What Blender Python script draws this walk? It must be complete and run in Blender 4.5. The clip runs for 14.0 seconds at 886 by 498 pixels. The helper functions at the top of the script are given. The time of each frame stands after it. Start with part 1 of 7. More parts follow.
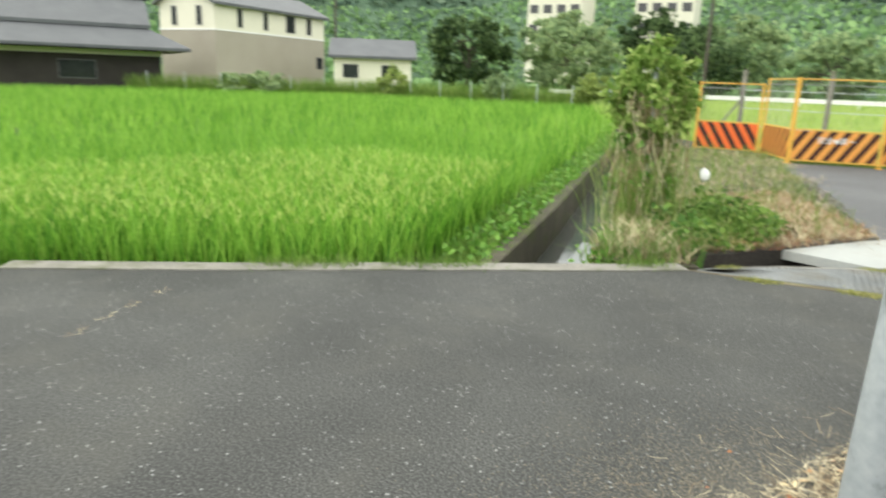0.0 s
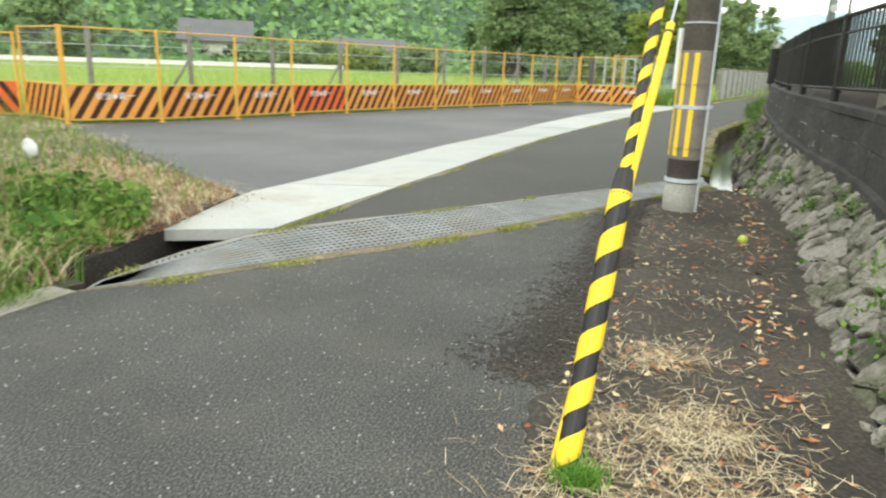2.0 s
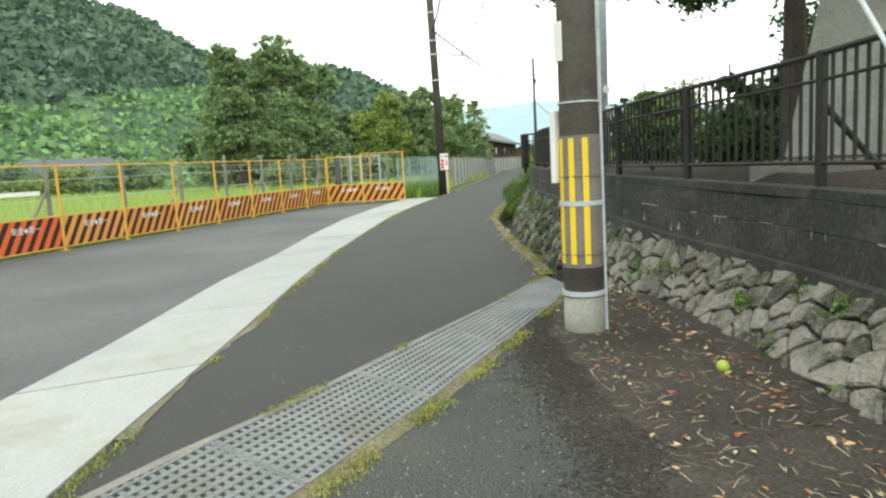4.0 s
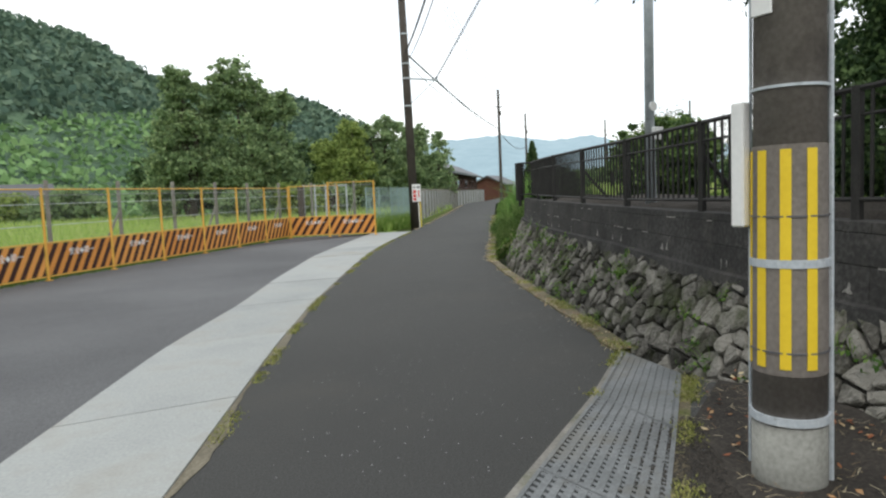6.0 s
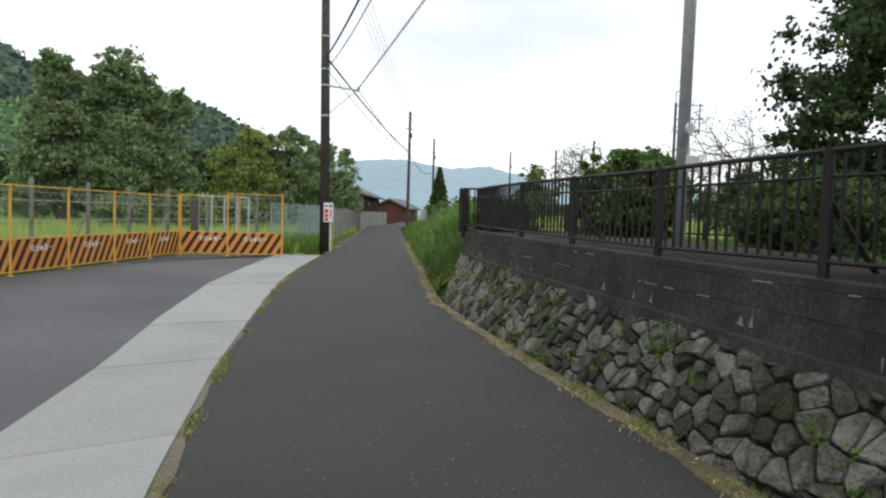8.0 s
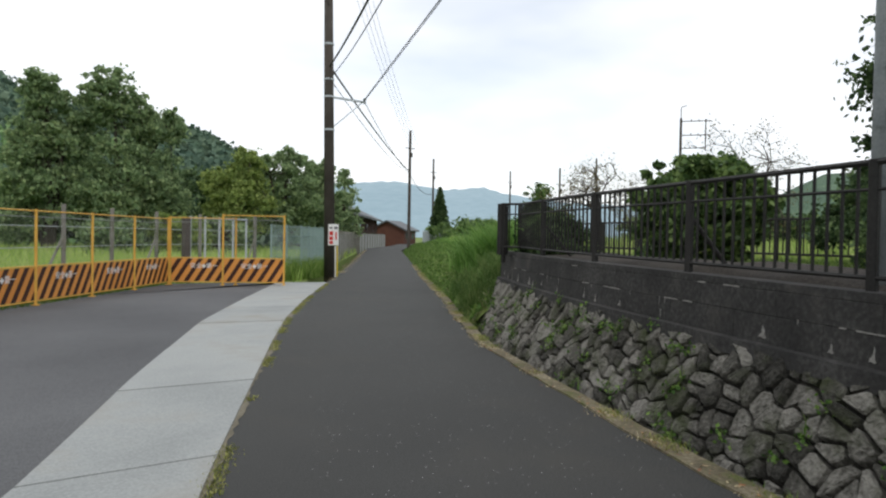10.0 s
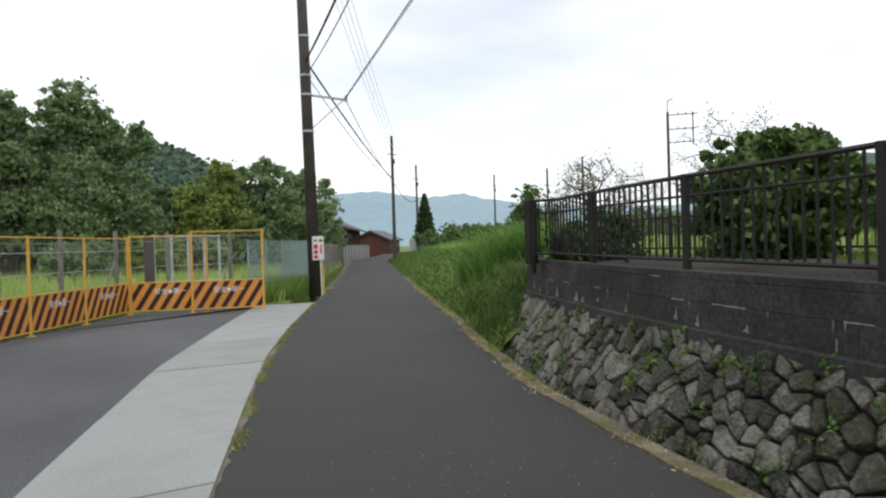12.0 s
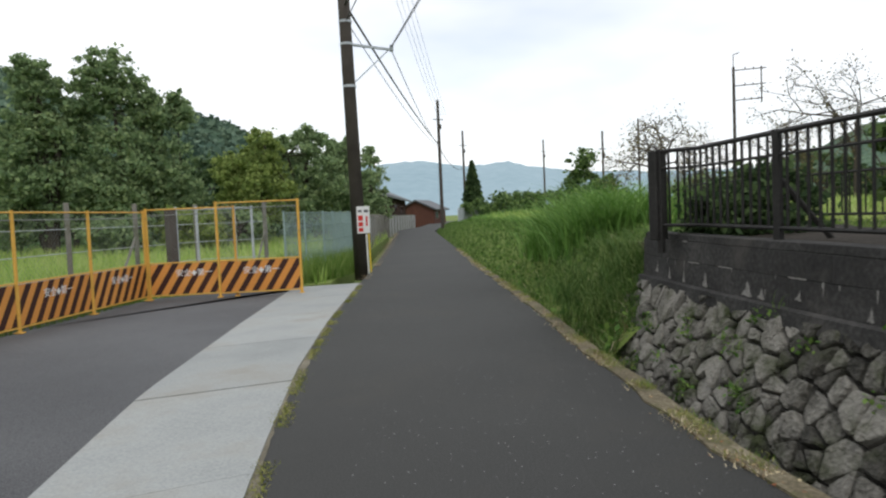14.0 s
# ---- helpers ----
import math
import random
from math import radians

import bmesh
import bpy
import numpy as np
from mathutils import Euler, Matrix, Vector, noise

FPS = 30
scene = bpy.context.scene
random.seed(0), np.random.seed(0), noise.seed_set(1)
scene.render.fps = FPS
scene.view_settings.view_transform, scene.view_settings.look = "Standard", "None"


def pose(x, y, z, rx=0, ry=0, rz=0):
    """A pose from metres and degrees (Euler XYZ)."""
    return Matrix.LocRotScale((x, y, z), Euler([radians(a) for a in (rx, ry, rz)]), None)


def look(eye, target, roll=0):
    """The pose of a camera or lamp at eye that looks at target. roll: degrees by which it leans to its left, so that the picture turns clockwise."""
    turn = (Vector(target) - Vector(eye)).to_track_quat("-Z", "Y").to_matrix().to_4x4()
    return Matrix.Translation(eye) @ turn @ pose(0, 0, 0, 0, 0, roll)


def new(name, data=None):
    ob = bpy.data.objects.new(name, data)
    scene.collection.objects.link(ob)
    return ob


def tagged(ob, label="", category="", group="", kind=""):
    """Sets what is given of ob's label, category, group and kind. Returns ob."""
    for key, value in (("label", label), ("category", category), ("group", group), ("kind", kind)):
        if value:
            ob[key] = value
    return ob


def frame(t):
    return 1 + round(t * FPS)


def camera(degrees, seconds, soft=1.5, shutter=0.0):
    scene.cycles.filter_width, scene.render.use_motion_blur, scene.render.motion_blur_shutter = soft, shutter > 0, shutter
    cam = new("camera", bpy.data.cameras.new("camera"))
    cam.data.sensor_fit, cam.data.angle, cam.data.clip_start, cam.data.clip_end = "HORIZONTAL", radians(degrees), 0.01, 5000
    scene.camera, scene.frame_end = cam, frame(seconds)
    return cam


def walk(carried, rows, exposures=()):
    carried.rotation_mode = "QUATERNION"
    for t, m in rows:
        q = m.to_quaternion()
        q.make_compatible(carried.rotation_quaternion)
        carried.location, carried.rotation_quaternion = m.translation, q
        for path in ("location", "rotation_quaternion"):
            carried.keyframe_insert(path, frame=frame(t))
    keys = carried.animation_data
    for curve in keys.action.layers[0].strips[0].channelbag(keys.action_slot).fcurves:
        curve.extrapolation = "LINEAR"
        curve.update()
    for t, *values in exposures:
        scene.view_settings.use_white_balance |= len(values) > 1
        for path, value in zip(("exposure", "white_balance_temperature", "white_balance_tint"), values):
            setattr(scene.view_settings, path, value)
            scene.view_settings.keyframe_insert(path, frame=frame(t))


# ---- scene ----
cam = camera(66.2, 14.0, soft=2.2, shutter=0.2)
PATH = [
    (0, (2.157, 0.027, 1.464), (0.552, 1.117, 0.979), 2.0),
    (0.5, (1.785, 0.112, 1.403), (0.664, 1.656, 0.802), 2.4),
    (1, (1.365, 0.376, 1.356), (0.643, 2.142, 0.754), 2.3),
    (1.5, (1.012, 0.742, 1.312), (0.827, 2.633, 0.688), 2.2),
    (2, (0.669, 1.12, 1.28), (0.76, 3.048, 0.757), 2.0),
    (2.5, (0.512, 1.694, 1.263), (1.08, 3.528, 0.703), 1.5),
    (3, (0.23, 2.162, 1.295), (0.805, 4.013, 0.801), -0.0),
    (3.5, (0.135, 2.702, 1.3), (0.943, 4.495, 0.936), -1.9),
    (3.6, (0.112, 2.818, 1.314), (0.923, 4.619, 1.0), -2.5),
    (5.8, (0.455, 5.366, 1.365), (1.389, 7.125, 1.181), -4.7),
    (6, (0.498, 5.623, 1.339), (1.453, 7.372, 1.174), -2.4),
    (6.5, (0.703, 6.194, 1.324), (1.827, 7.844, 1.204), -0.9),
    (7, (0.791, 6.796, 1.325), (1.826, 8.503, 1.204), 1.7),
    (7.2, (0.85, 7.092, 1.353), (1.974, 8.742, 1.225), 1.3),
    (9.3, (1.516, 9.427, 1.41), (2.77, 10.983, 1.336), 1.8),
    (9.5, (1.6, 9.647, 1.391), (2.856, 11.204, 1.369), 1.3),
    (10, (1.826, 10.203, 1.37), (3.057, 11.78, 1.334), 1.0),
    (10.5, (2.029, 10.706, 1.394), (3.357, 12.201, 1.386), 1.0),
    (11, (2.331, 11.226, 1.412), (3.604, 12.768, 1.382), -0.7),
    (11.5, (2.615, 11.706, 1.398), (4.021, 13.129, 1.39), -1.5),
    (12, (2.854, 12.252, 1.39), (4.125, 13.797, 1.375), -1.7),
    (12.5, (3.237, 12.776, 1.395), (4.589, 14.249, 1.363), -2.1),
    (13, (3.51, 13.361, 1.432), (4.724, 14.949, 1.365), -2.6),
    (13.5, (3.812, 13.893, 1.43), (5.046, 15.464, 1.343), -2.7),
    (14, (4.099, 14.495, 1.418), (5.262, 16.119, 1.317), -2.5),
]
walk(cam, [(t, look(eye, target, roll)) for t, eye, target, roll in PATH],
     exposures=[(0.0, 0.96, 7000, 4), (2.5, 0.88, 7000, 1), (3.4, 0.86, 6950, -3), (4.6, 0.42, 6700, 4), (6.0, 0.08, 6540, 8),
                (7.2, -0.08, 6500, 10), (9.5, -0.24, 6500, 10), (14.0, -0.24, 6500, 10)])

# ---- light ----
world = bpy.data.worlds.new("overcast_sky")
scene.world = world
world.use_nodes = True
wn, wl = world.node_tree.nodes, world.node_tree.links
wn.clear()
w_out = wn.new("ShaderNodeOutputWorld")
w_bg = wn.new("ShaderNodeBackground")
w_sky = wn.new("ShaderNodeTexSky")
w_sky.sky_type, w_sky.sun_disc = "NISHITA", False
w_sky.sun_elevation, w_sky.sun_rotation = radians(48), radians(200)
w_mul = wn.new("ShaderNodeMix")
w_mul.data_type, w_mul.blend_type = "RGBA", "MULTIPLY"
w_mul.inputs["Factor"].default_value = 1.0
w_mul.inputs[7].default_value = (0.17, 0.17, 0.17, 1)
w_noise = wn.new("ShaderNodeTexNoise")
w_noise.inputs["Scale"].default_value, w_noise.inputs["Detail"].default_value = 2.2, 4.0
w_map = wn.new("ShaderNodeMapping")
w_map.inputs["Scale"].default_value = (1.0, 1.0, 3.0)
w_co = wn.new("ShaderNodeTexCoord")
w_ramp = wn.new("ShaderNodeMapRange")
w_ramp.inputs["From Min"].default_value, w_ramp.inputs["From Max"].default_value = 0.25, 0.62
w_ramp.inputs["To Min"].default_value, w_ramp.inputs["To Max"].default_value = 0.55, 1.0
w_mix = wn.new("ShaderNodeMix")
w_mix.data_type = "RGBA"
w_mix.inputs[7].default_value = (1.42, 1.44, 1.46, 1)
wl.new(w_co.outputs["Generated"], w_map.inputs["Vector"])
wl.new(w_map.outputs["Vector"], w_noise.inputs["Vector"])
wl.new(w_noise.outputs["Fac"], w_ramp.inputs["Value"])
wl.new(w_sky.outputs["Color"], w_mul.inputs[6])
wl.new(w_ramp.outputs["Result"], w_mix.inputs["Factor"])
wl.new(w_mul.outputs[2], w_mix.inputs[6])
wl.new(w_mix.outputs[2], w_bg.inputs["Color"])
w_bg.inputs["Strength"].default_value = 1.0
wl.new(w_bg.outputs["Background"], w_out.inputs["Surface"])

sun_data = bpy.data.lights.new("sun", "SUN")
sun_data.energy, sun_data.angle, sun_data.color = 0.75, radians(14), (1.0, 0.96, 0.88)
sun = new("sun", sun_data)
sun.matrix_world = look((0, 0, 50), (20, 32, 8))


# ---- materials ----
def node(nt, kind, **values):
    n = nt.nodes.new(kind)
    for key, value in values.items():
        n.inputs[key.replace("_", " ")].default_value = value
    return n


def material(name, colors, rough=0.85, scale=3.0, fine=40.0, bump=0.3, depth=0.01, metal=0.0, island=0.0, objvar=0.0, stain=None,
             stain_scale=1.2, stain_low=0.5, stain_high=0.65, translucent=0.0, spec=0.3, spread=(0.3, 0.7), grain_mix=0.5):
    """A surface of two or three tones: broad patches, fine grain with relief, and optional stains."""
    m = bpy.data.materials.new(name)
    m.use_nodes = True
    nt = m.node_tree
    bsdf = nt.nodes["Principled BSDF"]
    bsdf.inputs["Roughness"].default_value, bsdf.inputs["Metallic"].default_value = rough, metal
    bsdf.inputs["Specular IOR Level"].default_value = spec
    co = nt.nodes.new("ShaderNodeNewGeometry")
    broad = node(nt, "ShaderNodeTexNoise", Scale=scale, Detail=5.0)
    grain = node(nt, "ShaderNodeTexNoise", Scale=fine, Detail=3.0)
    for n in (broad, grain):
        nt.links.new(co.outputs["Position"], n.inputs["Vector"])
    blend = nt.nodes.new("ShaderNodeMath")
    blend.operation = "MULTIPLY_ADD"
    nt.links.new(grain.outputs["Fac"], blend.inputs[0])
    blend.inputs[1].default_value = grain_mix
    half = nt.nodes.new("ShaderNodeMath")
    half.operation = "MULTIPLY"
    half.inputs[1].default_value = 1 - grain_mix
    nt.links.new(broad.outputs["Fac"], half.inputs[0])
    nt.links.new(half.outputs[0], blend.inputs[2])
    last = blend.outputs[0]
    for amount, kind, out in ((island, "ShaderNodeNewGeometry", "Random Per Island"), (objvar, "ShaderNodeObjectInfo", "Random")):
        if amount:
            src = nt.nodes.new(kind)
            sub = nt.nodes.new("ShaderNodeMath")
            sub.operation = "MULTIPLY_ADD"
            sub.inputs[1].default_value, sub.inputs[2].default_value = amount, -amount / 2
            nt.links.new(src.outputs[out], sub.inputs[0])
            add = nt.nodes.new("ShaderNodeMath")
            nt.links.new(last, add.inputs[0])
            nt.links.new(sub.outputs[0], add.inputs[1])
            last = add.outputs[0]
    ramp = nt.nodes.new("ShaderNodeValToRGB")
    els = ramp.color_ramp.elements
    els[0].position, els[1].position = spread
    els[0].color, els[1].color = (*colors[0], 1), (*colors[-1], 1)
    if len(colors) == 3:
        els.new(0.5).color = (*colors[1], 1)
    nt.links.new(last, ramp.inputs["Fac"])
    color = ramp.outputs["Color"]
    if stain:
        sn = node(nt, "ShaderNodeTexNoise", Scale=stain_scale, Detail=6.0, Roughness=0.65)
        nt.links.new(co.outputs["Position"], sn.inputs["Vector"])
        mr = node(nt, "ShaderNodeMapRange", From_Min=stain_low, From_Max=stain_high)
        nt.links.new(sn.outputs["Fac"], mr.inputs["Value"])
        mx = nt.nodes.new("ShaderNodeMix")
        mx.data_type = "RGBA"
        mx.inputs[7].default_value = (*stain, 1)
        nt.links.new(mr.outputs["Result"], mx.inputs["Factor"])
        nt.links.new(color, mx.inputs[6])
        color = mx.outputs[2]
    nt.links.new(color, bsdf.inputs["Base Color"])
    if bump:
        b = node(nt, "ShaderNodeBump", Strength=bump, Distance=depth)
        nt.links.new(grain.outputs["Fac"], b.inputs["Height"])
        nt.links.new(b.outputs["Normal"], bsdf.inputs["Normal"])
    if translucent:
        tr = nt.nodes.new("ShaderNodeBsdfTranslucent")
        nt.links.new(color, tr.inputs["Color"])
        ms = nt.nodes.new("ShaderNodeMixShader")
        ms.inputs["Fac"].default_value = translucent
        nt.links.new(bsdf.outputs[0], ms.inputs[1])
        nt.links.new(tr.outputs[0], ms.inputs[2])
        nt.links.new(ms.outputs[0], nt.nodes["Material Output"].inputs["Surface"])
    return m


M_ASPHALT = material("asphalt", [(0.018, 0.0185, 0.018), (0.043, 0.0445, 0.0435), (0.140, 0.142, 0.136)], 0.80, 0.9, 110, 0.8, 0.006,
                     stain=(0.075, 0.074, 0.066), stain_scale=1.4, stain_low=0.50, stain_high=0.85, spread=(0.38, 0.66), grain_mix=0.83)
M_LANE = material("lane_asphalt", [(0.020, 0.020, 0.019), (0.040, 0.0405, 0.039), (0.088, 0.088, 0.083)], 0.78, 0.35, 120, 0.6, 0.005,
                  stain=(0.062, 0.058, 0.050), stain_scale=0.55, stain_low=0.52, stain_high=0.95, spread=(0.34, 0.70), grain_mix=0.86)
M_LOT = material("lot_asphalt", [(0.050, 0.051, 0.056), (0.095, 0.097, 0.102), (0.152, 0.155, 0.160)], 0.8, 0.35, 110, 0.5, 0.005, spread=(0.34, 0.68), grain_mix=0.65)
M_CONCRETE = material("pale_concrete", [(0.245, 0.26, 0.258), (0.33, 0.345, 0.34), (0.405, 0.42, 0.405)], 0.85, 0.9, 60, 0.3, 0.004,
                      stain=(0.27, 0.26, 0.23), stain_scale=0.9, stain_low=0.50, stain_high=0.75, objvar=0.15)
M_OLDCONC = material("old_concrete", [(0.13, 0.13, 0.12), (0.21, 0.20, 0.18), (0.30, 0.29, 0.26)], 0.9, 2.0, 50, 0.4, 0.006,
                     stain=(0.10, 0.11, 0.06), stain_scale=2.5, stain_low=0.5, stain_high=0.7)
M_BLACKWALL = material("weathered_dark_concrete", [(0.022, 0.0215, 0.021), (0.043, 0.042, 0.0405), (0.092, 0.089, 0.085)], 0.92, 1.6, 28, 0.7, 0.010,
                       stain=(0.105, 0.097, 0.088), stain_scale=2.2, stain_low=0.56, stain_high=0.85, spread=(0.30, 0.70), objvar=0.06)
M_WHITESTAIN = material("lime_stain", [(0.12, 0.115, 0.105), (0.38, 0.37, 0.345)], 0.9, 30, 120, 0.3)
M_STONE = material("field_stone", [(0.026, 0.025, 0.021), (0.085, 0.081, 0.070), (0.235, 0.225, 0.20)], 0.9, 6, 32, 1.0, 0.03, island=0.42, objvar=0.42,
                   stain=(0.042, 0.052, 0.020), stain_scale=2.6, stain_low=0.48, stain_high=0.68, spread=(0.28, 0.74))
M_KERB = material("mossy_kerb", [(0.070, 0.060, 0.038), (0.14, 0.118, 0.076), (0.27, 0.235, 0.165)], 0.95, 2.2, 40, 0.7, 0.01, spread=(0.34, 0.66),
                  stain=(0.10, 0.11, 0.035), stain_scale=3.0, stain_low=0.5, stain_high=0.65)
M_WETCONC = material("wet_concrete", [(0.17, 0.185, 0.195), (0.24, 0.255, 0.265)], 0.3, 3, 30, 0.2, 0.004)
M_DITCH = material("mossy_ditch_concrete", [(0.032, 0.030, 0.020), (0.060, 0.054, 0.038), (0.11, 0.10, 0.075)], 0.95, 2.5, 35, 0.7, 0.01,
                   stain=(0.05, 0.062, 0.018), stain_scale=2.0, stain_low=0.48, stain_high=0.62)
M_SAND = material("sandy_dirt", [(0.085, 0.078, 0.058), (0.15, 0.135, 0.10), (0.25, 0.225, 0.17)], 0.95, 3, 60, 0.6, 0.006)
# Near-black: wall joints, and painted shade on the drain and ditch beds.
M_JOINT_SHADE = material("dark_joint_and_shade", [(0.015, 0.014, 0.012), (0.035, 0.032, 0.026)], 0.95, 4, 50, 0.6)
M_SOIL = material("bare_soil", [(0.021, 0.0185, 0.016), (0.041, 0.036, 0.031), (0.080, 0.069, 0.057)], 0.95, 1.2, 55, 0.8, 0.012, spread=(0.34, 0.68), grain_mix=0.6)
M_YARD = material("yard_ground", [(0.05, 0.062, 0.022), (0.085, 0.095, 0.035), (0.13, 0.12, 0.06)], 0.95, 0.6, 60, 0.6, 0.02)
M_GROUND = material("grassy_ground", [(0.09, 0.14, 0.028), (0.15, 0.21, 0.045), (0.21, 0.26, 0.075)], 0.95, 0.25, 20, 0.6, 0.03)
M_PADDY = material("paddy_mud", [(0.03, 0.04, 0.015), (0.05, 0.07, 0.02)], 0.9, 2, 30, 0.5)
M_WATER = material("shallow_water", [(0.05, 0.055, 0.05), (0.08, 0.085, 0.08)], 0.06, 3, 12, 0.08, 0.01, spec=0.5)
M_STEEL = material("galvanised_steel", [(0.36, 0.40, 0.44), (0.47, 0.51, 0.55), (0.58, 0.61, 0.64)], 0.55, 6, 50, 0.1, 0.002, metal=0.15, stain=(0.28, 0.30, 0.32), stain_scale=14, stain_low=0.58, stain_high=0.72)
M_GRATE = material("steel_grating", [(0.115, 0.122, 0.126), (0.175, 0.186, 0.191), (0.26, 0.272, 0.277)], 0.6, 3, 60, 0.1, 0.002, metal=0.3,
                   stain=(0.15, 0.135, 0.105), stain_scale=2.2, stain_low=0.50, stain_high=0.78)
M_POLE = material("utility_pole_concrete", [(0.125, 0.110, 0.098), (0.175, 0.156, 0.140), (0.23, 0.205, 0.185)], 0.85, 2.5, 45, 0.3, 0.004, stain=(0.10, 0.088, 0.08), stain_scale=3, stain_low=0.55, stain_high=0.75)
M_POLEBASE = material("pole_base_concrete", [(0.17, 0.17, 0.15), (0.25, 0.25, 0.23), (0.33, 0.33, 0.30)], 0.9, 5, 50, 0.3, 0.004)
M_DARKWOODPOLE = material("dark_pole", [(0.045, 0.038, 0.034), (0.075, 0.064, 0.056), (0.10, 0.088, 0.078)], 0.85, 2, 40, 0.3)
M_YELLOW = material("yellow_plastic", [(0.72, 0.50, 0.03), (0.80, 0.58, 0.04)], 0.45, 5, 40, 0.08, 0.002, stain=(0.45, 0.32, 0.05), stain_scale=9, stain_low=0.62, stain_high=0.8)
M_BLACKPL = material("black_plastic", [(0.014, 0.014, 0.016), (0.03, 0.03, 0.032)], 0.45, 5, 40, 0.08, 0.002)
M_FENCEYEL = material("fence_yellow_paint", [(0.60, 0.33, 0.055), (0.72, 0.42, 0.09)], 0.55, 3, 40, 0.1, 0.002, stain=(0.30, 0.17, 0.06), stain_scale=6, stain_low=0.62, stain_high=0.8)
M_BOARD = material("barrier_orange", [(0.62, 0.25, 0.05), (0.72, 0.33, 0.08)], 0.55, 1.0, 40, 0.06, 0.002, objvar=0.4)
M_BOARDRED = material("barrier_red_orange", [(0.66, 0.11, 0.03), (0.74, 0.16, 0.04)], 0.55, 1.0, 40, 0.06)
M_STRIPE = material("barrier_black", [(0.035, 0.014, 0.010), (0.060, 0.020, 0.013)], 0.6, 2, 40, 0.06)
M_WHITE = material("white_paint", [(0.70, 0.70, 0.70), (0.80, 0.80, 0.79)], 0.6, 3, 40, 0.05)
M_SIGNRED = material("sign_red", [(0.55, 0.03, 0.03), (0.65, 0.05, 0.04)], 0.5, 3, 40, 0.0)
M_SIGNGREEN = material("sign_green", [(0.02, 0.25, 0.10), (0.03, 0.30, 0.12)], 0.5, 3, 40, 0.0)
M_SIGNGREY = material("sign_dark_marks", [(0.08, 0.08, 0.09), (0.14, 0.14, 0.15)], 0.5, 3, 40, 0.0)
M_RAIL = material("dark_brown_rail_paint", [(0.014, 0.0135, 0.013), (0.024, 0.023, 0.022), (0.040, 0.038, 0.036)], 0.6, 3, 40, 0.15, 0.003)
M_BLUEFENCE = material("pale_blue_green_mesh", [(0.22, 0.31, 0.30), (0.30, 0.40, 0.38)], 0.6, 3, 40, 0.05)
M_WIRE = material("fence_wire", [(0.20, 0.21, 0.20), (0.30, 0.31, 0.30)], 0.6, 3, 40, 0.0, metal=0.4)
M_CABLE = material("black_cable", [(0.025, 0.025, 0.027), (0.05, 0.05, 0.052)], 0.6, 3, 40, 0.0)
M_RICE = material("rice_leaf", [(0.070, 0.20, 0.020), (0.165, 0.385, 0.040), (0.31, 0.53, 0.085)], 0.55, 0.35, 8, 0, island=0.6, translucent=0.35)
M_RICEHEAD = material("rice_ear", [(0.34, 0.47, 0.09), (0.52, 0.60, 0.18)], 0.6, 0.5, 8, 0, island=0.3, translucent=0.25)
M_GRASS = material("grass_blade", [(0.075, 0.15, 0.022), (0.135, 0.235, 0.04), (0.25, 0.34, 0.09)], 0.6, 0.5, 6, 0, island=0.4, translucent=0.3)
M_MEADOW = material("meadow_blade", [(0.24, 0.38, 0.08), (0.36, 0.49, 0.12), (0.50, 0.57, 0.21)], 0.6, 0.3, 6, 0, island=0.4, translucent=0.3)
M_WEED = material("broad_weed_leaf", [(0.07, 0.18, 0.022), (0.12, 0.28, 0.04), (0.20, 0.38, 0.07)], 0.55, 1.0, 8, 0, island=0.4, translucent=0.3)
M_BANKWEED = material("bank_weed_leaf", [(0.05, 0.115, 0.022), (0.10, 0.20, 0.04), (0.19, 0.30, 0.07)], 0.6, 1.0, 8, 0, island=0.6, translucent=0.3, spec=0.15)
M_BANKGRASS = material("bank_grass_blade", [(0.05, 0.105, 0.024), (0.10, 0.185, 0.045), (0.20, 0.27, 0.09)], 0.6, 0.9, 6, 0, island=0.6, translucent=0.3, spec=0.15)
M_VINE = material("creeper_leaf", [(0.13, 0.23, 0.045), (0.23, 0.35, 0.08), (0.38, 0.47, 0.16)], 0.6, 1.0, 8, 0, island=0.5, translucent=0.4, spec=0.15)
M_STRAW = material("dry_straw", [(0.22, 0.15, 0.085), (0.44, 0.35, 0.21), (0.66, 0.58, 0.40)], 0.8, 1.5, 8, 0, island=0.7)
M_DEADLEAF = material("fallen_leaf", [(0.26, 0.09, 0.04), (0.38, 0.20, 0.09), (0.55, 0.46, 0.28)], 0.7, 3, 8, 0, island=0.9)
M_MOSS = material("moss", [(0.12, 0.15, 0.03), (0.23, 0.25, 0.06), (0.38, 0.36, 0.14)], 0.95, 1.2, 60, 0.0, 0.01, island=0.4)
M_LEAF = material("tree_leaf", [(0.165, 0.245, 0.125), (0.26, 0.36, 0.18), (0.36, 0.45, 0.225)], 0.6, 0.35, 3, 0, island=0.5, translucent=0.5, spec=0.08)
M_LEAFDARK = material("dark_evergreen_leaf", [(0.036, 0.066, 0.030), (0.072, 0.12, 0.050), (0.13, 0.195, 0.078)], 0.55, 0.4, 3, 0, island=0.6, translucent=0.4, spec=0.08)
M_LEAFYEL = material("light_tree_leaf", [(0.17, 0.24, 0.075), (0.26, 0.34, 0.10), (0.36, 0.43, 0.14)], 0.6, 0.35, 3, 0, island=0.5, translucent=0.5, spec=0.08)
M_SHRUB = material("shrub_leaf", [(0.05, 0.095, 0.030), (0.10, 0.175, 0.055), (0.20, 0.29, 0.09)], 0.5, 0.6, 3, 0, island=0.6, translucent=0.4)
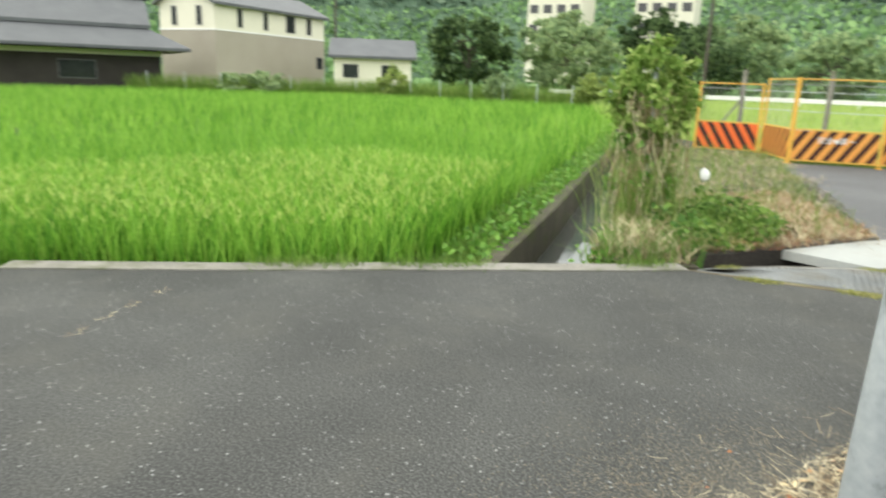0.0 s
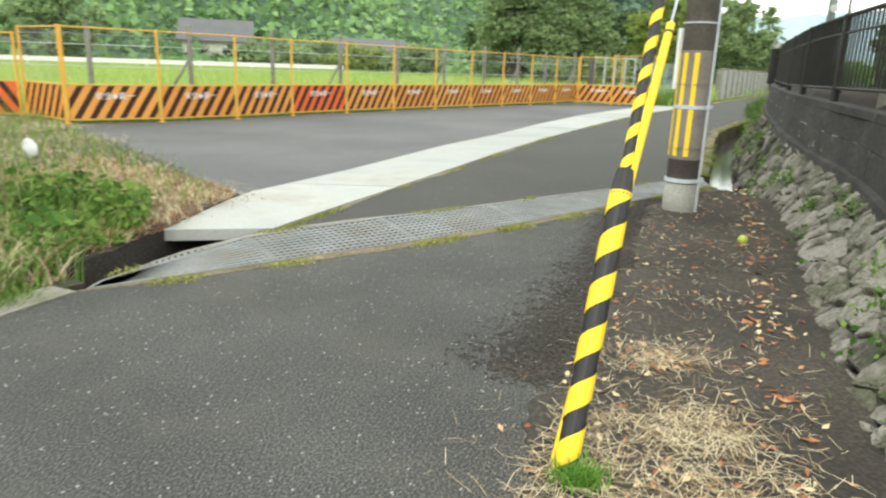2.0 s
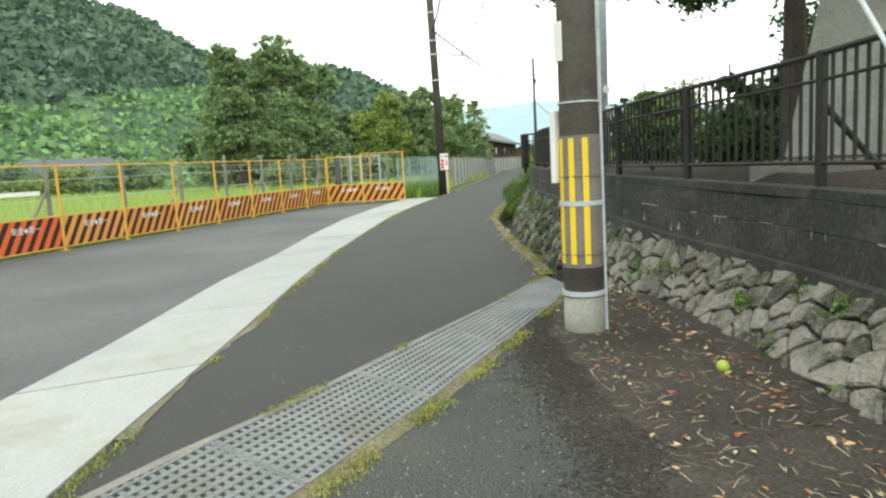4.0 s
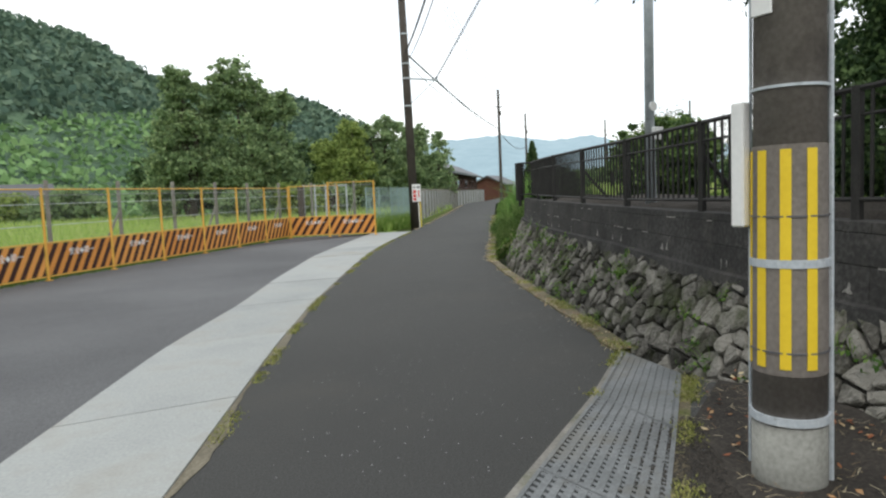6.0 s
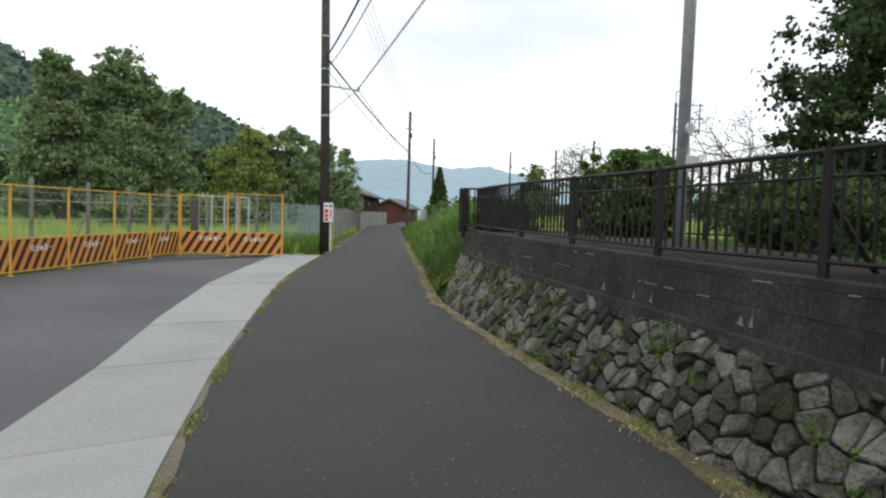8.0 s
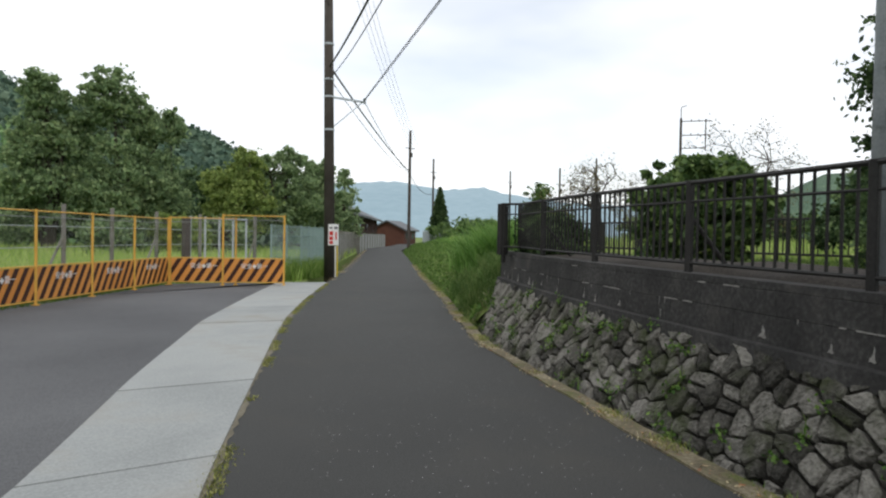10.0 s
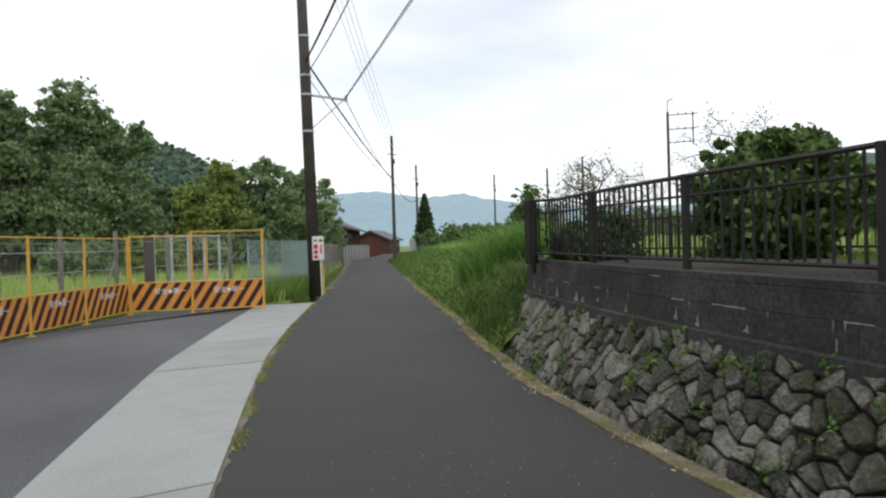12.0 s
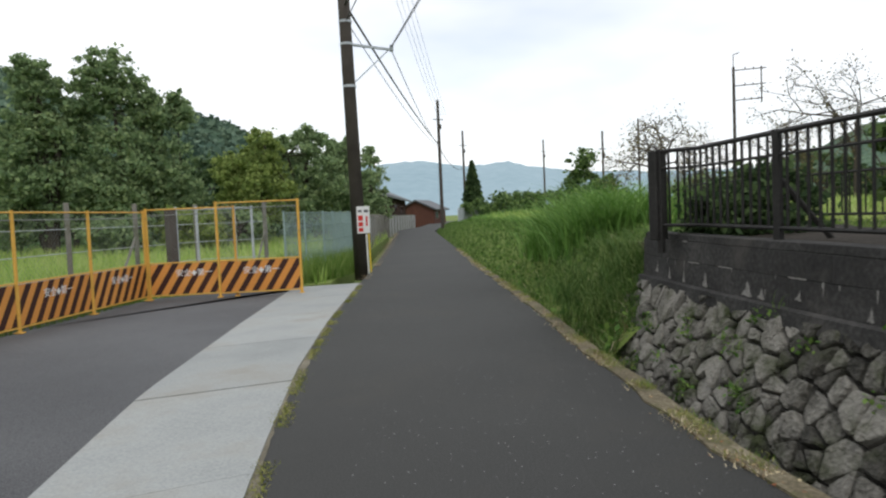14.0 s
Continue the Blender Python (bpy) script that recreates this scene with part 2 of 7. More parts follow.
M_CHERRY = material("cherry_leaf", [(0.10, 0.085, 0.045), (0.17, 0.14, 0.065), (0.25, 0.22, 0.10)], 0.7, 0.5, 3, 0, island=0.6, translucent=0.3, spec=0.08)
M_REED = material("tall_reed_leaf", [(0.09, 0.20, 0.035), (0.15, 0.30, 0.06), (0.25, 0.40, 0.11)], 0.55, 0.4, 3, 0, island=0.45, translucent=0.35)
M_BARK = material("bark", [(0.05, 0.04, 0.032), (0.10, 0.085, 0.07)], 0.9, 4, 25, 0.6, 0.02)
# Hill green leans towards blue, with some distance haze in the colour.
M_HILL = material("wooded_hill", [(0.045, 0.085, 0.058), (0.080, 0.135, 0.085), (0.12, 0.19, 0.11)], 0.95, 0.045, 0.35, 1.0, 3.0)
# Distance haze is painted in: the range's base colour is a pale blue-grey.
M_FAR = material("haze_tinted_mountain", [(0.255, 0.355, 0.41), (0.32, 0.425, 0.48)], 1.0, 0.006, 0.05, 0.3, 6.0)
M_ROOF = material("grey_roof_tile", [(0.075, 0.080, 0.088), (0.12, 0.126, 0.135)], 0.55, 0.8, 10, 0.4, 0.02)
M_SIDING = material("cream_siding", [(0.62, 0.60, 0.50), (0.70, 0.68, 0.58)], 0.8, 0.5, 12, 0.1)
M_SIDING2 = material("greige_siding", [(0.30, 0.27, 0.23), (0.36, 0.33, 0.28)], 0.85, 0.5, 12, 0.1)
M_DARKBOARD = material("charred_boards", [(0.025, 0.022, 0.020), (0.05, 0.045, 0.04)], 0.85, 1, 14, 0.3)
M_RUSTBOARD = material("rusty_red_boards", [(0.07, 0.030, 0.022), (0.12, 0.050, 0.035)], 0.85, 1, 14, 0.3)
M_GLASS = material("window_glass", [(0.02, 0.022, 0.025), (0.035, 0.038, 0.042)], 0.08, 1, 3, 0, spec=0.5)


# ---- building helpers ----
def mesh_from(name, verts, faces, mat, smooth=False):
    me = bpy.data.meshes.new(name)
    me.from_pydata([tuple(map(float, v)) for v in verts], [], faces)
    me.materials.append(mat)
    if smooth:
        me.polygons.foreach_set("use_smooth", [True] * len(me.polygons))
    me.update()
    return me


def fast_mesh(name, verts, quads, mat):
    """A mesh from numpy arrays of corners and of faces with equally many corners."""
    me = bpy.data.meshes.new(name)
    verts, quads = np.asarray(verts, np.float32), np.asarray(quads, np.int32)
    k = quads.shape[1]
    me.vertices.add(len(verts))
    me.vertices.foreach_set("co", verts.ravel())
    me.loops.add(quads.size)
    me.loops.foreach_set("vertex_index", quads.ravel())
    me.polygons.add(len(quads))
    me.polygons.foreach_set("loop_start", np.arange(0, quads.size, k, dtype=np.int32))
    me.materials.append(mat)
    me.update(calc_edges=True)
    return me


def thing(name, label, category, at=(0, 0, 0), group="", kind="", turn=0.0):
    ob = new(name)
    ob.empty_display_size = 0.1
    ob.matrix_basis = pose(*at, 0, 0, turn)
    return tagged(ob, label, category, group, kind)


def part(name, data, parent, label=""):
    ob = new(name, data)
    ob.parent = parent
    return tagged(ob, label) if label else ob


def bm_part(name, bm, mat, parent=None, label="", smooth=False):
    me = bpy.data.meshes.new(name)
    bmesh.ops.recalc_face_normals(bm, faces=bm.faces)
    bm.to_mesh(me)
    bm.free()
    me.materials.append(mat)
    if smooth:
        me.polygons.foreach_set("use_smooth", [len(p.vertices) == 4 for p in me.polygons])
    ob = new(name, me)
    if parent:
        ob.parent = parent
    return tagged(ob, label) if label else ob


def add_box(bm, x0, x1, y0, y1, z0, z1, bevel=0.0):
    r = bmesh.ops.create_cube(bm, size=1.0, matrix=Matrix.Translation(((x0 + x1) / 2, (y0 + y1) / 2, (z0 + z1) / 2)) @
                              Matrix.Diagonal((x1 - x0, y1 - y0, z1 - z0, 1)))
    if bevel:
        edges = list({e for v in r["verts"] for e in v.link_edges})
        bmesh.ops.bevel(bm, geom=edges, offset=bevel, segments=1, affect="EDGES")
    return r["verts"]


def add_tube(bm, a, b, r0, r1=None, sides=10):
    """A closed round bar from a to b."""
    a, b = Vector(a), Vector(b)
    r1 = r0 if r1 is None else r1
    q = (b - a).to_track_quat("Z", "Y").to_matrix()
    ends = []
    for c, r in ((a, r0), (b, r1)):
        ends.append([bm.verts.new(c + q @ Vector((r * math.cos(k * math.tau / sides), r * math.sin(k * math.tau / sides), 0))) for k in range(sides)])
    for k in range(sides):
        bm.faces.new((ends[0][k], ends[0][(k + 1) % sides], ends[1][(k + 1) % sides], ends[1][k]))
    bm.faces.new(ends[0][::-1])
    bm.faces.new(ends[1])


def prism(name, poly, z0, z1, mat, parent=None, cuts=0):
    """A slab with the plan poly from z0 up to z1."""
    bm = bmesh.new()
    low = [bm.verts.new((x, y, z0)) for x, y in poly]
    top = [bm.verts.new((x, y, z1)) for x, y in poly]
    bm.faces.new(top)
    bm.faces.new(low[::-1])
    n = len(poly)
    for k in range(n):
        bm.faces.new((low[k], low[(k + 1) % n], top[(k + 1) % n], top[k]))
    return bm_part(name, bm, mat, parent)


def offset(line, d):
    """The plan line moved d metres to its right."""
    p = np.asarray(line, float)
    t = np.gradient(p, axis=0)
    t /= np.linalg.norm(t, axis=1)[:, None]
    return p + d * np.c_[t[:, 1], -t[:, 0]]


def resample(line, step):
    p = np.asarray(line, float)
    s = np.r_[0, np.cumsum(np.linalg.norm(np.diff(p, axis=0), axis=1))]
    u = np.linspace(0, s[-1], max(2, int(round(s[-1] / step)) + 1))
    return np.c_[np.interp(u, s, p[:, 0]), np.interp(u, s, p[:, 1])]


def smooth_line(line, step, times=12):
    p = resample(line, step)
    for _ in range(times):
        p[1:-1] = 0.25 * p[:-2] + 0.5 * p[1:-1] + 0.25 * p[2:]
    return p


def strip(name, lines, mat, parent=None, smooth=False):
    """A skin over plan lines with heights: each line is an array of x, y, z with equally many points."""
    n = len(lines[0])
    verts = np.concatenate(lines)
    faces = [(k * n + i, k * n + i + 1, (k + 1) * n + i + 1, (k + 1) * n + i) for k in range(len(lines) - 1) for i in range(n - 1)]
    me = mesh_from(name, verts, faces, mat, smooth)
    ob = new(name, me)
    if parent:
        ob.parent = parent
    return ob


def with_z(p, z):
    return np.c_[p, np.broadcast_to(z, len(p))]


def band(left, right, z0, z1):
    """Corner lines of a closed kerb-like body between two plan lines."""
    return [with_z(left, z0), with_z(left, z1), with_z(right, z1), with_z(right, z0), with_z(left, z0)]


# ---- plan ----
RICE_EDGE = [(-19.5, -31.0), (-3.65, 0.03), (-2.88, 1.46), (-2.30, 2.60), (-1.75, 3.62), (-1.20, 4.75)]
GRATE_NEAR = [(-1.20, 4.75), (-0.75, 4.99), (-0.17, 5.36), (0.62, 5.86), (1.42, 6.48), (2.04, 7.01), (3.48, 8.27), (4.15, 8.85)]
GRATE_FAR = [(-1.14, 4.90), (-0.92, 5.55), (-0.42, 6.27), (0.18, 6.71), (0.89, 7.14), (1.98, 7.95), (3.30, 8.88), (4.34, 9.72)]
SLAB_R = [(-0.42, 6.28), (-0.06, 7.10), (0.74, 8.81), (2.06, 11.76), (3.10, 13.93), (4.36, 16.30), (5.61, 18.65), (6.63, 20.49), (8.23, 23.09), (11.20, 27.60)]
SLAB_L = [(-1.20, 6.16), (-1.00, 7.65), (-0.15, 9.30), (1.20, 12.40), (2.31, 14.50), (3.42, 16.90), (5.27, 20.60), (7.30, 23.95), (9.90, 28.10)]
KERB = [(4.34, 9.72), (5.05, 11.17), (5.52, 12.30), (6.50, 14.46), (7.60, 16.73), (9.57, 19.76), (11.05, 21.92), (15.36, 28.62), (20.62, 36.54), (38.0, 62.9), (43.5, 70.5), (57.0, 86.5), (68.0, 101.0), (92.0, 131.0)]
ROAD_LEFT = [(11.20, 27.60), (12.9, 30.1), (17.6, 37.4), (35.0, 64.4), (39.6, 71.6), (53.5, 88.0), (64.4, 102.6), (88.0, 132.0)]
TOE = [(14.0, -2.0), (6.5, 0.9), (3.6, 1.35), (2.35, 2.0), (2.02, 2.7), (2.34, 3.42), (2.62, 4.07), (2.87, 4.65), (3.30, 5.55), (3.93, 6.85), (4.35, 8.20),
       (4.85, 9.60), (5.38, 10.9), (5.92, 12.1), (6.92, 14.27), (8.02, 16.53), (9.10, 18.40), (9.87, 19.60)]
FENCE = [(-5.62, 13.92), (-4.29, 14.87), (-3.14, 16.13), (-2.20, 17.49), (-1.08, 18.91), (0.07, 20.29), (1.25, 21.65), (2.41, 23.03), (3.58, 24.39), (4.76, 25.76), (5.91, 27.14), (7.08, 28.51)]
FENCE_END = (9.62, 26.95)

# ---- ground and roads ----
ground = tagged(new("ground", mesh_from("ground", [(-2500, -2500, -0.62), (2500, -2500, -0.62), (2500, 2500, -0.62), (-2500, 2500, -0.62)], [(0, 1, 2, 3)], M_GROUND)),
                "wide flat green grassy ground of the valley", "ground", kind="structure")
toe_line = smooth_line(TOE, 0.25, 6)
near_road = RICE_EDGE + GRATE_NEAR[1:] + [(x, y) for x, y in TOE[::-1] if y < 8.7 and x < 14] + [(14.0, -2.0), (14.0, -31.0)]
tagged(prism("road_near", near_road, -0.62, 0.0, M_ASPHALT), "dark worn asphalt lane beside the paddy and stone wall", "road", kind="structure")
far_road = GRATE_FAR[2:] + KERB[1:] + ROAD_LEFT[::-1] + SLAB_R[::-1][1:-1]
tagged(prism("road_far", far_road, -0.62, 0.0, M_LANE), "narrow dark asphalt lane leading to far hills", "road", kind="structure")
lot = SLAB_L[1:] + [(9.75, 27.6), (8.9, 28.6), (7.3, 28.85)] + [(x - 0.25, y + 0.25) for x, y in FENCE[::-1][1:]] + [(-4.7, 12.3)]
tagged(prism("lot", lot, -0.62, -0.004, M_LOT), "smooth grey asphalt apron along the barrier fence", "road", kind="structure")
rng = np.random.default_rng(7)


def lerp_line(p, u):
    i = np.clip(u, 0, 1) * (len(p) - 1)
    k = np.minimum(i.astype(int) if hasattr(i, "astype") else int(i), len(p) - 2)
    return p[k] + (p[k + 1] - p[k]) * (np.asarray(i - k)[..., None])


def inside(poly, pts):
    poly = np.asarray(poly, float)
    x, y = pts[:, 0], pts[:, 1]
    hit = np.zeros(len(pts), bool)
    for (x0, y0), (x1, y1) in zip(poly, np.roll(poly, -1, axis=0)):
        cross = (y0 > y) != (y1 > y)
        hit ^= cross & (x < (x1 - x0) * (y - y0) / (y1 - y0 + 1e-12) + x0)
    return hit


def scatter(poly, count):
    poly = np.asarray(poly, float)
    lo, hi = poly.min(0), poly.max(0)
    out = np.zeros((0, 2))
    while len(out) < count:
        p = lo + rng.random((count * 2, 2)) * (hi - lo)
        out = np.vstack([out, p[inside(poly, p)]])
    return out[:count]


def blades(name, base, height, width, mat, lean=0.5, levels=3, spread=0.3, parent=None):
    """Curved tapering blades that stand on the points base (x, y, z)."""
    n = len(base)
    h = height * rng.uniform(1 - spread, 1 + spread, n)
    a, b = rng.random(n) * math.tau, rng.random(n) * math.tau
    bend = lean * rng.uniform(0.2, 1.0, n) * h
    side = np.c_[np.cos(b), np.sin(b)] * width / 2
    verts, cols = [], 2
    for k in range(levels + 1):
        f = k / levels
        c = base + np.c_[np.cos(a) * bend * f ** 2, np.sin(a) * bend * f ** 2, h * (f - 0.25 * lean * f ** 3)]
        w = (1 - f ** 1.6) * 0.95 + 0.05
        verts += [c - np.c_[side * w, np.zeros(n)], c + np.c_[side * w, np.zeros(n)]]
    v = np.stack(verts, 1).reshape(-1, 3)
    m = 2 * (levels + 1)
    quad = np.concatenate([np.array([[2 * k, 2 * k + 1, 2 * k + 3, 2 * k + 2]]) for k in range(levels)])
    f = (np.arange(n)[:, None, None] * m + quad[None]).reshape(-1, 4)
    me = fast_mesh(name, v, f, mat)
    ob = new(name, me)
    if parent:
        ob.parent = parent
    return ob


def leaf_cloud(name, centres, size, mat, flat=0.0, parent=None, stretch=1.6):
    """One small folded leaf, two triangles wide, at each centre."""
    n = len(centres)
    d = rng.normal(size=(n, 3))
    d[:, 2] *= 1 - flat
    d /= np.linalg.norm(d, axis=1)[:, None]
    e = np.cross(d, rng.normal(size=(n, 3)))
    e /= np.linalg.norm(e, axis=1)[:, None]
    s = (size * rng.uniform(0.6, 1.4, n))[:, None]
    v = np.stack([centres - d * s * stretch / 2, centres + e * s / 2, centres + d * s * stretch / 2, centres - e * s / 2], 1).reshape(-1, 3)
    f = np.arange(4 * n).reshape(-1, 4)
    ob = new(name, fast_mesh(name, v, f, mat))
    if parent:
        ob.parent = parent
    return ob


def clumps(centre, radii, n_clump, per, clump_r, hollow=0.55):
    """Leaf places in lumps spread over an ellipsoid, thin inside, with gaps."""
    d = rng.normal(size=(n_clump, 3))
    d /= np.linalg.norm(d, axis=1)[:, None]
    r = rng.uniform(hollow, 1.0, n_clump)[:, None]
    c = np.asarray(centre) + d * r * np.asarray(radii)
    size = clump_r * rng.uniform(0.5, 1.3, n_clump)
    q = rng.normal(size=(n_clump, per, 3))
    q /= np.linalg.norm(q, axis=2)[..., None]
    q *= np.minimum(np.abs(rng.normal(size=(n_clump, per, 1))) * 0.56, 1.15)
    q[..., 2] *= 0.7
    return (c[:, None] + q * size[:, None, None]).reshape(-1, 3), c


def tree(name, label, at, height, radii, crown_z, mat, n_clump=60, per=160, clump_r=0.9, leaf=0.22, trunk=0.22, category="tree", limbs=9, group=""):
    t = thing(name, label, category, at, group)
    leaves, c = clumps((0, 0, crown_z), radii, n_clump, per, clump_r)
    spray, tips = clumps((0, 0, crown_z), np.asarray(radii) * 1.07, max(6, n_clump // 7), per // 2, clump_r * 0.55, 0.92)
    leaves = np.vstack([leaves, spray])
    leaves = leaves[leaves[:, 2] > 0.05]
    c = np.vstack([tips, c])
    leaf_cloud("crown", leaves, leaf, mat, parent=t)
    bm = bmesh.new()
    p, r = Vector((0, 0, -0.1)), trunk
    top = Vector((rng.uniform(-0.3, 0.3), rng.uniform(-0.3, 0.3), crown_z + radii[2] * 0.3))
    pts = [p.lerp(top, k / 5) + Vector((rng.uniform(-0.1, 0.1), rng.uniform(-0.1, 0.1), 0)) * (k > 0) for k in range(6)]
    for k in range(5):
        add_tube(bm, pts[k], pts[k + 1], trunk * (1 - 0.15 * k), trunk * (1 - 0.15 * (k + 1)), 8)
    for k in range(limbs):
        a = pts[2 + k % 4]
        b = Vector(c[(k * 3) % len(c)])
        m = a.lerp(b, 0.5) + Vector((0, 0, 0.08 * height))
        add_tube(bm, a, m, trunk * 0.38, trunk * 0.22, 6)
        add_tube(bm, m, b, trunk * 0.22, trunk * 0.06, 6)
    bm_part("trunk", bm, M_BARK, t)
    return t


# ---- slab, banks, kerbs, channels ----
slab = thing("pavement_slab", "pale concrete slab strip covering the roadside ditch", "pavement", kind="structure")
sl, sr = resample(SLAB_L, 0.5), resample(SLAB_R, 0.5)
cuts = np.linspace(0, 1, 12)
for a, b in zip(cuts, cuts[1:]):
    us = np.linspace(a + 0.0004, b - 0.0004, 5)
    prism("slab_panel", [tuple(p) for p in lerp_line(sl, us)] + [tuple(p) for p in lerp_line(sr, us[::-1])], -0.075, 0.012 + rng.uniform(-0.003, 0.003), M_CONCRETE, slab)
MEADOW = [(-7.1, 15.1), (-5.9, 14.3)] + [(x - 0.18, y + 0.2) for x, y in FENCE[1:]] + [(7.3, 28.9), (8.9, 28.65), (11.0, 28.6), (16, 36.4), (30, 57.5), (-30, 90), (-60, 60), (-14, 18)]
BANK = [(-1.45, 4.95), (-1.3, 5.5), (-1.2, 6.2), (-1.0, 7.6), (-4.7, 12.3), (-6.8, 15.2), (-14, 17.9), (-12.6, 17.2), (-2.3, 5.35)]
for name, pts, z, mat, label in (("lot_meadow", MEADOW, -0.03, M_GROUND, "overgrown grassy lot behind the barrier fence"),
                                 ("weedy_bank", BANK, 0.03, M_SOIL, "weedy earth bank beside the irrigation ditch")):
    tagged(prism(name, pts, -0.62, z, mat), label, "ground", kind="structure")
PADDY = [(-19.9, -31.0), (-4.0, 0.03), (-3.2, 1.5), (-2.62, 2.7), (-2.75, 3.3), (-13.3, 17.0), (-26, 33), (-50, 26), (-50, -31)]
tagged(prism("paddy", PADDY, -0.62, -0.30, M_PADDY), "muddy bed of the rice paddy", "field", kind="structure")
lip = smooth_line(RICE_EDGE[1:], 0.3, 3)
lip[:, 0] += rng.uniform(-0.015, 0.015, len(lip))
tagged(strip("paddy_kerb", band(offset(lip, -0.17), offset(lip, 0.03), -0.55, 0.012), M_OLDCONC), "low cracked concrete kerb along the paddy", "kerb", kind="structure")
kl = smooth_line(KERB[:9], 0.35, 4)
tagged(strip("road_kerb", band(offset(kl, -0.065) + rng.uniform(-0.03, 0.03, (len(kl), 2)), offset(kl, 0.10) + rng.uniform(-0.015, 0.015, (len(kl), 2)), -0.5, 0.016), M_KERB), "mossy concrete kerb above the gutter", "kerb", kind="structure")
# irrigation ditch beside the paddy
DITCH = np.array([(-2.12, 3.45), (-3.95, 5.85), (-13.0, 17.2), (-20.0, 26.0)])
dl = resample(DITCH, 0.6)
tagged(strip("ditch_wall", band(offset(dl, -0.16), offset(dl, 0.0), -0.62, -0.04), M_DITCH), "stained concrete side wall of the ditch", "wall", kind="structure")
tagged(strip("ditch_wall_bank", band(offset(dl[1:], 0.74), offset(dl[1:], 1.05), -0.62, -0.02), M_DITCH), "stained concrete bank wall of the ditch", "wall", kind="structure")
tagged(prism("ditch_end_wall", [(-2.2, 5.25), (-1.42, 4.72), (-1.22, 4.95), (-2.05, 5.5)], -0.62, -0.01, M_DITCH), "old concrete end wall of the ditch", "wall", kind="structure")
tagged(strip("ditch_water", [with_z(offset(dl, -0.02), -0.46), with_z(offset(dl, 0.95), -0.46)], M_WATER), "thin water film in the ditch", "water", kind="structure")
tagged(prism("ditch_step", [(-1.95, 3.75), (-3.55, 5.95), (-3.05, 6.25), (-1.45, 4.55)], -0.62, -0.40, M_WETCONC), "wet grey concrete step in the ditch bed", "concrete step", kind="structure")
gl_ = resample(KERB[:9], 0.5)
tagged(strip("gutter_water", [with_z(offset(gl_, 0.05), -0.30), with_z(offset(gl_, 0.7), -0.30)], M_WATER), "shallow water in the roadside gutter", "water", kind="structure")
# Bed takes the near-black tone so the gap under the slab looks shaded.
tagged(prism("ditch_bed", [(-2.3, 5.1), (-1.15, 4.75), (-0.2, 6.1), (0.3, 7.4), (-0.2, 8.6), (-0.9, 7.4), (-1.15, 6.2), (-1.35, 5.4)], -0.60, -0.44, M_JOINT_SHADE), "ditch bed under the slab, coloured near-black for shade", "ditch", kind="structure")
# under the grating
gn, gf = resample(GRATE_NEAR, 0.1), resample(GRATE_FAR, 0.1)
us = np.linspace(0, 1, 30)
N0, F0 = lerp_line(gn, us), lerp_line(gf, us)
mixed = lambda f: N0 * (1 - f) + F0 * f
channel = thing("drain_channel", "shallow concrete drain channel crossing the lane", "drain", kind="structure")
strip("near_lip", band(mixed(-0.02), mixed(0.12), -0.5, 0.003), M_KERB, channel)
strip("far_lip", band(mixed(0.95), mixed(1.02), -0.5, 0.003), M_OLDCONC, channel)
# Shade below the bars is put into the bed's near-black colour.
strip("channel_bed", [with_z(mixed(-0.05), -0.42), with_z(mixed(1.05), -0.42)], M_JOINT_SHADE, channel)

# ---- drain grates ----
for k in range(6):
    g = thing("drain_grate", "grey galvanised slotted steel grate over the channel", "drain grate", group="row of drain grates")
    u0, u1 = 0.01 + k * 0.165, 0.01 + (k + 1) * 0.165 - 0.002
    q = lambda u, f: Vector((*(lerp_line(gn, np.array(u)) * (1 - f) + lerp_line(gf, np.array(u)) * f), 0.0))

    def bar(name, a, b, w, z0, z1):
        bm = bmesh.new()
        d = (b - a).normalized()
        s = Vector((d.y, -d.x, 0)) * w / 2
        c = [bm.verts.new(p + Vector((0, 0, z))) for z in (z0, z1) for p in (a - s, a + s, b + s, b - s)]
        for f in ((0, 3, 2, 1), (4, 5, 6, 7), (0, 1, 5, 4), (1, 2, 6, 5), (2, 3, 7, 6), (3, 0, 4, 7)):
            bm.faces.new([c[i] for i in f])
        bm_part(name, bm, M_GRATE, g)
    for j in range(9):
        f = 0.20 + j * 0.083
        bar("bearing_bar", q(u0, f), q(u1, f), 0.038, -0.03, 0.006)
    for j in range(22):
        u = u0 + (u1 - u0) * (j + 0.5) / 22
        bar("cross_bar", q(u, 0.125), q(u, 0.945), 0.026, -0.025, 0.003)
    for f in (0.12, 0.95):
        bar("edge_bar", q(u0, f), q(u1, f), 0.022, -0.03, 0.007)
    for u in (u0, u1):
        bar("end_bar", q(u, 0.12), q(u, 0.95), 0.018, -0.03, 0.0065)

# ---- retaining wall ----
wall = thing("wall_stone", "mossy field-stone retaining wall with dark joints", "wall", kind="structure")
tw = smooth_line(TOE, 0.25, 6)
def z_mid_at(y):
    return np.interp(y, [2.0, 8.0, 12, 19.6], [0.40, 0.45, 0.56, 0.60])
def z_top_at(y):
    return np.interp(y, [2.0, 5.0, 12, 19.6], [0.98, 1.02, 1.08, 1.14])
z_mid = z_mid_at(tw[:, 1])
BATTER = 0.46
def foot_line(d):
    """The wall's foot stands further out where it rises from the soil instead of the gutter."""
    out = np.interp(tw[:, 1], [2.0, 7.3, 9.0], [0.17, 0.17, 0.0])[:, None]
    return offset(tw, d) - (offset(tw, 1.0) - tw) * out
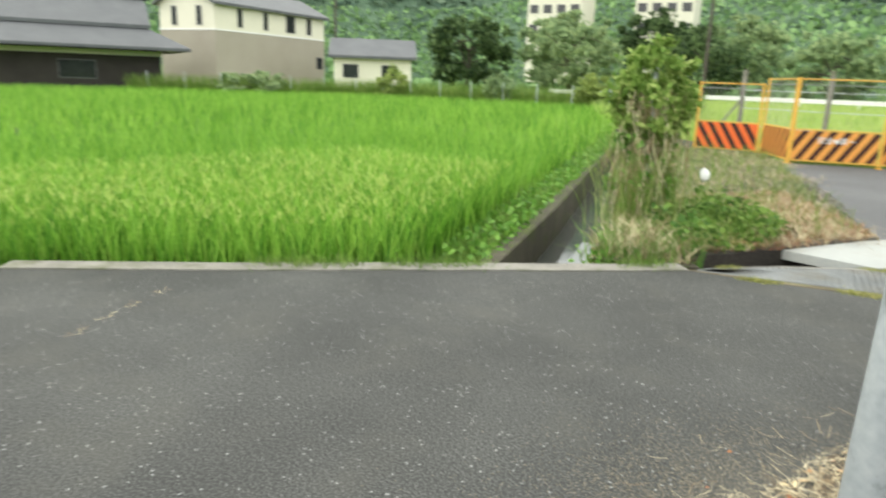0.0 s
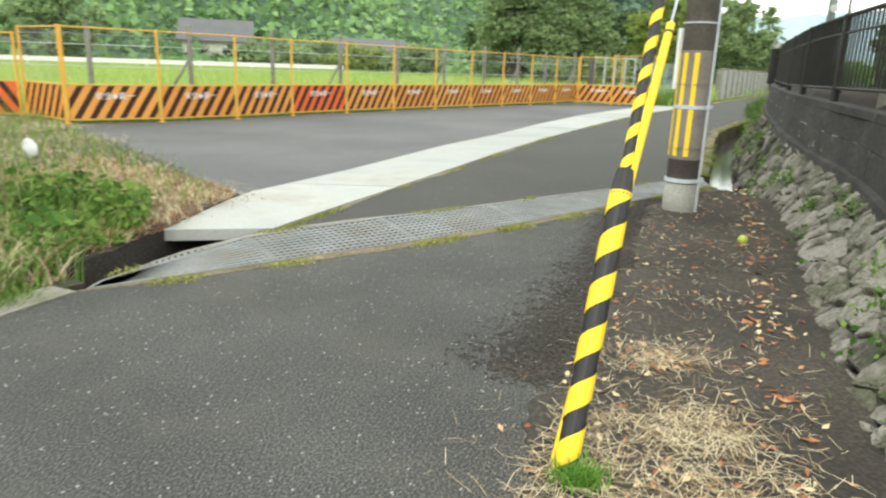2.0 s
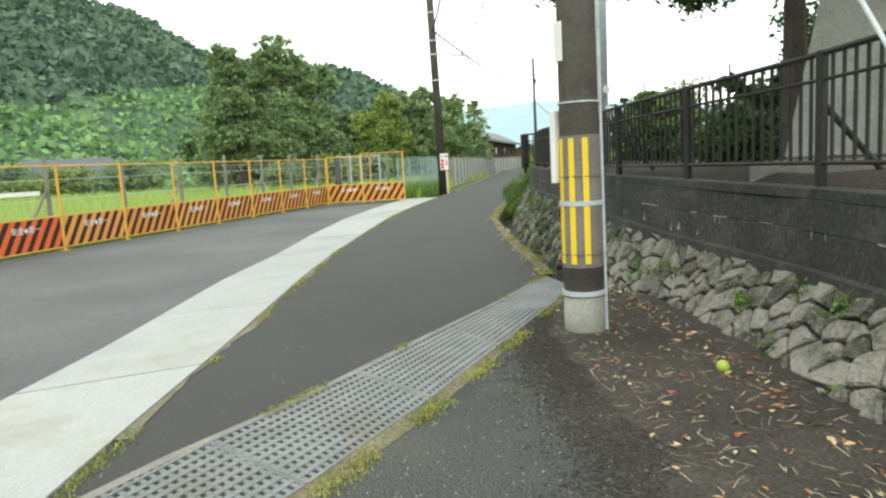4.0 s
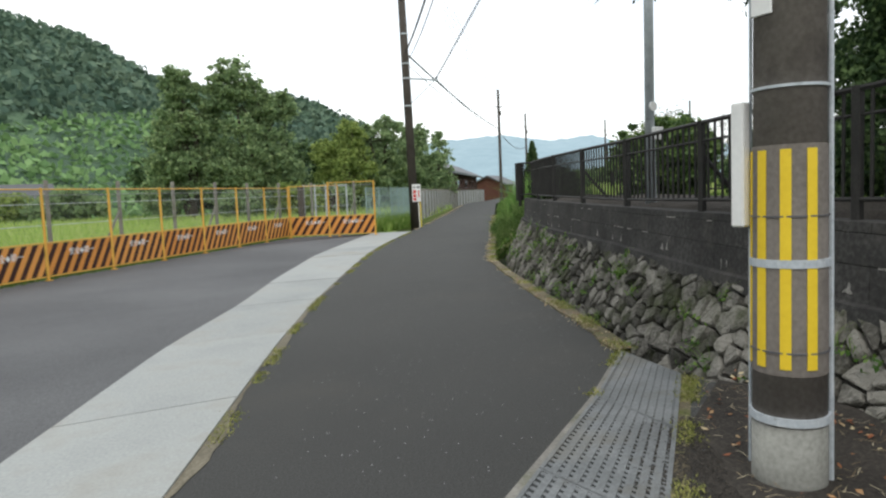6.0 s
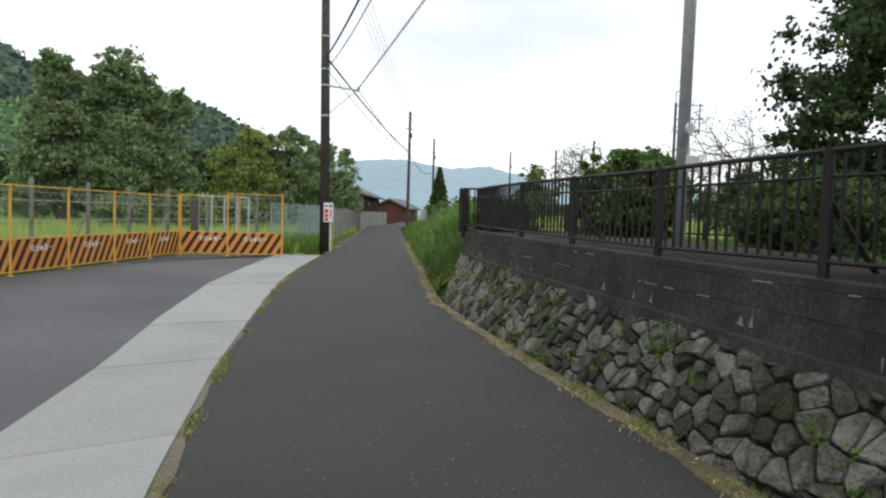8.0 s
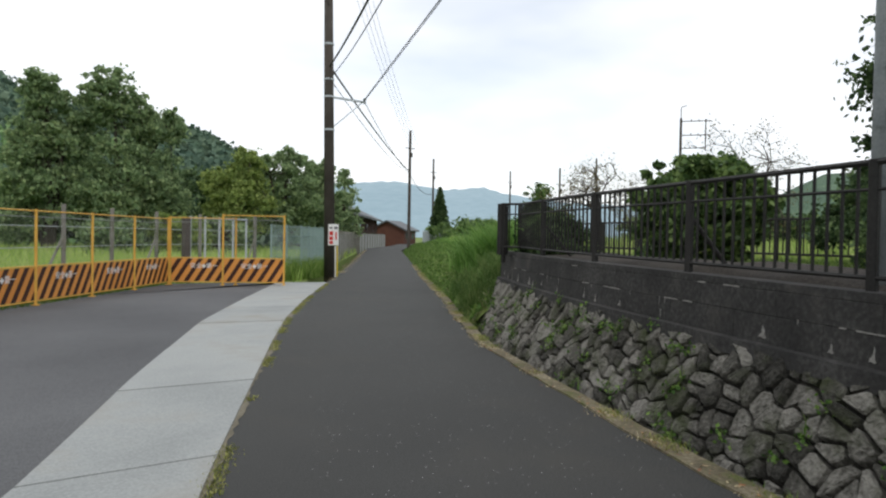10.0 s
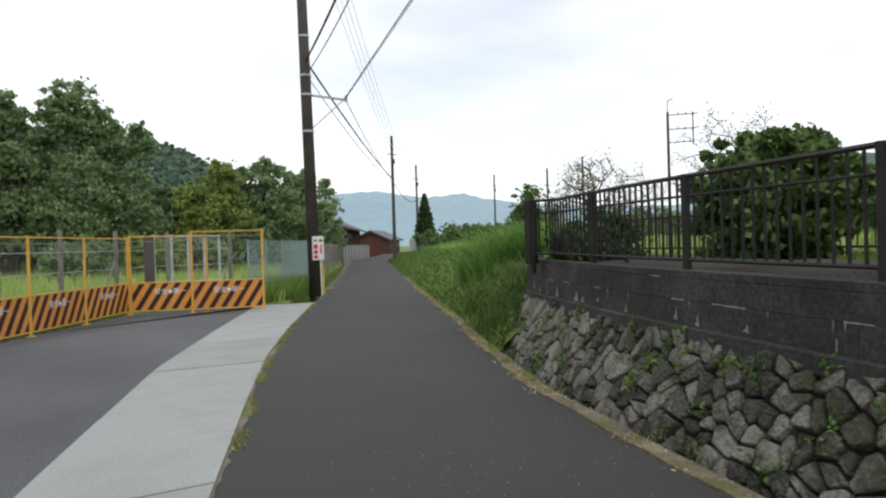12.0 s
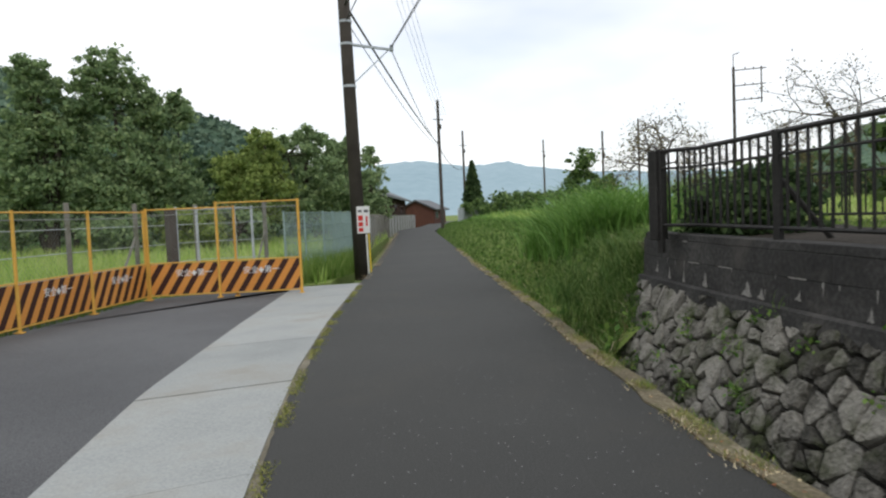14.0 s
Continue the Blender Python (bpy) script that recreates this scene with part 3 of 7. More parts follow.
strip("wall_backing", [with_z(foot_line(0.06), -0.6), with_z(foot_line(0.08), -0.30), with_z(offset(tw, BATTER + 0.05), z_mid - 0.01), with_z(offset(tw, 1.2), z_mid - 0.01)], M_JOINT_SHADE, wall)
i0 = int(np.argmin(np.hypot(tw[:, 0] - 3.0, tw[:, 1] - 4.95)))
cw = tw[i0:]
block = thing("wall_coping", "blackened weathered concrete block wall on the stonework", "wall", kind="structure")
cl, ct = offset(cw, 0.50), offset(cw, 0.52)
zm, zt = z_mid_at(cw[:, 1]), z_top_at(cw[:, 1])
strip("block_core", [with_z(offset(cw, 0.525), zm - 0.06), with_z(offset(cw, 0.535), zt - 0.02), with_z(offset(cw, 0.70), zt - 0.02), with_z(offset(cw, 0.70), zm - 0.06)], M_JOINT_SHADE, block)
strip("footing", [with_z(offset(cw, 0.43), zm - 0.06), with_z(offset(cw, 0.44), zm + 0.06), with_z(offset(cw, 0.53), zm + 0.075), with_z(offset(cw, 0.53), zm - 0.06)], M_BLACKWALL, block)
s_c = np.r_[0, np.cumsum(np.linalg.norm(np.diff(cw, axis=0), axis=1))]
def on_wall(s, d):
    p = offset(cw, d)
    return Vector((np.interp(s, s_c, p[:, 0]), np.interp(s, s_c, p[:, 1]), 0))
def wall_block(s0, s1, f0, f1, name="block"):
    bm = bmesh.new()
    rows = []
    for s in (s0, s1):
        y = on_wall(s, 0.5).y
        a, b = float(z_mid_at(y)) + 0.07, float(z_top_at(y))
        zs = [a + (b - a) * f0 + 0.0015, a + (b - a) * f1 - 0.0015]
        rows.append([on_wall(s, d) + Vector((0, 0, z)) for d, z in ((0.500 + 0.02 * f0, zs[0]), (0.500 + 0.02 * f1, zs[1]), (0.715, zs[1]), (0.715, zs[0]))])
    v = [[bm.verts.new(p) for p in r] for r in rows]
    for k in range(4):
        bm.faces.new((v[0][k], v[0][(k + 1) % 4], v[1][(k + 1) % 4], v[1][k]))
    bm.faces.new(v[0][::-1]), bm.faces.new(v[1])
    bmesh.ops.recalc_face_normals(bm, faces=bm.faces)
    bmesh.ops.bevel(bm, geom=list(bm.edges), offset=0.003, segments=1, affect="EDGES")
    bm_part(name, bm, M_BLACKWALL, block)
for row, (f0, f1) in enumerate(((0.0, 0.46), (0.46, 0.86))):
    s = 0.0 if row == 0 else -0.45
    while s < s_c[-1]:
        a, b = max(s, 0) + 0.0012, min(s + 0.90, s_c[-1]) - 0.0012
        if b - a > 0.05:
            wall_block(a, b, f0, f1)
        s += 0.90
s = 0.0
while s < s_c[-1] - 0.2:
    wall_block(s + 0.001, min(s + 1.8, s_c[-1]) - 0.001, 0.86, 1.0, "coping_stone")
    s += 1.8
# short return of the block wall at its near end
ret = tagged(prism("wall_return", [tuple(on_wall(0.0, 0.52))[:2], tuple(on_wall(0.0, 0.72) + Vector((0.0, 0.15, 0)))[:2], (9.0, 3.7), (9.0, 3.5)], 0.2, 1.0, M_OLDCONC), "grey concrete end face of the block wall", "wall", kind="structure")
# pale lime lines along the joints, drips and flame-shaped blooms
streaks = thing("lime_streak", "pale lime streaks run down the block wall", "stain", kind="structure")
def lime(s, f, outline):
    y = on_wall(s, 0.5).y
    a, b = float(z_mid_at(y)) + 0.07, float(z_top_at(y))
    z = a + (b - a) * f
    bm = bmesh.new()
    bm.faces.new([bm.verts.new(on_wall(s + i, 0.4975 + 0.02 * (z + j - a) / (b - a)) + Vector((0, 0, z + j))) for i, j in outline])
    bmesh.ops.recalc_face_normals(bm, faces=bm.faces)
    bm_part("streak", bm, M_WHITESTAIN, streaks)
for k in range(34):
    L, n = rng.uniform(0.05, 0.24), 6
    t_ = np.linspace(-L / 2, L / 2, n)
    up = [(x, 0.004 + rng.uniform(0, 0.004)) for x in t_]
    lime(rng.uniform(0.3, s_c[-1] - 0.3), rng.choice([0.46, 0.86, 0.455, 0.46]), [(x, -0.003 - rng.uniform(0, 0.004)) for x in t_] + up[::-1])
for k in range(26):
    w, h = rng.uniform(0.004, 0.009), rng.uniform(0.03, 0.10)
    lime(rng.uniform(0.3, s_c[-1] - 0.3), rng.choice([0.46, 0.44, 0.2]), [(-w, 0.004), (w * 0.9, 0.006), (w * 0.6, -h * 0.5), (w * rng.uniform(-0.5, 0.8), -h), (-w * 0.7, -h * 0.6)])
for k in range(15):
    w, h, q = rng.uniform(0.02, 0.05), rng.uniform(0.05, 0.13), rng.uniform(-0.6, 0.2)
    lime(rng.uniform(2.2, s_c[-1] - 0.3), rng.uniform(0.03, 0.16), [(-w, 0.0), (-w * 0.3, -0.006), (w * 0.5, 0.004), (w * 1.1, -0.004), (w * 0.75, h * 0.22), (w * 0.2, h * 0.38), (w * (0.2 + q), h * 0.75), (w * q, h), (-w * 0.55, h * 0.62), (-w * 0.5, h * 0.3)])

for back, w, h in ((0.75, 0.035, 0.12), (1.10, 0.030, 0.11), (1.55, 0.055, 0.13), (2.25, 0.08, 0.12), (2.45, 0.05, 0.08), (3.6, 0.03, 0.09)):
    lime(s_c[-1] - back, 0.04, [(-w, 0.0), (-w * 0.3, -0.008), (w * 0.5, 0.004), (w, -0.004), (w * 0.7, h * 0.25), (w * 0.3, h * 0.40), (w * 0.1, h * 0.8), (-w * 0.15, h), (-w * 0.5, h * 0.6), (-w * 0.6, h * 0.3)])

# ---- terrace and yard behind the wall ----
terrace = [tuple(p) for p in offset(tw, 0.46) if p[1] < 5.0][2:] + [(3.6, 4.9), (9.0, 3.6), (14, -1)]
tagged(prism("terrace", terrace, -0.6, 0.385, M_SOIL), "bare soil terrace above the low stonework", "ground", kind="structure")
yl = offset(cw, 0.70)
YARD = [tuple(p) for p in yl[1:]] + [(11.2, 20.2), (17, 23), (45, 42), (80, 60), (80, -20), (14, -1.2), (9.0, 4.0)]
tagged(prism("yard", YARD, -0.6, 0.97, M_YARD), "raised grassy yard behind the retaining wall", "ground", kind="structure")
bd = [p for p in offset(cw, 0.80)[1:]]
bd = np.array([p for p in bd if 5.2 < p[1] < 18.9])
hb = np.array([0.05 * noise.noise((float(x) * 1.4, float(y) * 1.4, 3.0)) for x, y in bd])
bed_lines = [np.c_[offset(bd, d), z + hb * (d > 0)] for d, z in ((0.0, 0.975), (0.12, 1.10), (0.9, 1.15), (1.7, 1.10), (2.3, 0.975))]
tagged(strip("planting_bed", bed_lines, M_SOIL, smooth=True), "dark raised soil bed behind the railing", "ground", kind="structure")
# grassy bank beyond the wall's end
kb = smooth_line(KERB, 0.6, 4)
kb = kb[kb[:, 1] > 19.2]
prof = ((0.10, -0.35), (0.30, -0.10), (0.75, 0.35), (1.3, 0.75), (2.2, 0.95), (30.0, 1.0))
bank_lines = [with_z(offset(kb, d), z) + np.c_[np.zeros((len(kb), 2)), rng.uniform(-0.06, 0.06, len(kb)) * (0 < z < 0.9)] for d, z in prof]
bank_lines = [np.c_[l[:, :2], l[:, 2] * np.clip((95 - l[:, 1]) / 48, 0.15, 1) if l[0, 2] > 0 else l[:, 2]] for l in bank_lines]
tagged(strip("verge_bank", bank_lines, M_GROUND, smooth=True), "overgrown green roadside bank", "ground", kind="structure")
SOILPATCH = [(1.35, 0.9), (1.05, 1.9), (1.02, 2.9), (1.28, 3.7), (1.75, 4.6), (2.2, 5.6), (2.55, 6.5), (2.95, 7.5), (3.5, 8.25), (4.1, 8.75), (4.32, 8.2), (3.9, 6.8), (3.28, 5.5), (2.6, 4.1), (2.0, 2.7), (2.3, 2.0), (3.0, 1.4)]
sp = resample(np.array(SOILPATCH[:9]), 0.06)
jag = np.array([noise.noise((float(x) * 3.0, float(y) * 3.0, 1.0)) * 0.13 + noise.noise((float(x) * 14, float(y) * 14, 4.0)) * 0.07 for x, y in sp])
sp = sp + (offset(sp, 1.0) - sp) * jag[:, None]
tagged(prism("soil_patch", [tuple(p) for p in sp] + [(x + 0.14, y - 0.06) for x, y in SOILPATCH[9:]], -0.05, 0.006, M_SOIL), "thin dark soil drifted over the lane's edge", "ground", kind="structure")
# sandy dirt along the slab's edge
el = resample(SLAB_R[1:], 0.12)
ew = np.array([0.02 + 0.10 * max(0, noise.noise((float(x) * 0.9, float(y) * 0.9, 8.0)) + 0.25) + 0.05 * noise.noise((float(x) * 6, float(y) * 6, 8.0)) for x, y in el])
er = el + (offset(el, 1.0) - el) * np.maximum(ew, 0.012)[:, None]
tagged(strip("edge_dirt", [with_z(offset(el, -0.004), 0.0045), with_z(er, 0.0045)], M_SAND), "sandy dirt strip beside the concrete slab", "dirt", kind="structure")

# ---- utility poles ----
def band_ring(bm, r, z, h, sides=20):
    for z0, z1, ra in ((z - h / 2, z + h / 2, r),):
        add_tube(bm, (0, 0, z0), (0, 0, z1), ra, ra, sides)

up = thing("utility_pole", "brown concrete utility pole with yellow hazard strips", "utility pole", (3.24, 7.49, 0))
R = lambda z: 0.153 - 0.0055 * z
bm = bmesh.new(); add_tube(bm, (0, 0, 0.27), (0, 0, 9.5), R(0.27), R(9.5), 28); bm_part("shaft", bm, M_POLE, up, smooth=True)
bm = bmesh.new(); add_tube(bm, (0, 0, -0.2), (0, 0, 0.272), R(0) + 0.004, R(0.27) + 0.003, 28); bm_part("pole_base", bm, M_POLEBASE, up, "pale concrete pole base", smooth=True)
bm = bmesh.new(); add_tube(bm, (0, 0, 0.50), (0, 0, 1.48), R(0.5) + 0.004, R(1.48) + 0.004, 28); bm_part("hazard_wrap", bm, M_POLE, up)
for deg_ in (132, 170, 209, 248):
    a = math.radians(deg_)
    bm = bmesh.new()
    vs = [[bm.verts.new(((R(z) + d) * math.cos(a + w), (R(z) + d) * math.sin(a + w), z)) for w in (-0.14, 0, 0.14)] for d in (0.003, 0.009) for z in (0.53, 1.46)]
    for i in range(2):
        bm.faces.new((vs[2][i], vs[2][i + 1], vs[3][i + 1], vs[3][i]))
        bm.faces.new((vs[0][i], vs[0][i + 1], vs[2][i + 1], vs[2][i]))
        bm.faces.new((vs[1][i], vs[1][i + 1], vs[3][i + 1], vs[3][i]))
    bm.faces.new((vs[0][0], vs[2][0], vs[3][0], vs[1][0])), bm.faces.new((vs[0][2], vs[2][2], vs[3][2], vs[1][2]))
    bm_part("hazard_strip", bm, M_YELLOW, up, "yellow reflective strip")
for z, h in ((0.30, 0.035), (0.98, 0.035), (1.72, 0.012)):
    bm = bmesh.new(); band_ring(bm, R(z) + 0.013, z, h)
    if h > 0.02:
        add_box(bm, R(z), R(z) + 0.05, -0.02, 0.02, z - 0.02, z + 0.02, 0.004)
    bm_part("clamp_band", bm, M_STEEL, up, "galvanised clamp band")
for z in (0.60, 1.18):
    bm = bmesh.new(); band_ring(bm, R(z) + 0.0105, z, 0.007); bm_part("tie_wire", bm, M_SIGNGREY, up)
bm = bmesh.new(); add_tube(bm, (0.114, -0.121, 0.0), (0.095, -0.10, 6.0), 0.012, 0.012, 8); bm_part("conduit", bm, M_STEEL, up)
bm = bmesh.new(); add_tube(bm, (-0.076, 0.143, 0.05), (-0.062, 0.12, 6.0), 0.008, 0.008, 6); bm_part("earth_cable", bm, M_STEEL, up)
bm = bmesh.new(); add_box(bm, -0.135, -0.080, 0.130, 0.195, 1.13, 1.68, 0.008); bm_part("notice_board", bm, M_WHITE, up, "white metal notice board seen from its side")
bm = bmesh.new(); add_box(bm, -0.153, -0.140, -0.02, 0.075, 2.02, 2.30, 0.003)
ob = bm_part("paper_notice", bm, M_WHITE, up, "small white notice sheet")

# guy wires with marker sleeves
def axis_matrix(a, b):
    return Matrix.Translation(a) @ (Vector(b) - Vector(a)).to_track_quat("Z", "Y").to_matrix().to_4x4()

def striped_sleeve(parent, z0, z1, r, pitch, mat_a, mat_b, tilt, ratio=0.52):
    bm = bmesh.new(); add_tube(bm, (0, 0, z0), (0, 0, z1), r, r, 20); bm_part("sleeve", bm, mat_b, parent, "black plastic guy sleeve", smooth=False)
    z, n, rr = z0 - pitch, 20, r + 0.0025
    while z < z1:
        bm = bmesh.new()
        clamp = lambda v: min(max(v, z0), z1 + 0.002)
        low = [bm.verts.new((rr * math.cos(k * math.tau / n), rr * math.sin(k * math.tau / n), clamp(z + pitch * k / n))) for k in range(n + 1)]
        high = [bm.verts.new((rr * math.cos(k * math.tau / n), rr * math.sin(k * math.tau / n), clamp(z + pitch * (ratio + k / n)))) for k in range(n + 1)]
        for k in range(n):
            if (high[k].co - low[k].co).length + (high[k + 1].co - low[k + 1].co).length > 1e-4:
                bm.faces.new((low[k], low[k + 1], high[k + 1], high[k]))
        if bm.faces:
            bm_part("stripe", bm, mat_a, parent, "yellow wrapped stripe")
        else:
            bm.free()
        z += pitch

ga, gb = Vector((1.185, 3.065, 0.0)), Vector((1.409, 3.487, 0.858))
guy = thing("guy_wire", "steel guy wire in yellow and black striped sleeves", "guy wire", ga)
guy.matrix_basis = axis_matrix(ga, gb)
L1 = (gb - ga).length
striped_sleeve(guy, -0.02, L1, 0.038, 0.180, M_YELLOW, M_BLACKPL, 0.034)
striped_sleeve(guy, L1 + 0.06, L1 + 1.9, 0.019, 0.118, M_YELLOW, M_BLACKPL, 0.020, 0.42)
bm = bmesh.new(); add_tube(bm, (0, 0, L1 - 0.01), (0, 0, L1 + 0.09), 0.041, 0.030, 16); bm_part("collar", bm, M_BLACKPL, guy)
bm = bmesh.new(); add_tube(bm, (0, 0, -0.1), (0, 0, 9.6), 0.006, 0.006, 6); bm_part("wire", bm, M_STEEL, guy)
ga2, gb2 = Vector((1.165, 3.115, 0.0)), Vector((1.809, 4.293, 1.49))
guy2 = thing("guy_wire", "steel guy wire in a plain yellow sleeve", "guy wire", ga2)
guy2.matrix_basis = axis_matrix(ga2, gb2)
L2 = (gb2 - ga2).length
bm = bmesh.new(); add_tube(bm, (0, 0, 0.0), (0, 0, L2), 0.0195, 0.0195, 16); bm_part("sleeve", bm, M_YELLOW, guy2, "plain yellow plastic sleeve", smooth=False)
for z in (0.45, 0.85, L2 - 0.06):
    bm = bmesh.new(); add_tube(bm, (0, 0, z), (0, 0, z + 0.012), 0.021, 0.021, 16); add_box(bm, -0.032, -0.015, -0.008, 0.008, z, z + 0.012); bm_part("tie", bm, M_BLACKPL, guy2)
bm = bmesh.new(); add_tube(bm, (0, 0, -0.1), (0, 0, 5.2), 0.006, 0.006, 6); bm_part("wire", bm, M_STEEL, guy2)

gp = thing("steel_post", "scuffed galvanised steel post leaning slightly", "post", (1.71, 1.22, 0))
bm = bmesh.new(); add_tube(bm, (0.0, 0.0, -0.1), (0.06, 0.02, 3.2), 0.050, 0.050, 24); bm_part("tube", bm, M_STEEL, gp, smooth=True)
bm = bmesh.new(); add_tube(bm, (0, 0, -0.02), (0, 0, 0.03), 0.08, 0.07, 24); bm_part("footing", bm, M_OLDCONC, gp)

lp = thing("utility_pole", "tall dark utility pole with a white notice", "utility pole", (12.72, 30.25, 0))
bm = bmesh.new(); add_tube(bm, (0, 0, -0.2), (-0.22, 0.05, 13.0), 0.185, 0.125, 20); bm_part("shaft", bm, M_DARKWOODPOLE, lp, smooth=True)
for z, h in ((4.80, 0.06), (5.88, 0.06), (6.45, 0.06), (7.6, 0.06)):
    bm = bmesh.new(); add_tube(bm, (-0.016 * z, 0.004 * z, z), (-0.016 * z, 0.004 * z, z + h), 0.18 - 0.0045 * z + 0.02, 0.18 - 0.0045 * z + 0.02, 16); bm_part("clamp_band", bm, M_STEEL, lp)
bm = bmesh.new(); add_box(bm, -0.09, 1.25, -0.03, 0.03, 5.88, 5.94); add_box(bm, 1.22, 1.28, -0.05, 0.05, 5.86, 6.04); bm_part("arm", bm, M_STEEL, lp, "galvanised cross arm")
bm = bmesh.new(); add_tube(bm, (-0.05, 0, 4.84), (1.15, 0, 5.89), 0.018, 0.018, 6); bm_part("arm_brace", bm, M_STEEL, lp)
bm = bmesh.new(); add_box(bm, -0.19, 0.19, -0.24, -0.215, 1.02, 1.72, 0.01); sign = bm_part("notice_board", bm, M_WHITE, lp, "white notice board with red writing")
for mat, rows in ((M_SIGNGREY, ((-0.10, 1.60, 0.10, 0.06), (0.08, 1.60, 0.12, 0.07))), (M_SIGNRED, ((-0.09, 1.42, 0.13, 0.13), (-0.09, 1.26, 0.13, 0.11), (-0.09, 1.12, 0.13, 0.10), (0.09, 1.34, 0.05, 0.26)))):
    for x, z, w, h in rows:
        bm = bmesh.new(); add_box(bm, x - w / 2, x + w / 2, -0.247, -0.238, z - h / 2, z + h / 2); bm_part("mark", bm, mat, sign)
for x in (0.10, 0.17):
    bm = bmesh.new(); add_tube(bm, (x, -0.21, -0.1), (x * 0.9, -0.19, 1.0 if x < 0.12 else 1.5), 0.022, 0.02, 8); bm_part("cable_guard", bm, M_YELLOW if x > 0.12 else M_WHITE, lp, "slim cable guard on the pole")
bm = bmesh.new(); add_tube(bm, (-0.24, -0.10, 8.9), (-0.40, -0.10, 9.6), 0.03, 0.02, 8); add_tube(bm, (-0.2, -0.1, 8.85), (-0.3, -0.1, 9.2), 0.03, 0.03, 8); bm_part("insulator", bm, M_DARKWOODPOLE, lp)

sp_ = thing("steel_pole", "slim grey steel pole behind the railing", "pole", (7.10, 12.06, 0.9))
bm = bmesh.new(); add_tube(bm, (0, 0, 0), (0.05, 0, 6.4), 0.062, 0.055, 16); bm_part("shaft", bm, M_STEEL, sp_, smooth=True)
bm = bmesh.new(); add_box(bm, -0.02, 0.12, -0.13, -0.05, 1.00, 1.16, 0.01); bm_part("junction_box", bm, M_WHITE, sp_, "small pale junction box")
bm = bmesh.new(); add_tube(bm, (0.0, -0.06, 1.42), (0.0, -0.085, 1.42), 0.06, 0.06, 12); bm_part("disc", bm, M_WHITE, sp_)
bm = bmesh.new(); add_tube(bm, (0.085, 0, 0.0), (0.085, 0, 1.05), 0.016, 0.016, 8); bm_part("conduit", bm, M_STEEL, sp_)

for (x, y, h, r, lab) in ((37.2, 60.6, 10.9, 0.16, "weathered far utility pole by the bend"), (50.0, 74.0, 10.5, 0.15, "thin utility pole far down the lane"),
                          (62.3, 49.4, 13.6, 0.17, ""), (66.0, 63.0, 11.0, 0.15, "slender far pole beside the railway"), (52.0, 56.0, 8.3, 0.13, "slender far pole beside the railway"),
                          (70.0, 82.0, 11.0, 0.15, "slender far pole beside the railway"), (-60.0, 29.0, 10.0, 0.14, "grey utility pole beyond the paddy"), (-34.0, 50.0, 11.0, 0.15, "grey utility pole beyond the paddy")):
    p = thing("utility_pole" if not lab == "" else "railway_pole", lab or "tall railway pole carrying wire arms", "utility pole" if lab else "railway pole", (x, y, 0))
    bm = bmesh.new(); add_tube(bm, (0, 0, -0.2), (0, 0, h), r, r * 0.7, 12); bm_part("shaft", bm, M_DARKWOODPOLE, p)
    if lab:
        bm = bmesh.new(); add_tube(bm, (-0.5, 0, h - 1.6), (0.5, 0, h - 1.6), 0.04, 0.04, 6); add_tube(bm, (0.15, 0, h - 2.4), (0.15, 0, h - 2.0), 0.12, 0.12, 8); bm_part("arm", bm, M_DARKWOODPOLE, p)
        continue
    bm = bmesh.new()
    add_tube(bm, (0, 0, h), (0, 0, h + 1.1), 0.04, 0.04, 6), add_tube(bm, (0, 0, h + 1.1), (0.5, -0.3, h + 1.3), 0.04, 0.04, 6)
    bm_part("lightning_rod", bm, M_DARKWOODPOLE, p)
    for z, n in ((h - 0.3, 3.0), (h - 1.7, 2.9), (h - 3.0, 2.6)):
        bm = bmesh.new(); add_tube(bm, (0, 0, z), (n * 0.8, -n * 0.6, z + 0.15), 0.05, 0.05, 6)
        for k in (0.35, 0.6, 0.85):
            add_tube(bm, (n * 0.8 * k, -n * 0.6 * k, z), (n * 0.8 * k, -n * 0.6 * k, z + 0.3), 0.04, 0.04, 6)
        bm_part("wire_arm", bm, M_DARKWOODPOLE, p)
    bm = bmesh.new(); add_tube(bm, (2.0, -1.5, h - 3.2), (2.0, -1.5, h), 0.06, 0.06, 6); bm_part("hanger", bm, M_DARKWOODPOLE, p)

def cable(a, b, sag, r=0.012, label="black overhead cable with a slack sag"):
    cu = bpy.data.curves.new("overhead_cable", "CURVE")
    cu.dimensions, cu.bevel_depth, cu.bevel_resolution = "3D", r, 1
    s = cu.splines.new("POLY")
    n = 24
    s.points.add(n)
    a, b = Vector(a), Vector(b)
    for k in range(n + 1):
        f = k / n
        p = a.lerp(b, f)
        s.points[k].co = (p.x, p.y, p.z - 4 * sag * f * (1 - f), 1)
    cu.materials.append(M_CABLE)
    return tagged(new("overhead_cable", cu), label, "cable", "overhead cables")

cable((12.6, 30.2, 6.9), (37.2, 60.6, 7.2), 0.28, 0.035, "thick black overhead cable with a slack sag")
cable((12.6, 30.2, 6.5), (37.2, 60.6, 7.0), 0.45, 0.014)
cable((13.95, 30.3, 6.0), (37.2, 60.6, 7.1), 0.35, 0.014)
for k in range(4):
    cable((12.9 + 0.25 * k, 30.2, 10.9), (37.2 + 0.3 * k, 60.6, 9.6), 0.5, 0.008, "fine overhead wire between poles")
cable((12.6, 30.2, 6.9), (3.25, 7.47, 7.2), 0.55, 0.03, "thick black overhead cable with a slack sag")
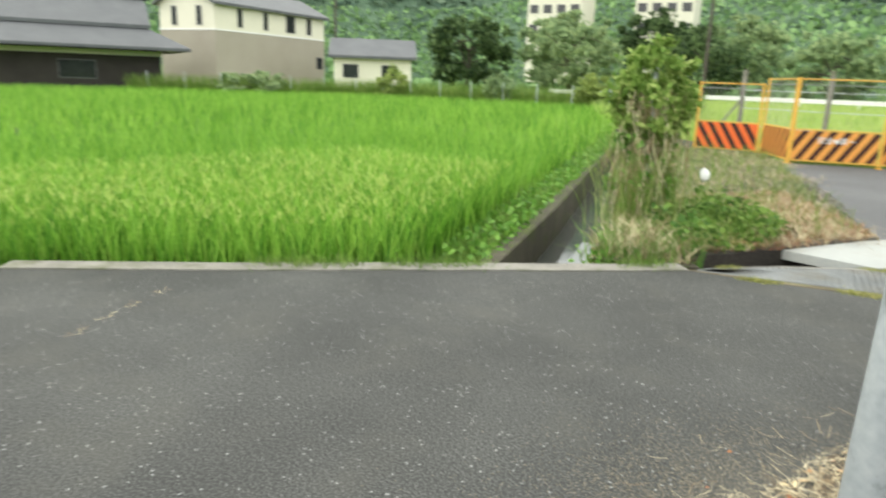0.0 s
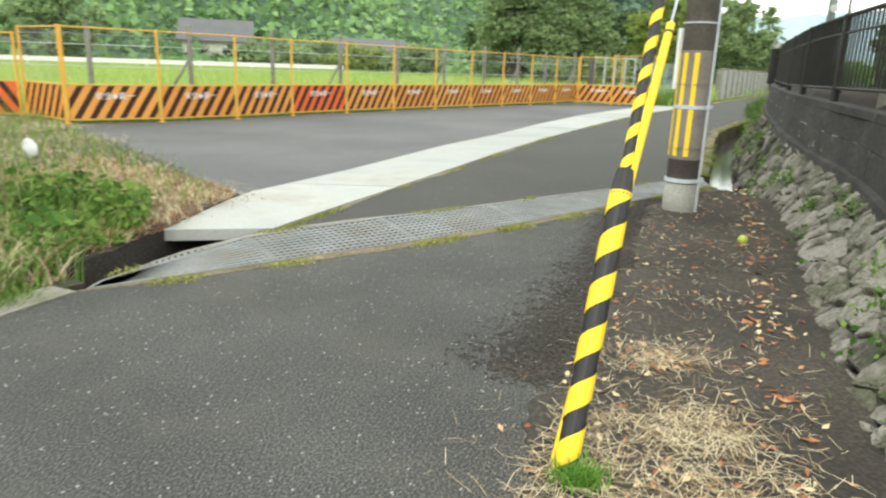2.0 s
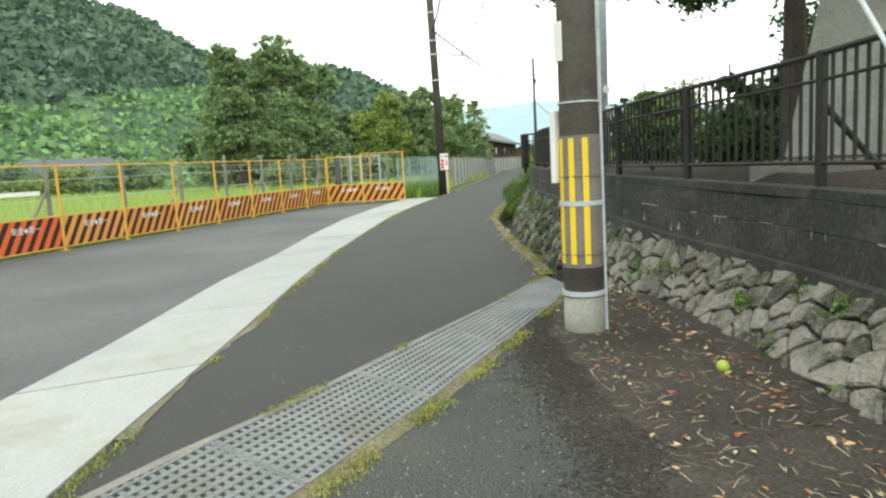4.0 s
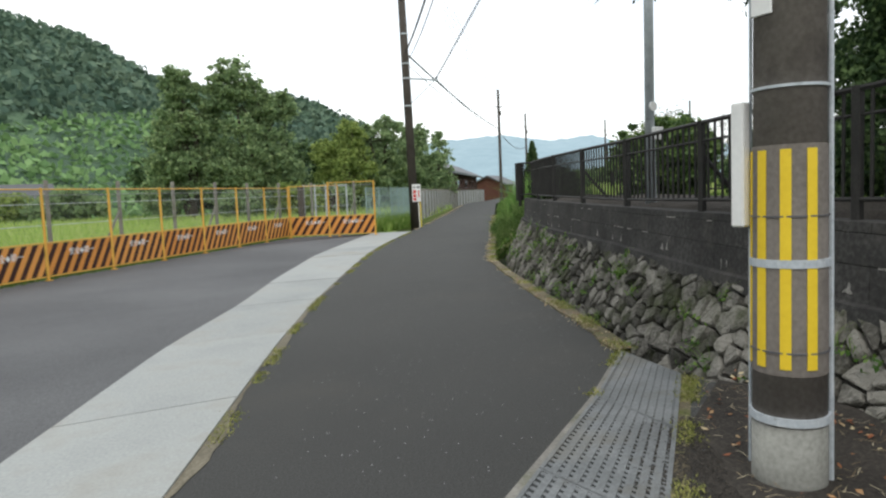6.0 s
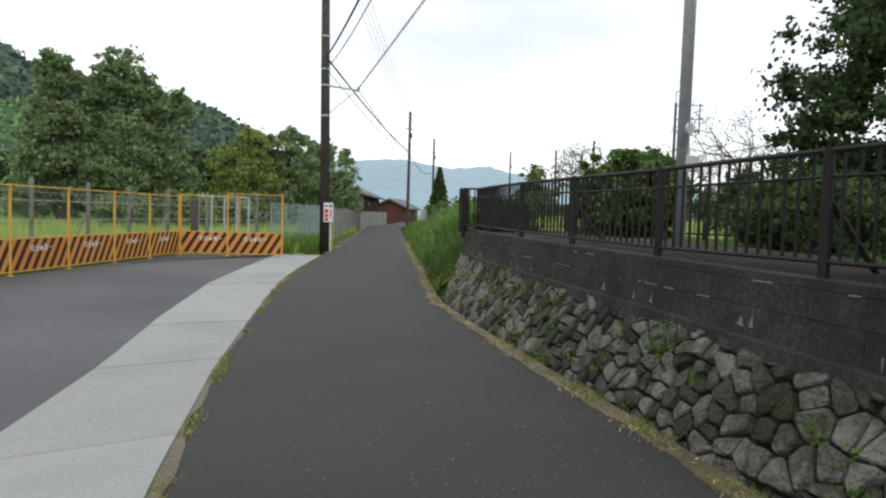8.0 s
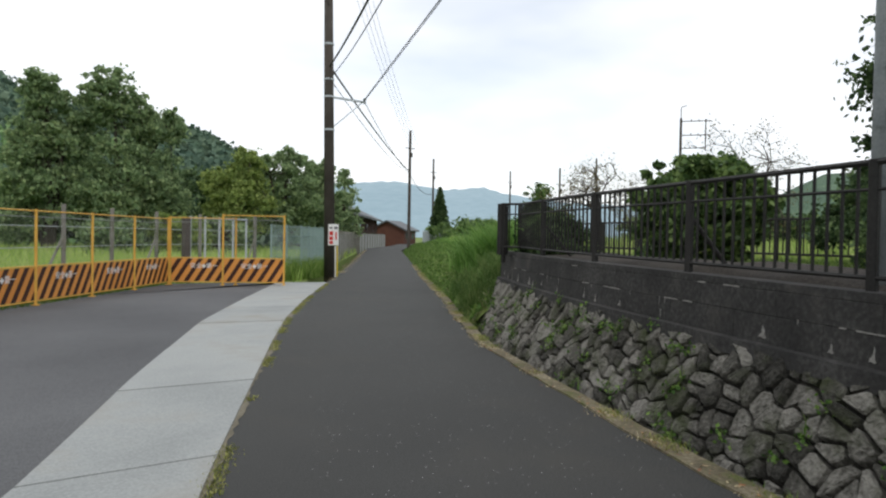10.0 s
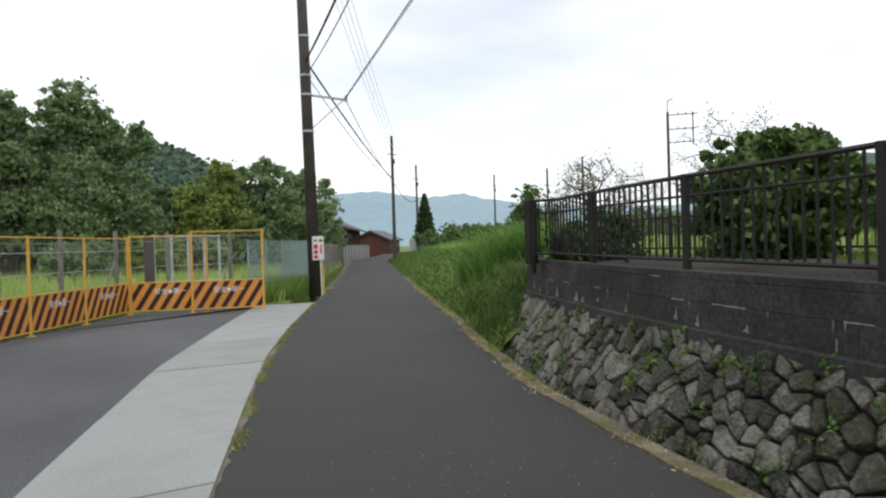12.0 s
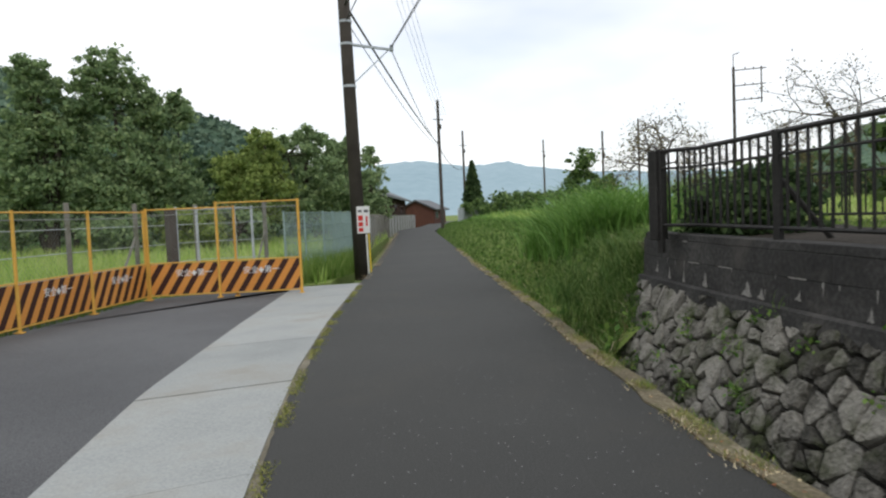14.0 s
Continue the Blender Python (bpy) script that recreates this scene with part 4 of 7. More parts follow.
cable((12.6, 30.2, 6.5), (3.2, 7.47, 6.9), 0.78, 0.014)
cable((13.95, 30.3, 5.95), (7.14, 12.06, 7.25), 0.0, 0.014, "taut overhead cable running to the steel pole")
cable((14.0, 30.3, 5.98), (7.16, 12.06, 7.32), 0.06, 0.010, "taut overhead cable running to the steel pole")
cable((37.2, 60.6, 7.0), (50, 74, 6.5), 0.8, 0.03)
cable((12.6, 30.2, 9.4), (-12.0, 20.0, 12.5), 0.5, 0.010, "fine overhead wire between poles")

# ---- barrier fence ----
def text_mesh(body, size, mat):
    c = bpy.data.curves.new("lettering", "FONT")
    c.body, c.size, c.align_x, c.align_y, c.extrude = body, size, "CENTER", "CENTER", 0.002
    o = bpy.data.objects.new("lettering", c)
    scene.collection.objects.link(o)
    dg = bpy.context.evaluated_depsgraph_get()
    me = bpy.data.meshes.new_from_object(o.evaluated_get(dg))
    bpy.data.objects.remove(o)
    me.materials.clear()
    me.materials.append(mat)
    return me

TEXT_L, TEXT_R = text_mesh("安全", 0.15, M_WHITE), text_mesh("第一", 0.15, M_WHITE)
B0, B1, H = 0.10, 0.69, 1.74

def barrier(name, a, b, board_mat, label, both_posts=False, flip=False, lead=True, height=H):
    a, b = Vector((*a, 0)), Vector((*b, 0))
    W = (b - a).length
    t = thing(name, label, "barrier fence", a, "row of barrier panels")
    t.matrix_basis = Matrix.Translation(a) @ Matrix.Rotation(math.atan2(b.y - a.y, b.x - a.x), 4, "Z")
    for x in ([0.0, W - 0.045] if both_posts else [0.0]):
        bm = bmesh.new(); add_tube(bm, (x, 0, 0.0), (x, 0, height), 0.027, 0.027, 10); bm_part("post", bm, M_FENCEYEL, t)
        bm = bmesh.new(); add_box(bm, x - 0.05, x + 0.05, -0.06, 0.06, 0.0, 0.02, 0.004); bm_part("foot", bm, M_FENCEYEL, t)
    for z, r in ((height - 0.03, 0.013), (height - 0.14, 0.008), (B0 - 0.02, 0.014), (B1 + 0.02, 0.014)):
        bm = bmesh.new(); add_tube(bm, (0.02, 0, z), (W - 0.03, 0, z), r, r, 8); bm_part("rail", bm, M_FENCEYEL if r > 0.01 else M_WIRE, t)
    bm = bmesh.new(); add_box(bm, 0.03, W - 0.05, -0.006, 0.006, B0, B1); bd = bm_part("board", bm, board_mat, t, "orange hazard board")
    x, hb = -0.7, B1 - B0
    pitch = 0.26
    while x < W:
        bm = bmesh.new()
        sl_ = 0.62 * (-1 if flip else 1)
        quad = [(x, B0), (x + 0.12, B0), (x + 0.12 + hb * sl_, B1), (x + hb * sl_, B1)]
        poly = []
        lo, hi = 0.035, W - 0.055
        for k in range(4):
            (x0, z0), (x1, z1) = quad[k], quad[(k + 1) % 4]
            pts = [(x0, z0)]
            for lim in sorted((lo, hi), key=lambda v: abs(v - x0)):
                if (x0 - lim) * (x1 - lim) < 0:
                    f = (lim - x0) / (x1 - x0)
                    pts.append((lim, z0 + f * (z1 - z0)))
            poly += [p for p in pts if lo - 1e-6 <= p[0] <= hi + 1e-6]
        if len(poly) >= 3:
            f = [[bm.verts.new((px, y, pz)) for px, pz in poly] for y in (-0.0105, -0.0055)]
            bm.faces.new(f[0]), bm.faces.new(f[1][::-1])
            for k in range(len(poly)):
                bm.faces.new((f[0][k], f[1][k], f[1][(k + 1) % len(poly)], f[0][(k + 1) % len(poly)]))
            bm_part("stripe", bm, M_STRIPE, bd, "dark slanting stripe")
        else:
            bm.free()
        x += pitch
    if lead:
        for me, dx in ((TEXT_L, -0.20), (TEXT_R, 0.20)):
            o = part("lettering", me, bd, "white lettering")
            o.matrix_basis = Matrix.Translation((W / 2 + dx, -0.014, 0.50)) @ Matrix.Rotation(radians(90), 4, "X")
        bm = bmesh.new(); add_box(bm, W / 2 - 0.05, W / 2 + 0.05, -0.016, -0.011, 0.483, 0.517); add_box(bm, W / 2 - 0.017, W / 2 + 0.017, -0.0165, -0.0115, 0.45, 0.55); bm_part("cross", bm, M_WHITE, bd, "white safety cross")
    bm = bmesh.new()
    z0, z1, gap = B1 + 0.03, height - 0.05, 0.085
    hh = z1 - z0
    for s in (-1, 1):
        x = -hh
        while x < W + hh:
            p0, p1 = (x, z0), (x + s * hh, z1)
            f0, f1 = 0.0, 1.0
            for lim, keep in ((0.02, 1), (W - 0.04, -1)):
                d0, d1 = (p0[0] - lim) * keep, (p1[0] - lim) * keep
                if d0 < 0 and d1 < 0:
                    f1 = -1
                elif d0 < 0:
                    f0 = max(f0, d0 / (d0 - d1))
                elif d1 < 0:
                    f1 = min(f1, d0 / (d0 - d1))
            if f1 > f0:
                q0 = (p0[0] + (p1[0] - p0[0]) * f0, 0.002 * s, z0 + hh * f0)
                q1 = (p0[0] + (p1[0] - p0[0]) * f1, 0.002 * s, z0 + hh * f1)
                add_tube(bm, q0, q1, 0.0016, 0.0016, 3)
            x += gap
    bm_part("wire_mesh", bm, M_WIRE, t, "thin diamond wire mesh")
    return t

for k, (a, b) in enumerate(zip(FENCE, FENCE[1:])):
    red = k == 3
    barrier("barrier_panel", a, b, M_BOARDRED if red else M_BOARD, "red-orange hazard-striped barrier panel with mesh" if red else "yellow-framed hazard-striped barrier panel with wire mesh", k == len(FENCE) - 2)
pe = Vector(FENCE_END) - Vector(FENCE[-1])
mid = tuple(Vector(FENCE[-1]) + pe * 0.46)
barrier("barrier_panel", tuple(Vector(FENCE[-1]) + pe * 0.01), tuple(Vector(FENCE[-1]) + pe * 0.58 + Vector((0.02, 0.03))), M_BOARD, "yellow-framed hazard-striped barrier panel with wire mesh", True, height=1.78)
barrier("barrier_panel", (mid[0] - 0.03, mid[1] - 0.06), FENCE_END, M_BOARD, "yellow-framed hazard-striped barrier panel closing the row", True, height=1.86)
barrier("barrier_panel", (-6.93, 15.0), (-5.66, 13.96), M_BOARD, "yellow-framed hazard-striped barrier panel turned back", True, lead=False)
barrier("barrier_panel", (-8.25, 14.35), (-6.98, 14.98), M_BOARDRED, "old faded red barrier panel half in weeds", True, True, False, 1.62)

# wire fence of the lot behind the barriers
fl = np.array([(-8.6, 16.6), (-5.2, 16.6), (-3.6, 18.3), (0.6, 22.8), (4.2, 27.0), (6.6, 30.1), (9.6, 32.6), (10.6, 31.4)])
wf = thing("wire_fence", "old wire fence with grey concrete posts in grass", "wire fence")
pts = resample(fl, 2.3)
for k, (x, y) in enumerate(pts):
    bm = bmesh.new(); add_box(bm, x - 0.045, x + 0.045, y - 0.045, y + 0.045, -0.05, 1.95, 0.008); bm_part("post", bm, M_OLDCONC, wf)
    if k % 2 == 0:
        bm = bmesh.new(); add_tube(bm, (x - 0.6, y - 0.6, 0.0), (x, y, 1.25), 0.03, 0.03, 6); bm_part("brace", bm, M_OLDCONC, wf)
for a, b in zip(pts, pts[1:]):
    for z in (0.55, 1.0, 1.45):
        bm = bmesh.new(); add_tube(bm, (*a, z), (*b, z), 0.008, 0.008, 5); bm_part("rail", bm, M_STEEL, wf)
# pale green-blue mesh fence by the pole
bf = thing("mesh_fence", "pale blue-green steel mesh fence with weeds through", "mesh fence")
pts = resample(np.array([(10.35, 29.55), (12.05, 30.9), (14.6, 34.0)]), 1.0)
for x, y in pts:
    bm = bmesh.new(); add_tube(bm, (x, y, -0.05), (x, y, 1.66), 0.028, 0.028, 8); bm_part("post", bm, M_BLUEFENCE, bf)
for a, b in zip(pts, pts[1:]):
    a3, b3 = Vector((*a, 0)), Vector((*b, 0))
    bm = bmesh.new()
    for k in range(1, 20):
        p = a3.lerp(b3, k / 20)
        add_tube(bm, p + Vector((0, 0, 0.1)), p + Vector((0, 0, 1.62)), 0.006, 0.006, 4)
    for z in (0.12, 0.5, 0.9, 1.3, 1.62):
        add_tube(bm, a3 + Vector((0, 0, z)), b3 + Vector((0, 0, z)), 0.009, 0.009, 4)
    bm_part("mesh_panel", bm, M_BLUEFENCE, bf)
# grey mesh gate seen past the last barrier
gt = thing("mesh_gate", "grey tubular mesh gate standing in the lot", "gate", (7.9, 29.4, -0.03), turn=20)
for x in (0, 0.5, 1.0, 1.5, 2.0):
    bm = bmesh.new(); add_tube(bm, (x, 0, 0), (x, 0, 1.85), 0.03, 0.03, 8); bm_part("upright", bm, M_STEEL, gt)
for z in (0.2, 1.8):
    bm = bmesh.new(); add_tube(bm, (0, 0, z), (2, 0, z), 0.025, 0.025, 8); bm_part("rail", bm, M_STEEL, gt)
bm = bmesh.new(); add_box(bm, -0.22, -0.05, -0.09, 0.09, 0, 1.8, 0.01); bm_part("gate_post", bm, M_DARKWOODPOLE, gt, "dark timber gate post")

# ---- railing on the wall ----
rail = thing("railing", "dark brown steel railing of slim upright bars", "railing")
rl = offset(cw, 0.645)
rl = np.array([p for p in rl if p[1] < 18.75] + [(9.72, 18.66)])
s_r = np.r_[0, np.cumsum(np.linalg.norm(np.diff(rl, axis=0), axis=1))]
def on_rail(s):
    return Vector((np.interp(s, s_r, rl[:, 0]), np.interp(s, s_r, rl[:, 1]), 0))
def rail_z(s):
    return float(np.interp(on_rail(s).y, [5, 12, 18.6], [1.92, 1.88, 1.94]))
total = s_r[-1]
n_bay = 8
for k in range(n_bay + 1):
    s = total - k * (total / n_bay)
    p, q = on_rail(s), on_rail(max(s - 0.05, 0))
    zt_ = rail_z(s)
    bm = bmesh.new(); add_box(bm, p.x - 0.03, p.x + 0.03, p.y - 0.03, p.y + 0.03, 0.95, zt_ + 0.02, 0.006); bm_part("post", bm, M_RAIL, rail)
    if k in (1, 3, 5, 7):
        d = (on_rail(max(s - 0.2, 0)) - p)
        nrm = Vector((-d.y, d.x, 0)).normalized()
        side_ = nrm if nrm.x > 0 else -nrm
        bm = bmesh.new(); add_tube(bm, p + Vector((0, 0, 1.6)), p + side_ * 0.55 + Vector((0, 0, 0.97)), 0.022, 0.022, 6); bm_part("brace", bm, M_RAIL, rail)
    if k == n_bay:
        break
    s1 = total - (k + 1) * (total / n_bay)
    for dz, r in ((0.0, 0.022), (-0.17, 0.013), (-0.72, 0.018)):
        bm = bmesh.new()
        for i in range(3):
            sa, sb = s + (s1 - s) * i / 3, s + (s1 - s) * (i + 1) / 3
            add_tube(bm, on_rail(sa) + Vector((0, 0, rail_z(sa) + dz)), on_rail(sb) + Vector((0, 0, rail_z(sb) + dz)), r, r, 6)
        bm_part("rail", bm, M_RAIL, rail)
    n = int(round((s - s1) / 0.125))
    for i in range(1, n):
        sa = s + (s1 - s) * i / n
        p = on_rail(sa)
        z = rail_z(sa)
        bm = bmesh.new(); add_box(bm, p.x - 0.009, p.x + 0.009, p.y - 0.009, p.y + 0.009, z - 0.72, z); bm_part("bar", bm, M_RAIL, rail)
# end plate
bm = bmesh.new(); add_box(bm, 9.66, 9.84, 18.66, 18.76, 1.08, 1.95, 0.01); bm_part("end_plate", bm, M_RAIL, rail)
# second railing across the yard
rail2 = thing("railing", "far dark railing across the grassy yard", "railing")
r2 = resample(np.array([(16.0, 9.0), (14.6, 14.0), (15.5, 19.5), (17.5, 24.0)]), 2.0)
for x, y in r2:
    bm = bmesh.new(); add_box(bm, x - 0.035, x + 0.035, y - 0.035, y + 0.035, 0.95, 1.85); bm_part("post", bm, M_RAIL, rail2)
for a, b in zip(r2, r2[1:]):
    a3, b3 = Vector((*a, 0)), Vector((*b, 0))
    for z in (1.15, 1.82):
        bm = bmesh.new(); add_tube(bm, a3 + Vector((0, 0, z)), b3 + Vector((0, 0, z)), 0.025, 0.025, 6); bm_part("rail", bm, M_RAIL, rail2)
    for k in range(1, 14):
        p = a3.lerp(b3, k / 14)
        bm = bmesh.new(); add_box(bm, p.x - 0.01, p.x + 0.01, p.y - 0.01, p.y + 0.01, 1.15, 1.82); bm_part("bar", bm, M_RAIL, rail2)
# pale monument in the yard
mo = thing("monument", "pale grey tapered stone monument on a weathered plinth", "monument", (5.75, 6.75, 0.97))
bm = bmesh.new(); add_box(bm, -0.75, 0.75, -0.75, 0.75, -0.05, 0.22, 0.02); bm_part("plinth", bm, M_OLDCONC, mo)
bm = bmesh.new(); bmesh.ops.create_cone(bm, cap_ends=True, segments=4, radius1=0.80, radius2=0.42, depth=1.9, matrix=Matrix.Translation((0, 0, 1.17)) @ Matrix.Rotation(radians(45), 4, "Z")); bmesh.ops.bevel(bm, geom=list(bm.edges), offset=0.03, segments=2, affect="EDGES"); bm_part("shaft", bm, M_POLEBASE, mo)

# ---- buildings ----
def window(parent, x, y, z, w, h, axis="y"):
    bm = bmesh.new()
    if axis == "y":
        add_box(bm, x - w / 2, x + w / 2, y - 0.05, y + 0.02, z - h / 2, z + h / 2)
    elif axis == "-x":
        add_box(bm, x - 0.05, x + 0.02, y - w / 2, y + w / 2, z - h / 2, z + h / 2)
    else:
        add_box(bm, x - 0.02, x + 0.05, y - w / 2, y + w / 2, z - h / 2, z + h / 2)
    win = bm_part("window", bm, M_SIGNGREY, parent, "dark window in a slim frame")
    bm = bmesh.new()
    if axis == "y":
        add_box(bm, x - w / 2 + 0.06, x + w / 2 - 0.06, y - 0.06, y - 0.052, z - h / 2 + 0.06, z + h / 2 - 0.06)
    elif axis == "-x":
        add_box(bm, x - 0.06, x - 0.052, y - w / 2 + 0.06, y + w / 2 - 0.06, z - h / 2 + 0.06, z + h / 2 - 0.06)
    else:
        add_box(bm, x + 0.052, x + 0.06, y - w / 2 + 0.06, y + w / 2 - 0.06, z - h / 2 + 0.06, z + h / 2 - 0.06)
    bm_part("pane", bm, M_GLASS, win)

def gable_roof(parent, x0, x1, y0, y1, z0, z1, eave, mat, ridge="x", thick=0.25):
    bm = bmesh.new()
    if ridge == "x":
        m = (y0 + y1) / 2
        sec = [(y0 - eave, z0 - 0.15), (m, z1), (y1 + eave, z0 - 0.15), (y1 + eave, z0 - 0.15 - thick), (m, z1 - thick), (y0 - eave, z0 - 0.15 - thick)]
        ends = [[bm.verts.new((x, p, z)) for p, z in sec] for x in (x0 - eave, x1 + eave)]
    else:
        m = (x0 + x1) / 2
        sec = [(x0 - eave, z0 - 0.15), (m, z1), (x1 + eave, z0 - 0.15), (x1 + eave, z0 - 0.15 - thick), (m, z1 - thick), (x0 - eave, z0 - 0.15 - thick)]
        ends = [[bm.verts.new((p, y, z)) for p, z in sec] for y in (y0 - eave, y1 + eave)]
    for k in range(6):
        bm.faces.new((ends[0][k], ends[0][(k + 1) % 6], ends[1][(k + 1) % 6], ends[1][k]))
    for e in ends:
        bm.faces.new((e[0], e[1], e[4], e[5])), bm.faces.new((e[1], e[2], e[3], e[4]))
    return bm_part("roof", bm, mat, parent)

def house(name, label, at, turn, w, d, h, roof_h, wall_mat, roof_mat, eave=0.6, windows=(), lower=None, ridge="x", side=(), belt=0.46, side_axis="x"):
    t = thing(name, label, "house", at, turn=turn)
    z0 = -0.6
    if lower:
        bm = bmesh.new(); add_box(bm, -w / 2 - 0.02, w / 2 + 0.02, -d / 2 - 0.02, d / 2 + 0.02, z0, h * belt); bm_part("lower_wall", bm, lower, t)
        bm = bmesh.new(); add_box(bm, -w / 2 - 0.05, w / 2 + 0.05, -d / 2 - 0.05, d / 2 + 0.05, h * belt, h * belt + 0.12); bm_part("belt_course", bm, M_WHITE, t)
        z0 = h * belt - 0.05
    bm = bmesh.new(); add_box(bm, -w / 2, w / 2, -d / 2, d / 2, z0, h); bm_part("wall", bm, wall_mat, t)
    bm = bmesh.new()
    if ridge == "x":
        for x in (-w / 2, w / 2 - 0.1):
            q = [bm.verts.new(p) for p in ((x, -d / 2, h), (x, d / 2, h), (x, 0, h + roof_h - 0.25), (x + 0.1, -d / 2, h), (x + 0.1, d / 2, h), (x + 0.1, 0, h + roof_h - 0.25))]
            bm.faces.new(q[:3]), bm.faces.new(q[3:][::-1]), bm.faces.new((q[0], q[2], q[5], q[3])), bm.faces.new((q[1], q[4], q[5], q[2]))
        bm_part("gable", bm, wall_mat, t)
    else:
        bm.free()
    gable_roof(t, -w / 2, w / 2, -d / 2, d / 2, h, h + roof_h, eave, roof_mat, ridge)
    for x, z, ww, hh in windows:
        window(t, x, -d / 2, z, ww, hh)
    for y, z, ww, hh in side:
        window(t, w / 2 if side_axis == "x" else -w / 2, y, z, ww, hh, side_axis)
    return t

house("house", "two-storey cream and greige house with grey roof", (-66.0, 22.6, 0), 119.7, 15.5, 6.5, 7.35, 1.6, M_SIDING, M_ROOF, 0.45,
      [(-4.7, 6.1, 0.6, 1.6), (-1.3, 6.1, 0.6, 1.6), (2.3, 6.1, 1.3, 1.6), (5.2, 6.1, 0.7, 1.6), (6.9, 2.6, 1.0, 1.2)], M_SIDING2, side=[(-1.5, 6.1, 0.6, 1.6), (1.45, 6.1, 0.6, 1.6)], belt=0.665, side_axis="-x")
farm = house("house", "single-storey dark board house with grey tiled roof", (-57.5, 4.5, 0), 84, 15, 8.0, 3.2, 0.4, M_DARKBOARD, M_ROOF, 0.2, [(-4, 1.3, 2.4, 1.3), (2, 1.3, 2.4, 1.3)])
bm = bmesh.new()
rings = [[bm.verts.new((sx * a, sy * b, z)) for sx, sy in ((-1, -1), (1, -1), (1, 1), (-1, 1))] for a, b, z in ((9.4, 5.9, 2.75), (9.4, 5.9, 2.95), (6.4, 2.9, 4.55), (6.4, 2.9, 4.3))]
for r0, r1 in zip(rings, rings[1:] + rings[:1]):
    for k in range(4):
        bm.faces.new((r0[k], r0[(k + 1) % 4], r1[(k + 1) % 4], r1[k]))
bm_part("skirt_roof", bm, M_ROOF, farm, "grey tiled hipped skirt roof")
bm = bmesh.new()
for x in (-6.3, 6.2):
    q = [bm.verts.new(p) for p in ((x, -2.8, 4.4), (x, 2.8, 4.4), (x, 0, 6.3), (x + 0.1, -2.8, 4.4), (x + 0.1, 2.8, 4.4), (x + 0.1, 0, 6.3))]
    bm.faces.new(q[:3]), bm.faces.new(q[3:][::-1]), bm.faces.new((q[0], q[2], q[5], q[3])), bm.faces.new((q[1], q[4], q[5], q[2]))
bm_part("gable", bm, M_SIDING, farm, "pale plastered gable")
gable_roof(farm, -6.4, 6.4, -2.9, 2.9, 4.7, 6.6, 0.6, M_ROOF)
bm = bmesh.new(); add_tube(bm, (-7.1, 0, 6.68), (7.1, 0, 6.68), 0.2, 0.2, 8); bm_part("ridge_cap", bm, M_ROOF, farm)
bm = bmesh.new(); add_box(bm, -7.6, 7.6, -4.06, -4.0, 2.35, 2.7); bm_part("eave_plaster", bm, M_SIDING, farm, "pale plaster band under the eaves")
house("house", "low white house with a grey roof beyond hedges", (-57.5, 31.7, 0), 62, 7, 6, 3.4, 1.5, M_SIDING, M_ROOF, 0.5, [(-2, 1.9, 1.4, 1.2), (1.5, 1.9, 1.4, 1.2)])
house("house", "white-walled house with a dark roof across the lot", (-24.5, 92.0, 0), 12, 8, 6, 3.4, 2.4, M_SIDING, M_ROOF, 0.5, [(-2, 1.8, 1.2, 1.1), (1.5, 1.8, 1.6, 1.1)])
house("house", "low dark-roofed house at the hill's foot", (-6.0, 100.0, 0), 8, 9, 6, 2.4, 2.0, M_SIDING2, M_ROOF, 0.6, [(-2, 1.3, 1.2, 1.1), (1.5, 1.3, 1.6, 1.1)])
for x, y, z, w in ((-86, 82, 9.5, 9), (-74, 94, 10.0, 9)):
    ab = thing("apartment_building", "white apartment block on the wooded slope", "apartment building", (x, y, z), turn=30)
    bm = bmesh.new(); add_box(bm, -w / 2, w / 2, -4, 4, -8, 9, 0.05); bm_part("wall", bm, M_SIDING, ab)
    bm = bmesh.new(); add_box(bm, -w / 2 - 0.2, w / 2 + 0.2, -4.2, 4.2, 9, 9.4); bm_part("roof", bm, M_OLDCONC, ab)
    for i in range(4):
        for j in range(3):
            window(ab, -w / 2 + w * (i + 0.5) / 4, -4, 0.5 + 3 * j, 1.4, 1.3)
shed = thing("shed", "long rusty-red board shed with a grey roof", "shed", (44.1, 85.3, 0), turn=53)
bm = bmesh.new(); add_box(bm, -19, 19, -3, 3, -0.6, 3.7); bm_part("wall", bm, M_RUSTBOARD, shed)
gable_roof(shed, -19, 19, -3, 3, 3.8, 5.4, 0.9, M_ROOF, "x")
for k in range(28):
    bm = bmesh.new(); add_box(bm, -18.9 + 1.39 * k, -18.78 + 1.39 * k, -3.06, -3.0, -0.6, 3.6); bm_part("batten", bm, M_DARKBOARD, shed)
for x in (-14, -6, 3, 12):
    window(shed, x, -3.0, 2.4, 1.6, 0.9)
house("house", "low brown house with a dark roof by the bend", (70.0, 112.0, 0), 40, 8, 6, 2.6, 1.5, M_RUSTBOARD, M_ROOF, 0.6, [(-2, 1.4, 1.6, 1.1), (2, 1.4, 1.6, 1.1)])
blk = thing("block_wall", "grey concrete block wall along the lane", "wall", kind="structure")
bl = resample(offset(np.array(ROAD_LEFT), -0.9)[2:6], 2.0)
